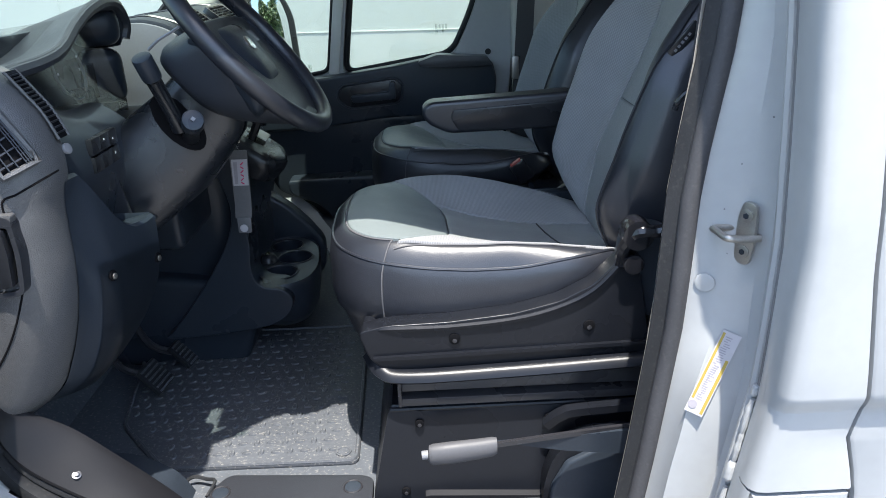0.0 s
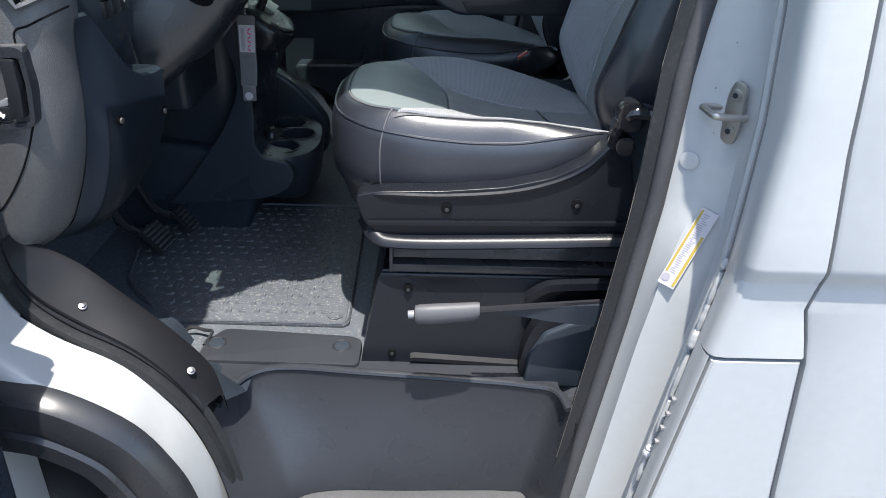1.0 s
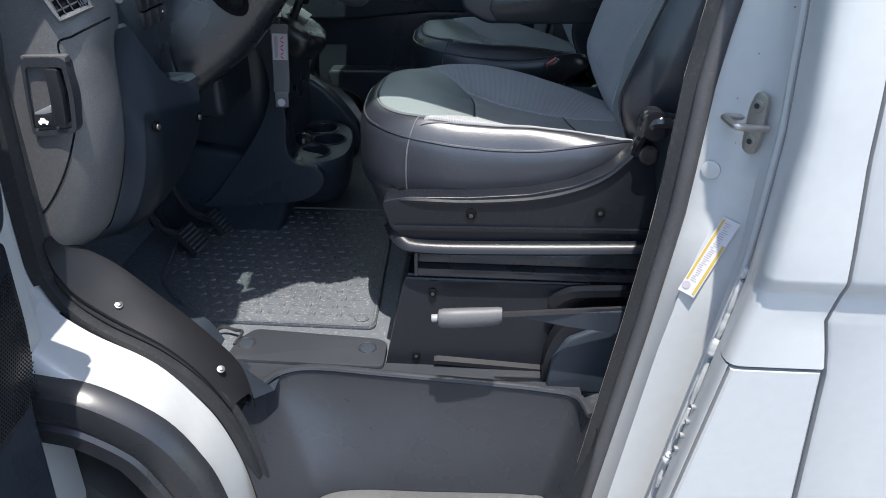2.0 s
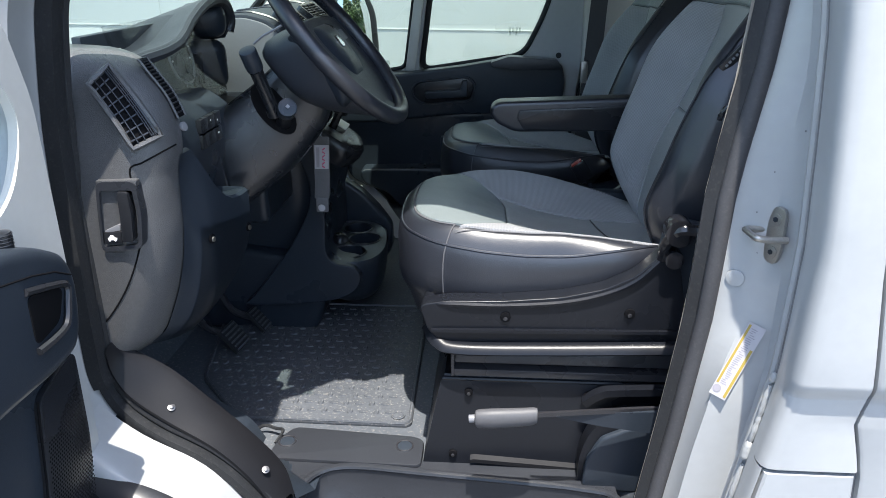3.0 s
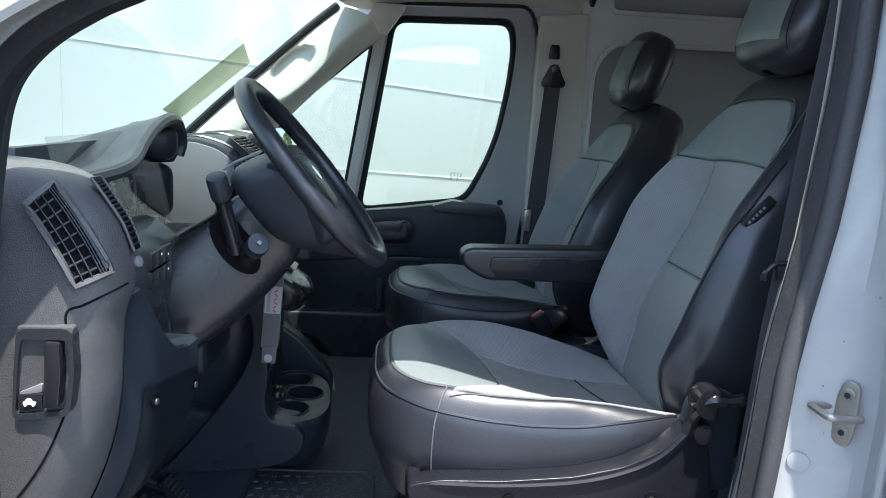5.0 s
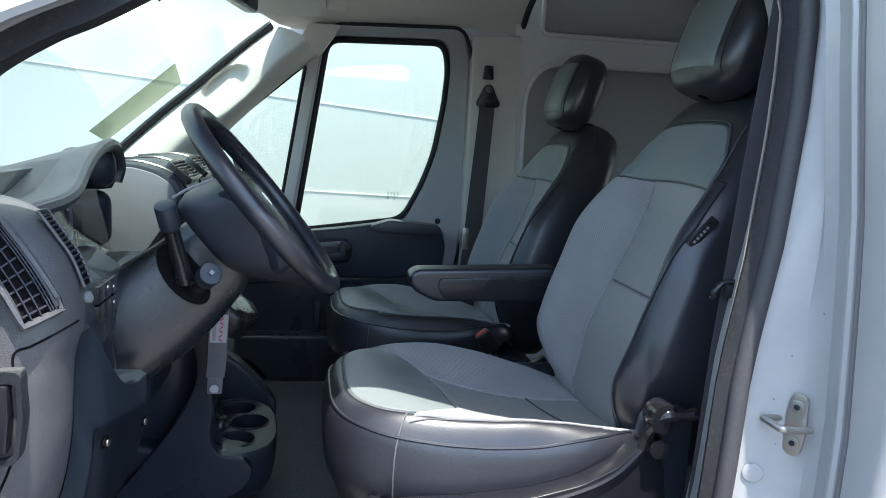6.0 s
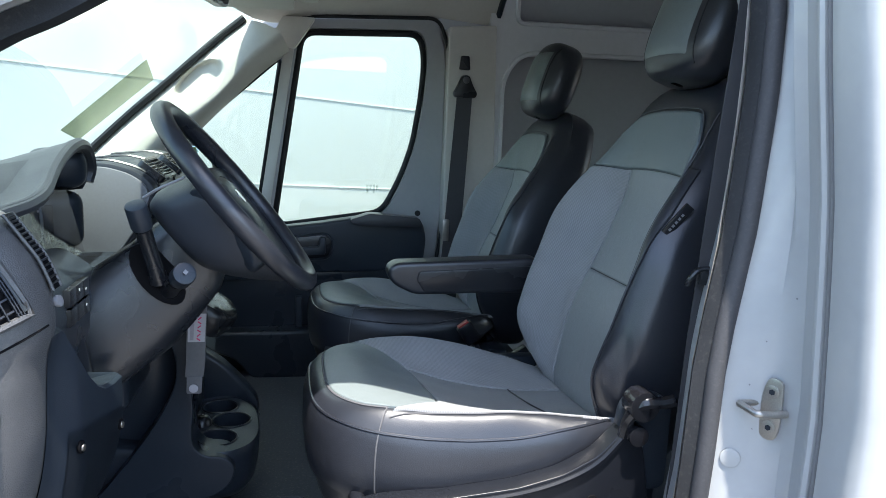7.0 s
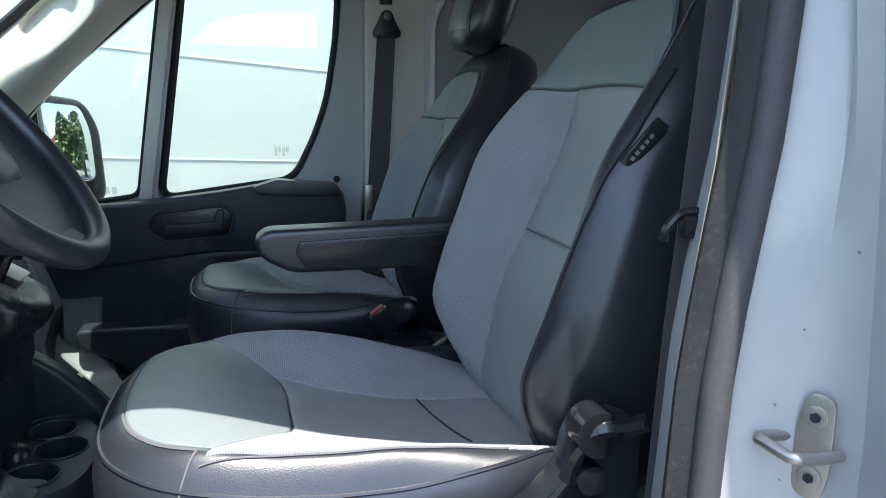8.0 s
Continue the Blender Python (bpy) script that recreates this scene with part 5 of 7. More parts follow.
part("lever_fairing", sweep(smooth_path([(0.215, 1.035, 0.70), (0.215, 1.03, 0.76), (0.235, 1.03, 0.815), (0.28, 1.03, 0.838), (0.40, 1.03, 0.845)], 6), [(-0.025, -0.02), (0.02, -0.02), (0.02, 0.012), (0.0, 0.02), (-0.025, 0.012)], up=(0, 1, 0)), SEAT_BLACK, ped, "rounded lever fairing")
part("fairing_cheek", prism(rounded([(0.20, 0.69), (0.205, 0.76), (0.23, 0.81), (0.28, 0.835), (0.45, 0.84), (0.45, 0.69)], 0.01), 1.0, 1.05, "y", 0.012, 3), PLASTIC_DARK, ped)
part("upper_fairing", sweep(smooth_path([(0.20, 1.045, 0.862), (0.225, 1.04, 0.884), (0.26, 1.04, 0.892), (0.42, 1.04, 0.9)], 6), [(-0.008, -0.012), (0.006, -0.012), (0.006, 0.008), (-0.006, 0.010)], up=(0, 1, 0)), SEAT_BLACK, ped)
hb = thing("parking_brake", "parking brake lever with a grey grip", "brake lever", (0.1, 0.97, 0.85))
part("lever", sweep([(0.09, 0.955, 0.887), (0.2, 0.965, 0.892), (0.42, 0.985, 0.90)], [(-0.003, -0.004), (0.003, -0.004), (0.003, 0.004), (-0.003, 0.004)]), BLACK_STEEL, hb, "flat black steel lever")
part("lever_web", prism([(0.11, 0.884), (0.40, 0.90), (0.40, 0.84), (0.22, 0.862)], 0.966, 0.972, "y"), PLASTIC_DARK, hb)
part("grip", loft([[(x, 0.95 + r * 0.75 * math.cos(t), 0.880 + (x - 0.0) * 0.1 + dz + r * math.sin(t)) for t in lin(0, 2 * math.pi, 17)[:-1]] for x, r, dz in ((-0.002, 0.010, 0), (0.0, 0.0155, 0), (0.006, 0.018, -0.001), (0.03, 0.019, -0.002), (0.08, 0.0175, -0.002), (0.1, 0.0165, -0.001), (0.107, 0.014, 0), (0.108, 0.008, 0))]), GRIP, hb, "grey rubber grip")
part("button", disc((0.0, 0.95, 0.880), (-1, 0, -0.1), 0.007, 0.012), PLASTIC_GREY, hb)
# passenger seat base and buckles
pb = thing("passenger_pedestal", "black box base under the passenger seat", "seat base", (0.2, 2.24, 0.69))
part("box", box(-0.08, 0.5, 1.97, 2.50, 0.69, 0.92, 0.015, 2), PLASTIC_DARK, pb)
part("skirt", box(-0.11, 0.40, 1.965, 2.51, 0.92, 1.0, 0.012, 2), PLASTIC_DARK, pb)
for nm, x, y, z in (("belt_buckle", 0.276, 1.93, 1.06), ("belt_buckle", 0.36, 1.70, 1.06)):
    bk = thing(nm, "black seat belt buckle with a red button" if y > 1.8 else "grey belt stalk beside the driver seat", "belt buckle", (x, y, 0.92), group="belt buckles")
    part("stalk", sweep([(x + 0.08, y, z - 0.15), (x + 0.02, y, z - 0.03)], [(-0.012, -0.006), (0.012, -0.006), (0.012, 0.006), (-0.012, 0.006)]), PLASTIC_DARK if y > 1.8 else PLASTIC_GREY, bk)
    part("case", moved(box(-0.022, 0.022, -0.012, 0.012, -0.03, 0.03, 0.006), Matrix.Translation((x, y, z)) @ Euler((0, radians(-35), 0)).to_matrix().to_4x4()), PLASTIC_SMOOTH, bk)
    if y > 1.8:
        part("button", moved(box(-0.016, 0.016, -0.010, 0.010, 0.024, 0.034, 0.002), Matrix.Translation((x, y, z)) @ Euler((0, radians(-35), 0)).to_matrix().to_4x4()), RED_BUTTON, bk, "red release button")


# ---------------------------------------------------------------- dashboard
dash = thing("dashboard", "charcoal moulded dashboard with vents and column cover", "dashboard", (-0.6, 1.5, 1.0))
EDGE = [(0.985, -0.62), (0.998, -0.585), (1.027, -0.550), (1.063, -0.531), (1.11, -0.512), (1.162, -0.497), (1.22, -0.488), (1.275, -0.485), (1.32, -0.482), (1.36, -0.474), (1.42, -0.484), (1.465, -0.508), (1.492, -0.54), (1.506, -0.59), (1.510, -0.66)]


def end_dy(z):
    return lerp([(1.0, 0.0), (1.30, 0.0), (1.37, 0.010), (1.47, 0.034), (1.51, 0.050)], z)


def end_point(z, t):
    """The end of the dash at height z: flat beside the pillar, then round the corner to its edge, then inwards."""
    e = curve(EDGE, z)
    if t <= 0.4:
        x, y = -0.80 + (max(e - 0.07, -0.79) + 0.80) * t / 0.4, 0.89
    elif t <= 1:
        a = (t - 0.4) / 0.6 * math.pi / 2
        x, y = e - 0.07 + 0.07 * math.sin(a), 0.89 + 0.075 * (1 - math.cos(a))
    else:
        x, y = (e - 0.001, 0.972) if t < 1.5 else (e - 0.12, 0.985)
    return Vector((x, y + end_dy(z), z))


bm = grid(end_point, lin(0.985, 1.30, 26) + lin(1.31, 1.49, 24) + [1.497, 1.502, 1.506, 1.508, 1.510], lin(0, 0.4, 6) + lin(0.43, 1.0, 18) + [1.2, 2.0])
part("end_panel", bm, DASH_GREY, dash, "charcoal grained end panel", 60)
part("end_cap", loft([[(x, y, z) for x, z in ((-0.80, 1.0), (-0.72, 1.0), (-0.70, 1.462), (-0.80, 1.45))] for y in (0.945, 1.05)]), PLASTIC_DARK, dash)


def end_surface(x, z):
    """y of the rounded end at (x, z)."""
    q = min(1.0, max(0.0, (x - curve(EDGE, z) + 0.07) / 0.07))
    return 0.89 + 0.075 * (1 - math.sqrt(1 - q * q)) + end_dy(z)


def on_end(pts, r, lift=0.001, n=8):
    return tube([Vector((p.x, end_surface(p.x, p.z) - lift, p.z)) for p in smooth_path([(x, 0, z) for x, z in pts], n)], r, 6, up=(0, 1, 0))


part("joint", on_end([(-0.476, 1.364), (-0.49, 1.357), (-0.51, 1.347), (-0.527, 1.338), (-0.524, 1.30), (-0.522, 1.25), (-0.535, 1.20), (-0.56, 1.145), (-0.595, 1.095), (-0.64, 1.05)], 0.0015, 0.0), VOID, dash, "dark panel joint")
# bonnet release
HR = rounded([(-0.577, 1.322), (-0.515, 1.324), (-0.513, 1.27), (-0.52, 1.215), (-0.586, 1.208), (-0.582, 1.27)], 0.012)
HI = rounded([(-0.573, 1.309), (-0.520, 1.310), (-0.519, 1.27), (-0.525, 1.222), (-0.582, 1.216), (-0.578, 1.27)], 0.007)
part("release_bezel", frame_ring(HR, HI, 0.884, 0.91), PLASTIC, dash, "charcoal bonnet release bezel", 50)
part("release_recess", prism(HI, 0.902, 0.909), VOID, dash)
part("release_lever", prism(rounded([(-0.545, 1.308), (-0.528, 1.308), (-0.527, 1.27), (-0.531, 1.228), (-0.549, 1.226), (-0.546, 1.27)], 0.004), 0.880, 0.905, "y", 0.003), PLASTIC_SMOOTH, dash, "black bonnet release lever")
part("release_label", prism(rounded([(-0.578, 1.241), (-0.550, 1.243), (-0.551, 1.224), (-0.579, 1.221)], 0.002), 0.884, 0.905, "y", 0.002), PLASTIC_SMOOTH, dash)
part("release_scoop", prism(rounded([(-0.577, 1.243), (-0.551, 1.255), (-0.551, 1.244), (-0.577, 1.240)], 0.003), 0.886, 0.905, "y", 0.003), PLASTIC_GREY, dash)
# The bezel's lit top edge is painted in as a lighter grey strip.
part("bezel_top", prism(rounded([(-0.579, 1.324), (-0.513, 1.326), (-0.516, 1.311), (-0.575, 1.311)], 0.005), 0.8858, 0.90, "y", 0.003, 2), DASH_GREY, dash, "upper rim in lighter grey standing in for its highlight")
part("car_symbol", join(prism([(-0.572, 1.229), (-0.558, 1.2295), (-0.5575, 1.2325), (-0.561, 1.233), (-0.5635, 1.2365), (-0.568, 1.2365), (-0.570, 1.233), (-0.572, 1.2325)], 0.8825, 0.885), disc((-0.5695, 0.8835, 1.2285), (0, -1, 0), 0.0016, 0.0012, 10, 0), disc((-0.5605, 0.8835, 1.2288), (0, -1, 0), 0.0016, 0.0012, 10, 0)), WHITE_MARK, dash, "small white bonnet symbol")
# side vent
VA, VB, VC, VD = Vector((-0.579, 0.914, 1.461)), Vector((-0.560, 0.948, 1.486)), Vector((-0.490, 0.936, 1.382)), Vector((-0.519, 0.898, 1.369))


def vent_pt(u, v, d=0.0):
    p = VA.lerp(VB, u).lerp(VD.lerp(VC, u), v)
    bow = Vector((0.55, -0.65, 0.25)).normalized()
    return p + bow * (0.010 * 4 * v * (1 - v) + d + 0.004)


vf = part("vent_frame", tube([vent_pt(u, v, 0.004) for u, v in [(t, 0) for t in lin(0, 1, 5)] + [(1, t) for t in lin(0.1, 1, 8)] + [(t, 1) for t in lin(0.8, 0, 5)] + [(0, t) for t in lin(0.9, 0.1, 8)]], 0.0045, 6, True), DASH_GREY, dash, "vent frame")
# No opening is cut here: a black sheet paints the shade behind the slats.
part("vent_well", grid(lambda u, v: vent_pt(u, v, 0.001), lin(0.0, 1.0, 6), lin(0.0, 1.0, 8)), VOID, dash, "black sheet standing in for the shaded depth of the vent")
for v in lin(0.12, 0.9, 7):
    part("slat", sweep([vent_pt(u, v, 0.004) for u in lin(0.0, 0.72, 4)], [(-0.0011, -0.0011), (0.0011, -0.0011), (0.0011, 0.0011), (-0.0011, 0.0011)], up=(0.55, -0.55, 0.35)), PLASTIC, vf)
for u in (0.24, 0.48):
    part("slat", sweep([vent_pt(u, v, 0.005) for v in lin(0.0, 1.0, 9)], [(-0.0008, -0.002), (0.0008, -0.002), (0.0008, 0.002), (-0.0008, 0.002)], up=(0.55, -0.55, 0.35)), PLASTIC, vf)
for u in (0.72, 0.79, 0.86):
    part("slat", sweep([vent_pt(u, v, 0.005) for v in lin(0.0, 1.0, 9)], [(-0.0007, -0.002), (0.0007, -0.002), (0.0007, 0.002), (-0.0007, 0.002)], up=(0.55, -0.55, 0.35)), PLASTIC, vf)
for v in lin(0.08, 0.94, 12):
    part("slat", sweep([vent_pt(u, v, 0.0045) for u in (0.72, 0.86)], [(-0.0008, -0.0008), (0.0008, -0.0008), (0.0008, 0.0008), (-0.0008, 0.0008)], up=(0.55, -0.55, 0.35)), PLASTIC, vf)
part("vent_wheel", tube([vent_pt(0.93, v, 0.003) for v in lin(0.1, 0.95, 8)], 0.003, 6), PLASTIC_SMOOTH, dash)

# inner dash: recessed band above the knee panel
DK = Matrix.Translation((-0.016, -0.008, -0.018))
KK = Matrix.Translation((-0.027, 0.001, -0.030))
ZT = [(1.0, 1.503), (1.05, 1.478), (1.09, 1.456), (1.13, 1.436), (1.18, 1.42), (1.23, 1.413), (1.32, 1.412)]
part("switch_panel", moved(loft([[(-0.70, y, 1.2), (-0.52, y, 1.20), (-0.487, y, 1.30), (-0.484, y, 1.35), (-0.490, y, 1.39 - (1.5 - zt) * 0.1), (-0.512, y, zt - 0.035 + (1.5 - zt) * 0.25), (-0.532, y, zt), (-0.545, y, zt + 0.004), (-0.70, y, zt - 0.01)] for y, zt in ((y, lerp(ZT, y)) for y in lin(1.0, 1.30, 16))]), DK), PLASTIC_DARK, dash, "black switch panel", 50)
# slim inner grille, dimmer and two rows of switches
SG = smooth_path([(-0.529, 0, 1.490), (-0.524, 0, 1.484), (-0.508, 0, 1.461), (-0.491, 0, 1.435), (-0.4775, 0, 1.400)], 5)
part("inner_grille", grid(lambda u, v: Vector((SG[v].x + 0.0035, 0.974 + 0.026 * u, SG[v].z + 0.002)), lin(0, 1, 3), range(len(SG))), VOID, dash, "slim black grille")
for k, p in enumerate(SG[1:-1]):
    part("grille_slat", sweep([(p.x + 0.0045, 0.976, p.z + 0.0025), (p.x + 0.0045, 0.998, p.z + 0.0025)], [(-0.0012, -0.0010), (0.0012, -0.0010), (0.0012, 0.0010), (-0.0012, 0.0010)]), PLASTIC, dash)
for y in (0.973, 1.001):
    part("grille_edge", tube([(p.x + 0.004, y, p.z + 0.002) for p in SG], 0.0022, 6), DASH_GREY, dash)
part("dimmer_wheel", disc((-0.476, 0.988, 1.385), (1, -0.2, 0.3), 0.0075, 0.006, 20, 0.002), PLASTIC_GREY, dash, "grey dimmer wheel")
for r in range(2):
    for c in range(3):
        part("switch", moved(box(-0.489, -0.479, 1.118 + c * 0.033, 1.149 + c * 0.033, 1.335 + r * 0.028, 1.360 + r * 0.028, 0.002), DK), PLASTIC_SMOOTH, dash)
for c, z in ((1, 1.378), (2, 1.372), (2, 1.348)):
    part("switch_mark", moved(box(-0.480, -0.4785, 1.128 + c * 0.033, 1.132 + c * 0.033, z, z + 0.003, 0), DK), WHITE_MARK, dash)


# knee panel: sweeps down from the end panel to a small ledge, with a screwed flap
def knee_x(y, z):
    k = curve([(0.96, -0.62), (1.0, -0.545), (1.05, -0.487), (1.10, -0.458), (1.16, -0.444), (1.24, -0.439), (1.38, -0.452)], z) + 0.12 * (y - 0.995)
    w = sstep(0.955, 1.03, y)
    return (curve(EDGE, z - 0.03) + 0.0275) * (1 - w) + k * w


def knee_right(z):
    return lerp([(0.97, 0.99), (1.05, 1.05), (1.10, 1.115), (1.15, 1.155), (1.19, 1.168), (1.26, 1.172), (1.4, 1.172)], z)


def knee_top(y):
    return lerp([(0.97, 1.375), (1.01, 1.372), (1.035, 1.335), (1.06, 1.295), (1.085, 1.27), (1.11, 1.257), (1.14, 1.253), (1.17, 1.254)], y)


def knee(u, v):
    y = 0.964 + 0.208 * min(u, 1.0)
    z = 1.017 + (knee_top(y) - 1.017) * min(v, 1.0)
    y = min(y, knee_right(z))
    p = Vector((knee_x(y, z), y, z))
    if u > 1:
        p += Vector((-0.006, 0.006, 0)) if u < 1.5 else Vector((-0.13, 0.010, 0))
    if v > 1:
        p += Vector((-0.006, 0.002, 0.004)) if v < 1.5 else Vector((-0.11, 0.004, -0.022))
    return p


# Panel and flap are darker than the end panel to paint in their shade.
part("knee_panel", moved(grid(knee, lin(0, 1, 30) + [1.2, 2.0], lin(0, 1, 40) + [1.2, 2.0]), KK), PLASTIC_DARK, dash, "knee panel, darkened for the shade past the dash corner", 40)


def flap_pt(u, v):
    y = 0.998 + 0.165 * u
    zt = 1.238 - 0.17 * (y - 1.0)
    zl = 1.02 + 0.05 * u
    z = zl + (zt - zl) * v
    y = min(y, knee_right(z) - 0.007)
    return Vector((knee_x(y, z) + 0.004, y, z))


bm = grid(flap_pt, lin(0, 1, 16), lin(0, 1, 20))
bmesh.ops.solidify(bm, geom=bm.faces[:], thickness=0.005)
part("knee_flap", moved(bm, KK), PLASTIC_DARK, dash, "screwed access flap", 40)
for x, y, z in ((-0.438, 1.014, 1.214), (-0.421, 1.150, 1.187)):
    sc = part("screw_recess", moved(disc((x + 0.002, y, z), (1, -0.15, 0.05), 0.0085, 0.003, 20, 0.0005), KK), VOID, dash)
    part("screw", moved(disc((x + 0.0045, y, z - 0.001), (1, -0.15, 0.05), 0.005, 0.003, 16, 0.001), KK), STEEL, sc, "steel screw")
part("tray_back", moved(box(-0.62, -0.60, 1.02, 1.45, 1.15, 1.33, 0.004), KK), PLASTIC_DARK, dash)
part("tray_wall", moved(prism([(-0.61, 1.19), (-0.462, 1.225), (-0.478, 1.318), (-0.61, 1.33)], 1.196, 1.204, "y", 0.003), KK), PLASTIC, dash)
part("tray_floor", moved(prism([(-0.61, 1.205), (-0.44, 1.228), (-0.44, 1.234), (-0.61, 1.212)], 1.03, 1.30, "y", 0.002), KK), PLASTIC, dash, "open tray floor")
# main upper body towards the far side
part("upper_body", loft([[(-1.08, y, 1.05), (-0.70, y, 1.05), (-0.66 - s, y, 1.15), (-0.60 - s, y, 1.33), (-0.60 - s, y, 1.40), (-0.64 - s, y, 1.455), (-0.75 - s, y, 1.47), (-1.08, y, 1.40)] for y, s in ((1.28, 0.02), (1.55, 0.02), (1.9, 0.0), (2.2, 0.0), (2.5, 0.02), (2.70, 0.05))]), PLASTIC_DARK, dash, "charcoal dash top", 50)
part("dash_top", loft([[(-1.12, y, 1.36), (-0.86, y, 1.43), (-0.68, y, 1.45), (-0.70, y, 1.38), (-1.1, y, 1.3)] for y in (0.92, 1.2, 1.55)]), PLASTIC, dash, "charcoal dash top", 50)
# centre pod with its vents
POD = [(-0.75, 1.30), (-0.53, 1.33), (-0.478, 1.41), (-0.462, 1.455), (-0.472, 1.483), (-0.505, 1.506), (-0.56, 1.520), (-0.66, 1.508), (-0.9, 1.44)]
POD_C = Vector((-0.62, 1.40))


def pod_ring(y, k):
    return [(POD_C.x + (x - POD_C.x) * k, y, POD_C.y + (z - POD_C.y) * k) for x, z in rounded(POD, 0.02, 3)]


part("centre_pod", loft([pod_ring(y, k) for y, k in ((1.592, 0.93), (1.594, 0.97), (1.602, 0.995), (1.612, 1.0), (2.17, 1.0), (2.18, 0.99), (2.19, 0.93))]), HOOD, dash, "charcoal centre pod", 35)
part("pod_cheek", prism([(x, z) for x, _, z in pod_ring(0, 0.915)], 1.584, 1.60, "y", 0.004, 2), PLASTIC_GREY, dash, "grey satin cheek of the pod", 35)
for y in (1.70, 1.93):
    vm = Matrix.Translation((-0.483, y, 1.497)) @ Euler((0, radians(-52), 0)).to_matrix().to_4x4()
    cv = part("centre_vent", moved(box(-0.006, 0.006, -0.07, 0.07, -0.026, 0.026, 0.005), vm), GLOSS, dash, "black centre vent")
    part("vent_rim", moved(frame_ring(rounded([(-0.074, -0.030), (0.074, -0.030), (0.074, 0.030), (-0.074, 0.030)], 0.012), rounded([(-0.068, -0.024), (0.068, -0.024), (0.068, 0.024), (-0.068, 0.024)], 0.009), -0.010, 0.004), vm @ Euler((0, 0, radians(90))).to_matrix().to_4x4()), COLUMN, cv, "satin vent rim")
    for k in range(6):
        part("vent_slat", moved(box(0.004, 0.010, -0.064, 0.064, -0.021 + k * 0.0083, -0.0185 + k * 0.0083, 0.001), vm), PLASTIC, cv)
for y in (1.625, 1.815, 2.05):
    part("pod_trim", tube([(x, y, z) for x, _, z in [p for p in pod_ring(0, 1.004) if p[2] > 1.40 and p[0] > -0.66]], 0.004, 7, up=(0, 1, 0)), COLUMN, dash, "satin trim arc")
# instrument hood: an arched visor over the dials
LIP = smooth_path([(-0.66, 0.955, 1.470), (-0.60, 0.975, 1.478), (-0.565, 1.0, 1.486), (-0.545, 1.05, 1.494), (-0.538, 1.11, 1.498), (-0.54, 1.18, 1.508), (-0.55, 1.26, 1.534), (-0.556, 1.34, 1.556), (-0.56, 1.42, 1.567), (-0.562, 1.478, 1.562), (-0.564, 1.512, 1.543), (-0.565, 1.525, 1.518), (-0.57, 1.52, 1.495)], 4)


def hood(u, v):
    """u along the lip, v from the lip forward to the glass."""
    k = u * (len(LIP) - 1)
    i = min(int(k), len(LIP) - 2)
    p = LIP[i].lerp(LIP[i + 1], k - i)
    return Vector((p.x - 0.38 * v, p.y + (1.30 - p.y) * 0.12 * v, p.z - max(0.0, p.z - 1.44) * v))


def hood_in(u, v):
    p = hood(u, v)
    k = min(1.0, u * 7)
    return p + Vector((-0.008, (1.28 - p.y) * 0.07, -0.020)) * k + Vector((0, 0, -0.002))


hu, hv = lin(0, 1, 33), [0, 0.01, 0.03, 0.08, 0.2, 0.4, 0.7, 1.0]
bm = bmesh.new()
outer = [[bm.verts.new(hood(u, v)) for v in hv] for u in hu]
inner = [[bm.verts.new(hood_in(u, v)) for v in hv] for u in hu]
for i in range(len(hu) - 1):
    for j in range(len(hv) - 1):
        bm.faces.new((outer[i][j], outer[i][j + 1], outer[i + 1][j + 1], outer[i + 1][j]))
        bm.faces.new((inner[i][j], inner[i + 1][j], inner[i + 1][j + 1], inner[i][j + 1]))
    bm.faces.new((outer[i][0], outer[i + 1][0], inner[i + 1][0], inner[i][0]))
part("instrument_hood", bm, HOOD, dash, "arched charcoal instrument hood", 60)
part("hood_lip", tube([hood(u, 0.0) + Vector((-0.004, 0, -0.010)) for u in hu[2:]], 0.011, 8, up=(1, 0, 0)), HOOD, dash)
part("instrument_lens", grid(lambda u, v: Vector((-0.605 + 0.04 * v, 1.03 + 0.42 * u, 1.535 - 0.17 * v)), lin(0, 1, 6), lin(0, 1, 4)), LENS, dash, "clear instrument lens")
LOBE = Matrix.Translation((-0.606, 1.462, 1.512)) @ Euler((0, 0, radians(30))).to_matrix().to_4x4()
part("hood_end", moved(box(-0.046, 0.046, -0.03, 0.05, -0.036, 0.036, 0.034, 6), LOBE), PLASTIC_DARK, dash, "round black dial shroud")
LOBE = Matrix.Translation((-0.625, 1.475, 1.418)) @ Euler((0, 0, radians(30))).to_matrix().to_4x4()
lower_lobe = part("hood_end", moved(box(-0.052, 0.052, -0.03, 0.05, -0.052, 0.052, 0.030, 6), LOBE), PLASTIC_DARK, dash, "round black dial shroud")
part("shroud_window", moved(box(-0.044, -0.004, -0.032, -0.026, -0.036, 0.030, 0.008, 3), LOBE), GLOSS, lower_lobe, "glossy dark window")
part("dial_panel", moved(box(-0.008, 0.008, 1.02, 1.50, 1.36, 1.52, 0.004), Matrix.Translation((-0.645, 0, 0))), PLASTIC_DARK, dash, "black instrument panel")
for y in (1.13, 1.38):
    part("dial", ring((-0.632, y, 1.445), (1, 0, 0.2), 0.055, 0.003), PLASTIC_GREY, dash)
    df = part("dial_face", disc((-0.638, y, 1.445), (1, 0, 0.2), 0.052, 0.004, 28), DIAL, dash)
    for k in range(9):
        a = radians(-40 + k * 32)
        part("dial_mark", disc((-0.632, y + 0.044 * math.cos(a), 1.445 + 0.044 * math.sin(a)), (1, 0, 0.2), 0.002, 0.002, 8, 0), WHITE_MARK, df)
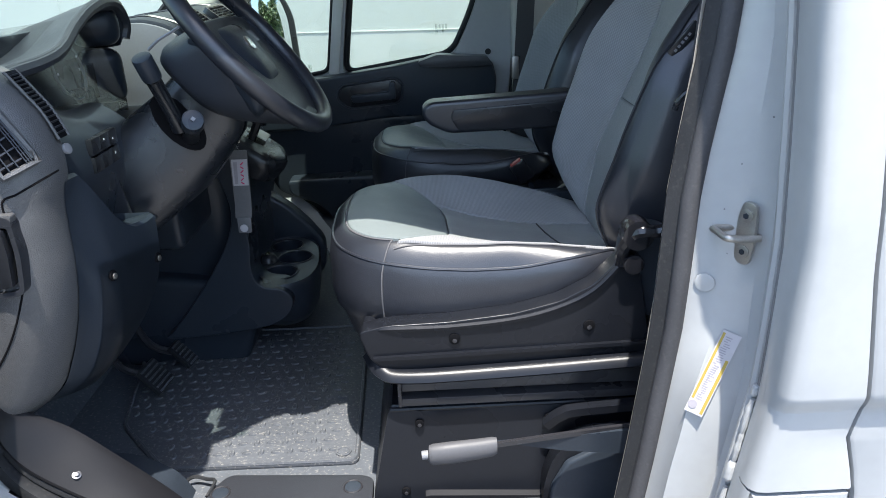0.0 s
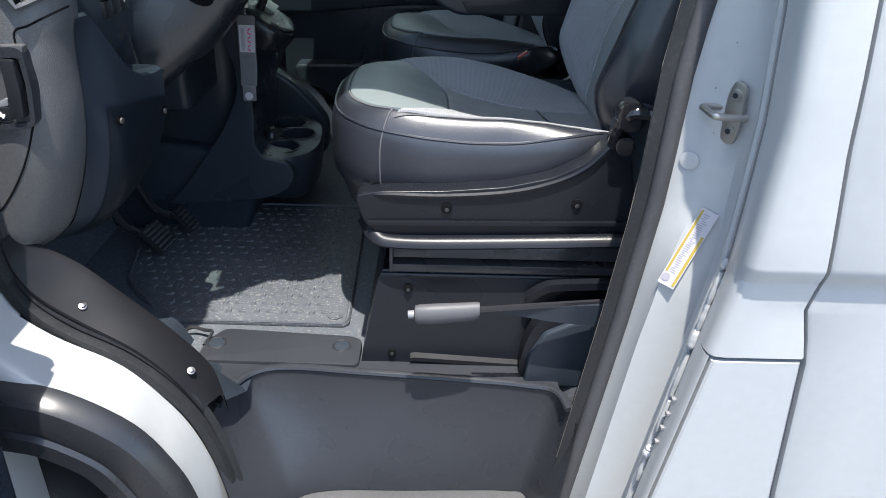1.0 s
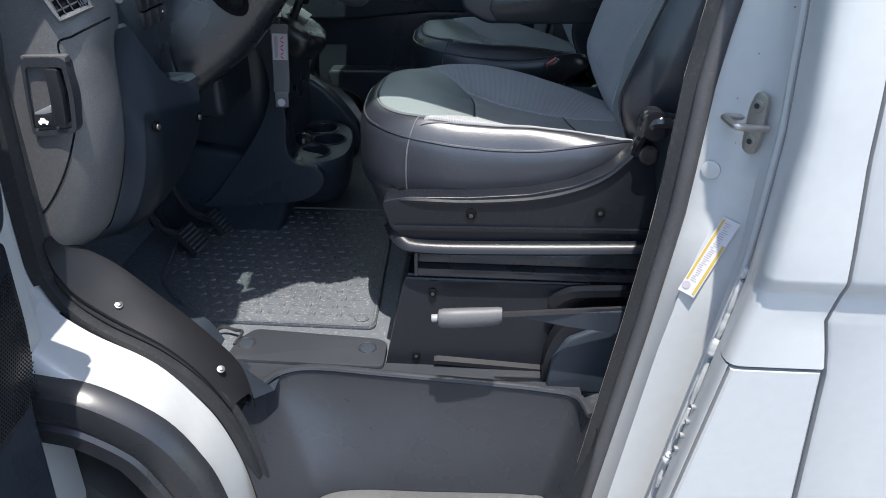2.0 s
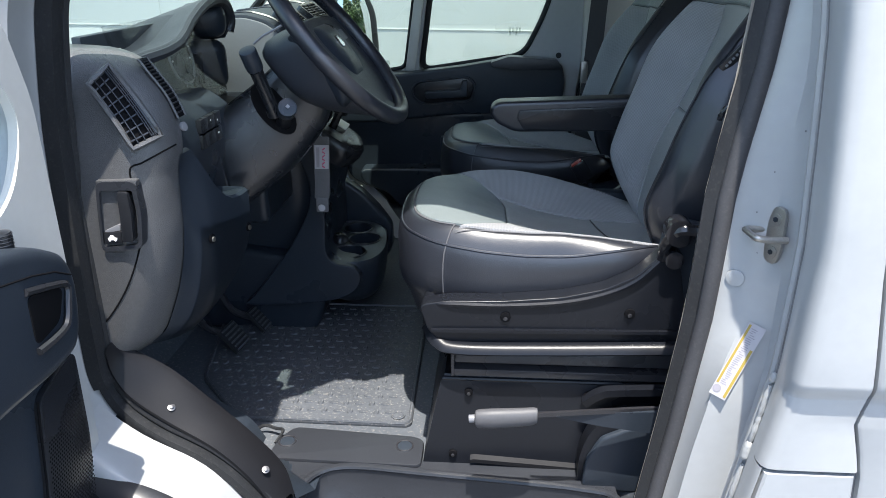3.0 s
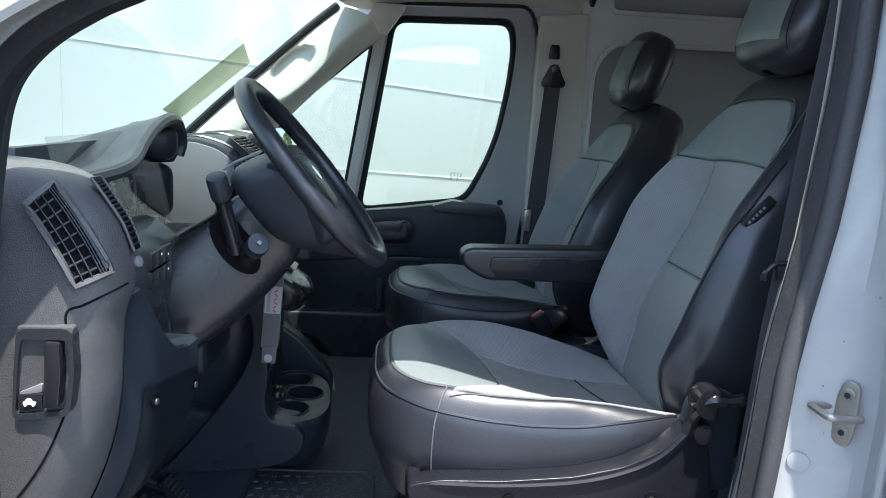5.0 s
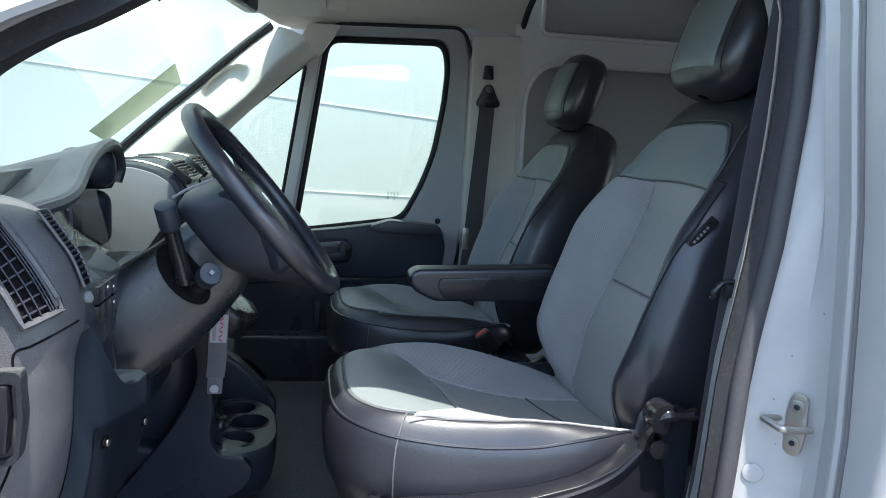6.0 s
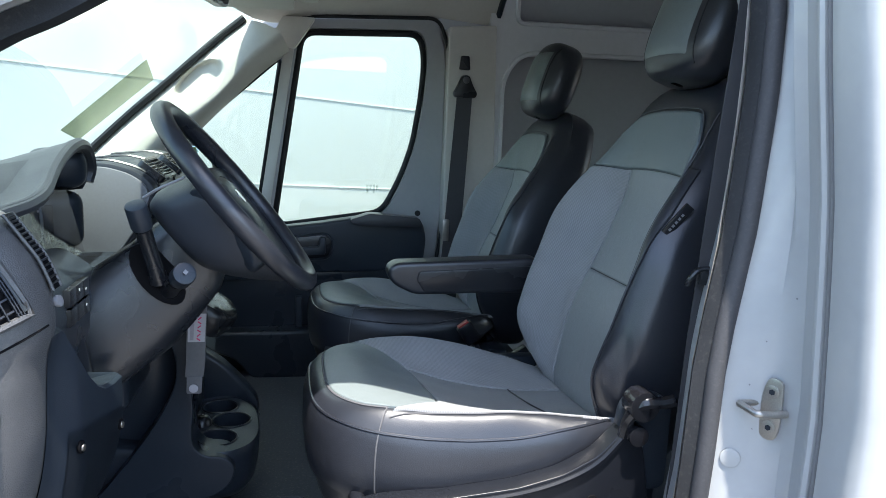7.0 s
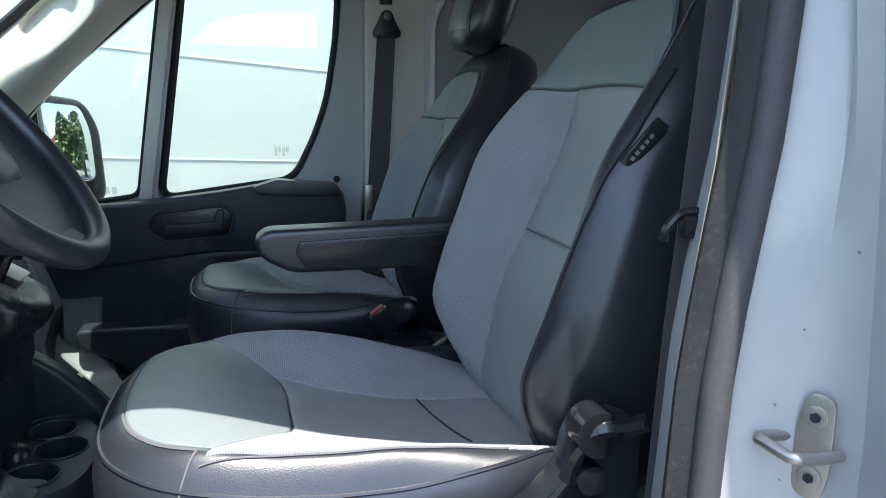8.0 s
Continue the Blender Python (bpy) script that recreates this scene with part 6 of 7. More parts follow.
part("inner_dash", box(-0.78, -0.495, 1.43, 1.66, 1.06, 1.34, 0.02, 3), PLASTIC_DARK, dash, "black dash behind the column")

# steering column and wheel
WC = Vector((-0.287, 1.325, 1.482))
WN = Vector((0.765, 0, 0.645)).normalized()
WU = Vector((-0.645, 0, 0.765))
wheel = thing("steering_wheel", "black leather steering wheel with a padded hub", "steering wheel", WC)
part("rim", ring(WC, WN, 0.182, 0.0165, 64, 12), LEATHER, wheel, "black leather rim")


def wheel_pt(a, b, d=0.0):
    return WC + Vector((0, -a, 0)) + WU * b + WN * d


hub = [[wheel_pt(a * k, b * k, d) for a, b in rounded([(-0.085, 0.055), (0.085, 0.055), (0.095, 0.0), (0.06, -0.085), (-0.06, -0.085), (-0.095, 0.0)], 0.03)] for k, d in ((0.75, -0.05), (1.0, -0.045), (1.03, -0.03), (0.97, -0.012), (0.7, 0.0), (0.3, 0.004))]
part("hub", loft(hub), PLASTIC_DARK, wheel, "padded black hub", 50)
for sg in (1, -1):
    part("spoke", loft([[wheel_pt(sg * a, b, d) for b, d in rounded([(b0, d0), (b1, d0), (b1, d1), (b0, d1)], 0.008)] for a, b0, b1, d0, d1 in ((0.05, -0.085, 0.05, -0.06, -0.012), (0.10, -0.09, 0.05, -0.055, -0.014), (0.14, -0.10, 0.052, -0.042, -0.010), (0.160, -0.088, 0.056, -0.028, -0.004), (0.172, -0.06, 0.05, -0.012, 0.002))]), PLASTIC_DARK, wheel, "wide black spoke", 50)
part("spoke", sweep([wheel_pt(0, -0.07, -0.028), wheel_pt(0, -0.12, -0.02), wheel_pt(0, -0.174, -0.004)], [(-0.03, -0.010), (0.03, -0.010), (0.03, 0.006), (-0.03, 0.006)], up=WN), PLASTIC_DARK, wheel, "wide black spoke")


def back_ring(w, top, low, d):
    """A rounded outline behind the wheel: flat above, bowl-shaped below."""
    out = []
    for k in range(40):
        t = 2 * math.pi * k / 40
        c, q = math.cos(t), math.sin(t)
        e = lambda v, n: math.copysign(abs(v) ** n, v)
        out.append(wheel_pt(w * e(c, 0.6 if q > 0 else 0.9), (top if q > 0 else low) * e(q, 0.45 if q > 0 else 0.9), d))
    return out


part("hub_back", loft([back_ring(w, a, b, d) for w, a, b, d in ((0.168, 0.062, 0.165, -0.006), (0.170, 0.068, 0.166, -0.012), (0.166, 0.074, 0.155, -0.03), (0.155, 0.082, 0.125, -0.06), (0.142, 0.086, 0.095, -0.085), (0.125, 0.082, 0.07, -0.10), (0.08, 0.05, 0.04, -0.105))]), HOOD, wheel, "black steering wheel back cover", 50)
part("cover_edge", tube(smooth_path([wheel_pt(a, b, d) for a, b, d in ((0.138, 0.088, -0.088), (0.152, 0.085, -0.062), (0.163, 0.078, -0.035), (0.171, 0.074, -0.018))], 5), 0.0022, 6), PLASTIC_GREY, wheel, "pale edge of the cover")
part("badge", moved(loft([[Vector((0.022 * math.cos(t) * k, 0.014 * math.sin(t) * k, d)) for t in lin(0, 2 * math.pi, 21)[:-1]] for k, d in ((1, 0), (1, 0.003), (0.8, 0.004))]), Matrix.Translation(wheel_pt(0, 0.0, 0.002)) @ WN.to_track_quat("Z", "Y").to_matrix().to_4x4()), CHROME, wheel, "plain chrome badge shape")
part("switch_pad", moved(box(-0.02, 0.02, -0.012, 0.012, 0, 0.004, 0.002), Matrix.Translation(wheel_pt(-0.10, 0.012, -0.008)) @ WN.to_track_quat("Z", "Y").to_matrix().to_4x4()), PLASTIC_GREY, wheel)

col = thing("steering_column", "black steering column cover with two stalks", "steering column", (-0.42, 1.32, 1.3))


def col_ring(d, w, up_, dn, rx=0.5):
    base = WC + WN * d
    out = []
    for k in range(28):
        t = 2 * math.pi * k / 28
        c, s = math.cos(t), math.sin(t)
        e = lambda v: math.copysign(abs(v) ** rx, v)
        out.append(base + Vector((0, -w * e(c), 0)) + WU * ((up_ if s > 0 else dn) * e(s)))
    return out


part("upper_cover", loft([col_ring(d, w, a, b, 0.6) for d, w, a, b in ((-0.065, 0.05, 0.035, 0.05), (-0.075, 0.058, 0.045, 0.07), (-0.12, 0.062, 0.05, 0.10), (-0.18, 0.068, 0.05, 0.115), (-0.24, 0.088, 0.055, 0.125), (-0.36, 0.112, 0.065, 0.12))]), COLUMN, col, "black column cover", 50)
# Black oval on the cover, painted as the shade of the stalk recess.
part("side_recess", loft([[Vector((-0.411, 1.260, 1.360)) + Vector((0.62, 0, -0.78)) * (0.052 * math.cos(t) * k) + Vector((0.2, -0.35, 0.25)) * 0.0 + Vector((0.62, 0.35, 0.55)).normalized() * (0.026 * math.sin(t) * k) + Vector((0.5, -0.75, 0.3)).normalized() * d for t in lin(0, 2 * math.pi, 25)[:-1]] for k, d in ((0.9, 0.0), (1.1, 0.008), (1.12, 0.011), (1.0, 0.012))]), VOID, col)
for nm, a, b, r in (("stalk", (-0.402, 1.245, 1.355), (-0.419, 1.180, 1.473), 0.0125), ("stalk", (-0.392, 1.262, 1.334), (-0.354, 1.166, 1.381), 0.0135)):
    a, b = Vector(a), Vector(b)
    d = (b - a).normalized()
    sk = part(nm, loft([[p for p in (Vector(q) for q in rr)] for rr in [[c + (d.orthogonal().normalized() * math.cos(t) + d.cross(d.orthogonal().normalized()) * math.sin(t)) * rad for t in lin(0, 2 * math.pi, 17)[:-1]] for c, rad in ((a, r * 1.15), (a.lerp(b, 0.3), r * 0.95), (a.lerp(b, 0.75), r), (a.lerp(b, 0.78), r * 1.2))]]), COLUMN, col, "black control stalk", 50)
    part("cap", disc(a.lerp(b, 0.78), d, r * 1.28, (b - a).length * 0.25 + 0.008, 24, 0.004), PLASTIC_DARK, sk)
    part("cap_face", disc(b + d * 0.008, d, r * 0.9, 0.0025, 24, 0.0008), COLUMN, sk, "satin black cap face")
    part("cap_ring", ring(a.lerp(b, 1.0) + d * 0.009, d, r * 1.0, 0.0011, 24), DASH_GREY, sk)
part("stalk_mark", disc((-0.3495, 1.1545, 1.3870), (0.335, -0.846, 0.414), 0.0042, 0.0025, 4, 0), PLASTIC_GREY, col)
part("ignition_lock", disc((-0.40, 1.47, 1.29), (0.8, 0.1, 0.1), 0.018, 0.03), PLASTIC_SMOOTH, col)

part("far_kick_panel", prism([(-1.0, 0.66), (-0.60, 0.66), (-0.585, 0.80), (-0.55, 0.92), (-0.60, 1.1), (-1.0, 1.1)], 2.60, 2.755, "y", 0.012, 2), PLASTIC_DARK, dash, "black lower dash end")
# centre console and cup holder
con = thing("centre_console", "black centre console with a moulded cup holder", "console", (-0.45, 1.75, 0.8))
part("tower", loft([[(x, y, z) for x, y in rounded([(-0.85, 1.64 + o), (fx - 0.06, 1.64 + o), (fx, 1.68 + o), (fx, 1.98), (fx - 0.05, 2.04), (-0.85, 2.04)], 0.03)] for z, fx, o in ((0.80, -0.46, 0.06), (0.815, -0.43, 0.03), (0.86, -0.42, 0.01), (0.95, -0.42, 0.0), (1.10, -0.42, 0.0), (1.20, -0.42, 0.0), (1.30, -0.50, 0.0), (1.40, -0.57, 0.0))]), PLASTIC_DARK, con, "black console tower", 50)
part("shift_pod", moved(loft([[(x * k, y * k, h) for x, y in rounded([(-0.09, -0.08), (0.07, -0.08), (0.10, 0.0), (0.07, 0.08), (-0.09, 0.08)], 0.03)] for k, h in ((0.9, -0.05), (1.0, -0.02), (1.0, 0.0), (0.9, 0.012), (0.6, 0.014))]), Matrix.Translation((-0.40, 1.72, 1.215)) @ Euler((0, radians(32), 0)).to_matrix().to_4x4()), PLASTIC_SMOOTH, con, "black gear selector pod", 50)
part("shift_trim", moved(box(-0.028, 0.02, -0.03, 0.03, 0.014, 0.018, 0.003), Matrix.Translation((-0.39, 1.75, 1.218)) @ Euler((0, radians(32), 0)).to_matrix().to_4x4()), STEEL, con, "silver selector trim")
part("selector", join(tube([(-0.40, 1.72, 1.22), (-0.375, 1.72, 1.275)], 0.010, 8), disc((-0.378, 1.72, 1.265), (0.4, 0, 0.9), 0.02, 0.03)), PLASTIC_SMOOTH, con, "black gear knob")
CUP = [(p.x, p.y) for p in smooth_path([(x, y, 0) for x, y in [(-0.455, 1.86), (-0.43, 1.90), (-0.38, 1.925), (-0.335, 1.92), (-0.295, 1.87), (-0.277, 1.80), (-0.27, 1.70), (-0.285, 1.63), (-0.325, 1.592), (-0.38, 1.588), (-0.415, 1.62), (-0.43, 1.70), (-0.45, 1.78)]], 3, True)]
CCX, CCY = -0.36, 1.75
part("cup_body", loft([[(CCX + (x - CCX) * k, CCY + (y - CCY) * k, z) for x, y in CUP] for z, k in ((0.762, 0.5), (0.775, 0.74), (0.80, 0.90), (0.84, 0.98), (0.885, 1.01), (0.898, 1.0), (0.902, 0.985), (0.898, 0.965))], cap=False), PLASTIC_DARK, con, "black cup holder body", 50)
WELLS = ((-0.362, 1.672, 0.045), (-0.338, 1.772, 0.045), (-0.372, 1.858, 0.043))
flip = Matrix(((1, 0, 0, 0), (0, 0, 1, 0), (0, 1, 0, 0), (0, 0, 0, 1)))
FLANK = [(-0.50, 1.27), (-0.42, 1.25), (-0.405, 1.10), (-0.398, 1.02), (-0.402, 0.96), (-0.398, 0.928), (-0.378, 0.906), (-0.335, 0.897), (-0.315, 0.87), (-0.33, 0.832), (-0.38, 0.805), (-0.48, 0.79), (-0.62, 0.783), (-0.60, 0.81), (-0.53, 0.898), (-0.46, 1.003), (-0.43, 1.09), (-0.45, 1.18)]
part("console_side", prism([(p.x, p.z) for p in smooth_path([(x, 0, z) for x, z in FLANK], 4, True)], 1.568, 1.66, "y", 0.016, 4), PLASTIC_DARK, con, "black sweeping console flank", 50)
part("cup_top", moved(panel_with_holes([(CCX + (x - CCX) * 0.97, CCY + (y - CCY) * 0.97) for x, y in CUP], [[(x + r * math.cos(t), y + r * math.sin(t)) for t in lin(0, 2 * math.pi, 29)[:-1]] for x, y, r in WELLS], 0.892, 0.898), flip), PLASTIC_DARK, con, "black cup holder top")
for x, y, r in WELLS:
    cw = part("cup_well", loft([[(x + q * math.cos(t), y + q * math.sin(t), z) for t in lin(0, 2 * math.pi, 29)[:-1]] for z, q in ((0.897, r), (0.83, r * 0.92), (0.81, r * 0.8), (0.81, 0.002))], cap=False), PLASTIC_DARK, con)
    part("cup_rim", ring((x, y, 0.899), (0, 0, 1), r, 0.0025, 32), PLASTIC, cw)
part("cup_post", loft([[(-0.405 + r * math.cos(t), 1.755 + r * math.sin(t), z) for t in lin(0, 2 * math.pi, 21)[:-1]] for z, r in ((0.89, 0.026), (0.905, 0.024), (0.916, 0.018), (0.921, 0.009))]), PLASTIC_SMOOTH, con, "rounded post between the cups", 60)
part("console_hump", prism(rounded([(-0.64, 1.045), (-0.425, 1.022), (-0.372, 0.985), (-0.322, 0.932), (-0.284, 0.878), (-0.285, 0.80), (-0.33, 0.75), (-0.64, 0.75)], 0.02), 1.935, 1.99, "y", 0.012, 3), PLASTIC_DARK, con, "black console flank beside the cups")
part("tunnel", prism([(-0.80, 0.69), (-0.45, 0.69), (-0.42, 0.78), (-0.42, 0.90), (-0.80, 0.95)], 1.60, 1.98, "y", 0.02, 3), PLASTIC_DARK, con)

# pale sill trim below the far door
part("far_sill_trim", loft([[(x0, y, z), (x1, y, z), (x1, y, z + 0.008), (x0, y, z + 0.008)] for x0, x1, y, z in ((-0.325, -0.297, 2.30, 0.692), (-0.375, -0.32, 2.46, 0.692), (-0.46, -0.385, 2.62, 0.70), (-0.50, -0.41, 2.66, 0.72), (-0.56, -0.47, 2.68, 0.775))]), PAINT, cab, "pale painted sill of the far door", 50)

# pedals
for nm, x, y, z, w in (("brake_pedal", -0.625, 1.46, 0.745, 0.075), ("throttle_pedal", -0.60, 1.58, 0.735, 0.05)):
    pd = thing(nm, "black ribbed pedal on a steel arm", "pedal", (x, y, 0.70), group="pedals")
    m = Matrix.Translation((x, y, z)) @ Euler((0, radians(48), radians(-8))).to_matrix().to_4x4()
    pp = part("pad", moved(box(-0.035, 0.035, -w / 2, w / 2, -0.006, 0.006, 0.004), m), RUBBER, pd)
    for k in range(6):
        part("rib", moved(box(-0.030 + k * 0.0115, -0.0255 + k * 0.0115, -w / 2 + 0.006, w / 2 - 0.006, 0.005, 0.009, 0.001), m), MAT_RUBBER, pp)
    part("arm", tube(smooth_path([(x - 0.01, y, z), (x - 0.08, y - 0.01, z + 0.05), (x - 0.12, y - 0.03, z + 0.25), (x - 0.1, y - 0.03, z + 0.45)], 5), 0.009, 7), BLACK_STEEL, pd)

# ignition key with its paper tag
tag = thing("key_tag", "grey key tag with a paper sticker hanging on a ring", "key tag", (-0.39, 1.512, 1.25))
part("key", box(-0.40, -0.37, 1.498, 1.503, 1.268, 1.285, 0.002), STEEL, tag, "steel key")
part("split_ring", ring((-0.379, 1.508, 1.262), (1, 0.4, 0.1), 0.011, 0.0012), CHROME, tag)
part("holder", prism(rounded([(-0.399, 1.250), (-0.361, 1.250), (-0.366, 1.13), (-0.369, 1.10), (-0.405, 1.10), (-0.402, 1.13)], 0.003), 1.510, 1.514, "y", 0.001), TAG_PLASTIC, tag, "grey plastic holder")
part("tail", prism(rounded([(-0.401, 1.102), (-0.371, 1.102), (-0.373, 1.066), (-0.402, 1.066)], 0.004), 1.5085, 1.5125, "y", 0.001), TAG_PLASTIC, tag)
part("snap", disc((-0.388, 1.508, 1.078), (0, -1, 0), 0.0088, 0.003), PAPER, tag, "pale snap button")
part("paper", prism([(-0.396, 1.231), (-0.362, 1.231), (-0.366, 1.174), (-0.398, 1.174)], 1.5075, 1.5095, "y"), PAPER, tag, "white paper sticker with handwriting")
part("grey_print", prism([(-0.392, 1.226), (-0.384, 1.226), (-0.387, 1.178), (-0.394, 1.178)], 1.5065, 1.507, "y"), GREY_INK, tag)
for k in range(6):
    part("red_mark", moved(box(-0.004, 0.004, -0.0004, 0.0004, -0.0012, 0.0012, 0), Matrix.Translation((-0.3745 - 0.0006 * k, 1.5068, 1.222 - k * 0.0085)) @ Euler((0, radians(35 if k % 2 else -40), 0)).to_matrix().to_4x4()), RED_INK, tag)

# ---------------------------------------------------------------- striker, label and plug on the rear pillar
sk = thing("door_striker", "steel door striker loop on the white pillar", "door striker", (0.416, 0.849, 1.268))
q = Matrix.Translation((0.4165, 0.8475, 1.272)) @ Euler((0, 0, radians(-56))).to_matrix().to_4x4()
part("plate", moved(prism(rounded([(-0.013, -0.010), (-0.012, -0.040), (0.008, -0.043), (0.013, -0.02), (0.013, 0.010), (0.012, 0.040), (-0.006, 0.043), (-0.013, 0.02)], 0.012), -0.003, 0.003, "y", 0.001), q), STEEL, sk)
part("loop", tube(smooth_path([(0.428, 0.864, 1.274), (0.40, 0.864, 1.275), (0.384, 0.8635, 1.275), (0.379, 0.861, 1.275), (0.3795, 0.857, 1.275), (0.385, 0.838, 1.272), (0.3885, 0.833, 1.272), (0.395, 0.832, 1.271), (0.41, 0.832, 1.270), (0.428, 0.833, 1.270)], 5), 0.0047, 10), STEEL, sk, "worn steel loop")
for z in (0.024, -0.024):
    ss = part("screw", moved(disc((0.0, -0.003, z), (0, -1, 0), 0.0088, 0.002), q), STEEL, sk)
    part("screw_socket", moved(disc((0.0, -0.0058, z), (0, -1, 0), 0.004, 0.0006, 6, 0), q), PLASTIC_DARK, ss)
part("plug", disc((0.377, 0.866, 1.198), (-0.45, -0.9, 0), 0.013, 0.0022, 24, 0.0015), PAINT, van, "white body plug")
crg = random.Random(5)
for x, z in ((0.405, 1.36), (0.392, 1.30), (0.43, 1.42), (0.40, 1.24), (0.425, 1.18)):
    part("paint_chip", disc((x, lerp([(0.35, 0.90), (0.385, 0.868), (0.42, 0.852), (0.445, 0.832)], x) - 0.001, z), (-0.5, -0.85, 0), crg.uniform(0.0007, 0.0013), 0.0008, 7, 0), SEAL_GREY, van)
LB, LT = Vector((0.362, 0.8235, 1.024)), Vector((0.411, 0.8395, 1.136))
lab = thing("warning_label", "white warning label with two yellow bars on the pillar", "label", (0.37, 0.83, 1.1))
ax = (LT - LB).normalized()
cr = Vector((0.9, -0.36, -0.40))
cr = (cr - ax * cr.dot(ax)).normalized()
nn = ax.cross(cr).normalized()
nn = -nn if nn.y > 0 else nn


def lab_quad(s0, s1, c0, c1, d):
    bm = bmesh.new()
    base = LB.lerp(LT, 0.0)
    vs = [base + ax * s + cr * c + nn * d for s, c in ((s0, c0), (s1, c0), (s1, c1), (s0, c1))]
    lo = [v - nn * 0.0005 for v in vs]
    a, b = [bm.verts.new(v) for v in vs], [bm.verts.new(v) for v in lo]
    bm.faces.new(a)
    bm.faces.new(b[::-1])
    for i in range(4):
        bm.faces.new((a[i], b[i], b[(i + 1) % 4], a[(i + 1) % 4]))
    return bm


part("sheet", lab_quad(0, 0.122, -0.0125, 0.0125, 0.004), PAPER, lab)
part("yellow_bar", lab_quad(0.020, 0.119, -0.0112, -0.0078, 0.0045), YELLOW, lab, "yellow bar")
part("yellow_bar", lab_quad(0.003, 0.085, 0.0072, 0.0112, 0.0045), YELLOW, lab, "yellow bar")
lrg = random.Random(8)
for k in range(30):
    s0 = 0.021 + 0.0032 * k
    c0 = -0.0062 + lrg.uniform(0, 0.003)
    part("text_bar", lab_quad(s0, s0 + 0.0013, c0, c0 + lrg.uniform(0.004, 0.0095), 0.0045), GREY_INK, lab)
part("round_mark", disc(LB + ax * 0.012 - cr * 0.006 + nn * 0.0045, nn, 0.006, 0.0005, 18, 0), GREY_INK, lab)

# ---------------------------------------------------------------- open driver door, seen past the front pillar
dd = thing("driver_door", "open white driver door with black inner trim", "car door", (-0.70, 0.70, 0.6))
DH = Matrix.Translation((-0.62, 0.735, 0)) @ Euler((0, 0, radians(-88))).to_matrix().to_4x4()
# door frame of reference: x from the hinge to the latch, y inward
DOOR_HOLE = rounded([(0.10, 1.315), (0.90, 1.34), (0.86, 1.88), (0.6, 1.92), (0.33, 1.80), (0.03, 1.55), (-0.015, 1.46), (0.0, 1.40), (0.035, 1.345)], 0.04)
TRIM_HOLE = rounded([(0.11, 1.33), (0.89, 1.35), (0.85, 1.865), (0.6, 1.905), (0.34, 1.785), (0.045, 1.54), (0.0, 1.455), (0.012, 1.41), (0.045, 1.36)], 0.04)
part("door_shell", moved(panel_with_holes(rounded([(-0.05, 0.45), (0.95, 0.45), (0.98, 1.25), (0.93, 1.9), (0.6, 1.97), (0.28, 1.85), (-0.02, 1.57), (-0.05, 1.47)], 0.03), [DOOR_HOLE], -0.05, 0.03), DH), PAINT, dd, "white painted door shell")
part("window_trim", moved(panel_with_holes(rounded([(-0.036, 1.2), (0.96, 1.2), (0.92, 1.89), (0.6, 1.96), (0.285, 1.84), (-0.008, 1.565), (-0.036, 1.465)], 0.03), [TRIM_HOLE], 0.032, 0.046), DH), TRIM_BEIGE, dd, "beige window frame trim")
part("window_glass", moved(prism([(x + (x - 0.45) * 0.02, z + (z - 1.6) * 0.03) for x, z in DOOR_HOLE], -0.012, -0.008), DH), GLASS, dd).visible_shadow = False
PAD = rounded([(0.037, 1.25), (0.05, 1.287), (0.105, 1.318), (0.17, 1.337), (0.9, 1.36), (0.9, 1.16), (0.22, 1.158), (0.11, 1.152), (0.06, 1.158), (0.042, 1.20)], 0.025)
part("upper_trim", moved(prism(PAD, 0.02, 0.102, "y", 0.022, 5), DH), PLASTIC_DARK, dd, "black padded door trim")
part("pad_crease", moved(tube([(x, 0.1022, z) for x, z in ((0.052, 1.258), (0.085, 1.276), (0.13, 1.290), (0.2, 1.305), (0.5, 1.32))], 0.0013, 5, up=(0, 1, 0)), DH), VOID, dd, "stitched crease")
# The pad is not hollowed: this black slab gives the pocket its shade.
part("handle_recess", moved(prism(rounded([(0.148, 1.272), (0.076, 1.252), (0.096, 1.214), (0.15, 1.208)], 0.012), 0.0995, 0.1035, "y", 0.001), DH), VOID, dd, "black slab standing in for the shaded pull pocket")
part("handle_rim", moved(tube(smooth_path([(0.15, 0.103, 1.278), (0.10, 0.104, 1.264), (0.07, 0.104, 1.252), (0.076, 0.106, 1.232), (0.092, 0.108, 1.208), (0.12, 0.108, 1.203), (0.152, 0.105, 1.202)], 5), 0.005, 7, False, (0, 1, 0)), DH), PLASTIC_SMOOTH, dd, "black pull rim")
part("lower_trim", moved(prism(rounded([(0.03, 1.15), (0.9, 1.16), (0.9, 0.5), (0.07, 0.5), (0.05, 0.88), (0.034, 0.95)], 0.03), 0.015, 0.060, "y", 0.012, 3), DH), PLASTIC_DARK, dd, "black lower door trim")
speaker = part("speaker_mesh", moved(prism(rounded([(0.024, 1.135), (0.12, 1.115), (0.14, 1.0), (0.17, 0.885), (0.105, 0.888), (0.062, 0.905), (0.038, 0.945), (0.029, 1.0)], 0.02), 0.056, 0.069, "y", 0.004, 2), DH), PLASTIC_SMOOTH, dd, "black perforated speaker grille")
# Flat black hexagons on the uncut panel stand in for the dark inside the holes.
holes = bmesh.new()
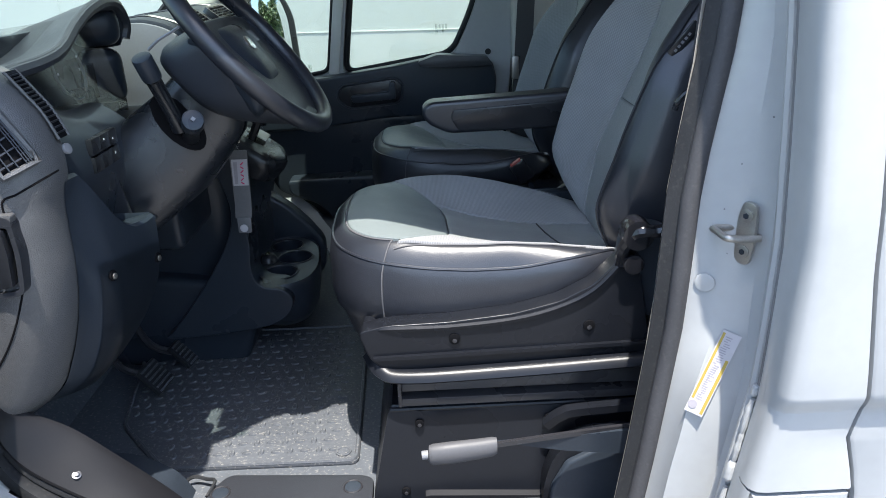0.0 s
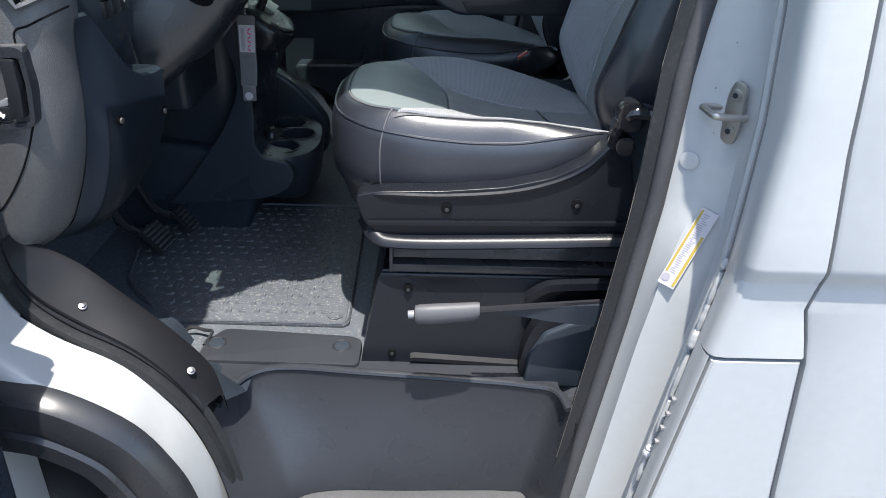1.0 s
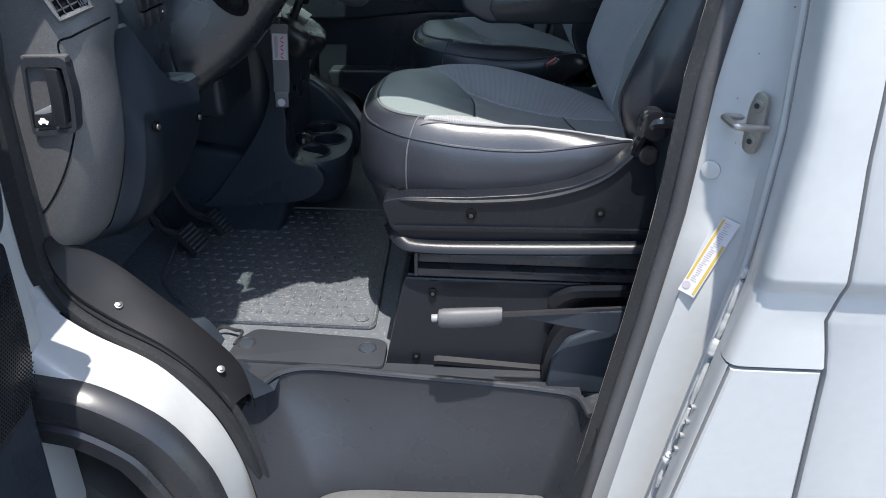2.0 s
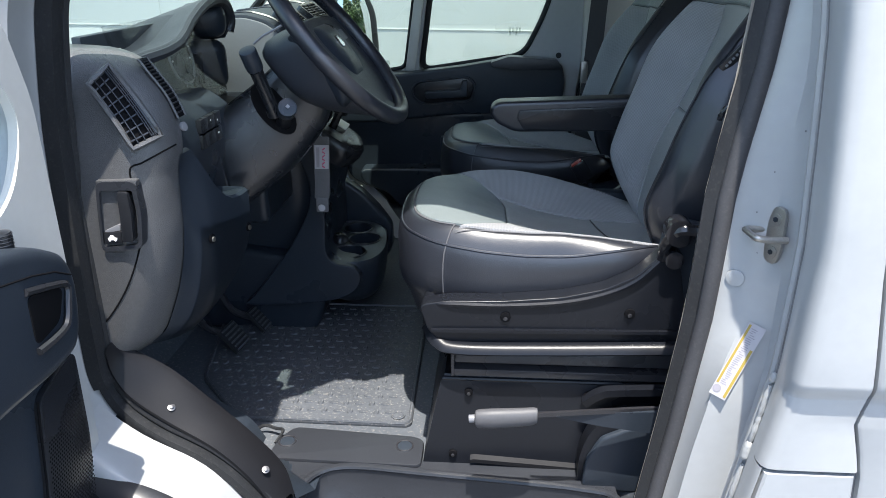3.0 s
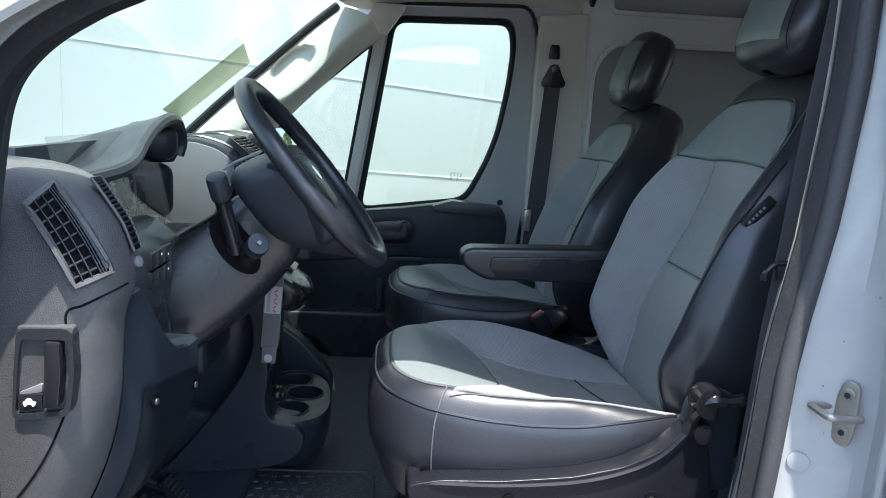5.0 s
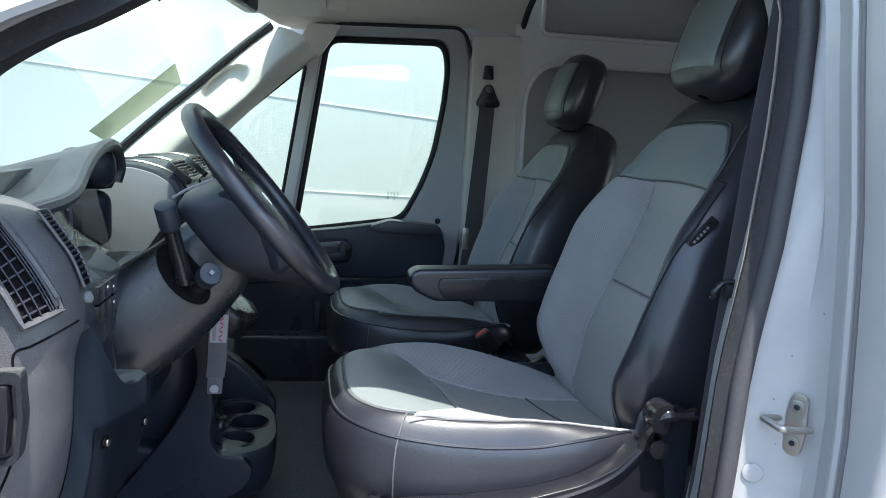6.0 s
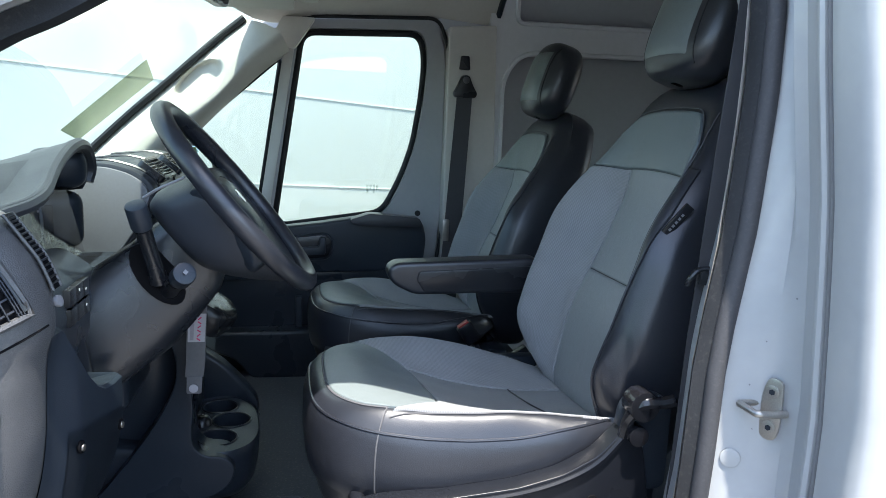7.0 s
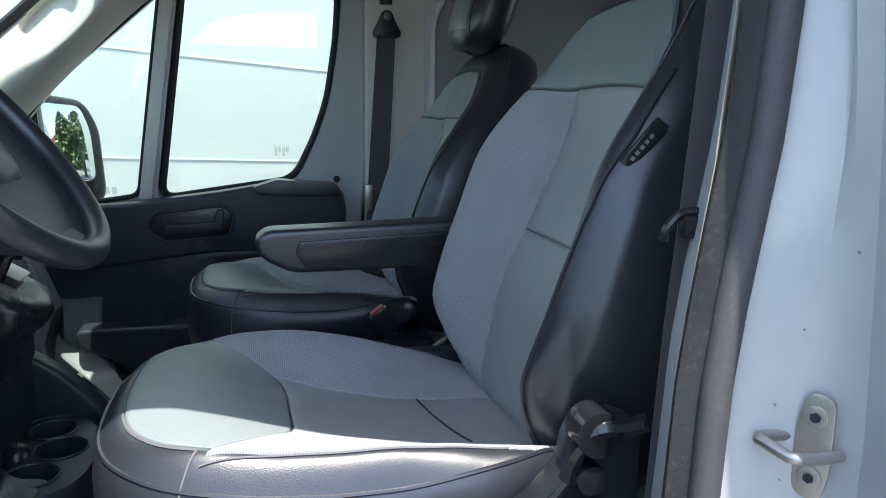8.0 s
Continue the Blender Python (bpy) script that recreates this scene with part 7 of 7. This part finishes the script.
for i in range(30):
    for j in range(44):
        cx, cz = 0.03 + 0.0052 * i + (0.0026 if j % 2 else 0), 0.90 + 0.0048 * j
        lo = 0.036 + 0.10 * max(0, 0.97 - cz) ** 1.1 * 4 * max(0, 0.97 - cz) + 0.012 * max(0, 0.97 - cz) / 0.07
        if lo < cx < 0.118 + (1.115 - cz) * 0.19 - 0.006 and cz < 1.07 + 0.02 * math.sin(cx * 40):
            holes.faces.new([holes.verts.new((cx + 0.0018 * math.cos(k * math.pi / 3), 0.0693, cz + 0.0018 * math.sin(k * math.pi / 3))) for k in range(6)])
part("perforation", moved(holes, DH), VOID, speaker)
part("grille_seam", moved(tube([(0.122, 0.0665, 1.112), (0.142, 0.0665, 1.0), (0.172, 0.0665, 0.885)], 0.0014, 5, up=(0, 1, 0)), DH), VOID, speaker)
knob = part("lock_knob", moved(disc((0.127, 0.075, 1.32), (0, 0, 1), 0.0115, 0.024, 24, 0.003), DH), PLASTIC_SMOOTH, dd, "black ribbed lock knob")
for z in (1.329, 1.333, 1.337, 1.341):
    part("rib", moved(ring((0.127, 0.075, z), (0, 0, 1), 0.0115, 0.0009, 24, 6), DH), PLASTIC_SMOOTH, knob)

# front wheel
fw = thing("front_wheel", "black front tyre in the wheel arch", "wheel", WHEEL)
tyre = []
for k in range(48):
    t = 2 * math.pi * k / 48
    tyre.append([(WHEEL.x + r * math.cos(t), y, WHEEL.z + r * math.sin(t)) for r, y in ((0.22, 0.80), (0.25, 0.775), (0.31, 0.77), (0.355, 0.79), (0.37, 0.82), (0.37, 0.97), (0.355, 1.0), (0.22, 1.0))])
tyre.append(tyre[0])
bm = loft(tyre, cap=False)
bmesh.ops.remove_doubles(bm, verts=bm.verts, dist=1e-5)
part("tyre", bm, TYRE, fw, "black tyre")
for k in range(36):
    t = 2 * math.pi * (k + 0.5) / 36
    m = Matrix.Translation((WHEEL.x + 0.37 * math.cos(t), 0.895, WHEEL.z + 0.37 * math.sin(t))) @ Euler((0, -t + math.pi / 2, 0)).to_matrix().to_4x4()
    part("tread_block", moved(box(-0.024, 0.024, -0.06, -0.015, -0.004, 0.007, 0.002), m), TYRE, fw)
part("rim", disc((WHEEL.x, 0.80, WHEEL.z), (0, -1, 0), 0.22, 0.02, 40, 0.006), STEEL, fw)

# raised treads of the mat
rng = random.Random(4)
pad = bmesh.new()
bmesh.ops.create_cone(pad, cap_ends=True, segments=10, radius1=0.0105, radius2=0.008, depth=0.0028)
pad_me = bpy.data.meshes.new("tread_bump")
pad.to_mesh(pad_me)
pad.free()
pad_me.materials.append(MAT_RUBBER)
pad_me.shade_smooth()
pad_me.set_sharp_from_angle(angle=radians(40))
for i in range(18):
    for j in range(17):
        x, y = -0.66 + 0.029 * i + (0.0145 if j % 2 else 0), 1.215 + 0.0315 * j
        if x > -0.185 or x < -0.50 - (y - 1.19) * 0.8 or x < -0.70:
            continue
        o = new("tread_bump", pad_me)
        o.parent = rm
        o.matrix_basis = Matrix.Translation(Vector((x, y, 0.7044)) - rm.location) @ Euler((0, 0, radians(90 if (i + j) % 2 else 0) + rng.uniform(-0.1, 0.1))).to_matrix().to_4x4() @ Matrix.Diagonal((1.0, 0.62, 1, 1))

# what the far mirror shows: a tree and a tiled house behind the van
def tree(at, h, seed):
    rg = random.Random(seed)
    t = thing("tree", "leafy green tree behind the van", "tree", at, group="trees")
    ax_, ay_ = at[0], at[1]
    part("trunk", loft([[(ax_ + r * math.cos(a), ay_ + r * math.sin(a), z) for a in lin(0, 2 * math.pi, 10)[:-1]] for z, r in ((0, 0.22), (0.5, 0.17), (h * 0.5, 0.12), (h * 0.8, 0.05))]), BARK, t)
    bm = bmesh.new()
    for _ in range(2600):
        a, z = rg.uniform(0, 6.283), rg.uniform(0.22, 1.0)
        r = rg.uniform(0.1, 1) ** 0.5 * 1.5 * math.sin(math.pi * min(0.98, z * 0.86 + 0.1)) * (0.8 + 0.4 * noise.noise(Vector((math.cos(a) * 2, math.sin(a) * 2, z * 5 + seed))))
        c = Vector((ax_ + r * math.cos(a), ay_ + r * math.sin(a), z * h))
        d1 = Vector((rg.gauss(0, 1), rg.gauss(0, 1), rg.gauss(0, 1))).normalized() * 0.16
        d2 = d1.orthogonal().normalized() * 0.07
        bm.faces.new([bm.verts.new(c + k) for k in (d1, d2, -d1, -d2)])
    part("crown", bm, LEAVES, t, "green leaves")


tree((7.5, 4.15, 0), 3.6, 1)
tree((10.5, 4.6, 0), 4.6, 2)
tree((12.0, 6.4, 0), 4.9, 3)
house = thing("house", "tan house with a terracotta tiled roof", "house", (20, 4, 0))
part("wall", box(17, 23, 0, 8, 0, 2.3, 0.02), STUCCO, house)
part("roof", prism([(-0.5, 2.55), (8.5, 2.55), (4, 4.0)], 16.6, 23.4, "x", 0.03), ROOF_TILE, house)
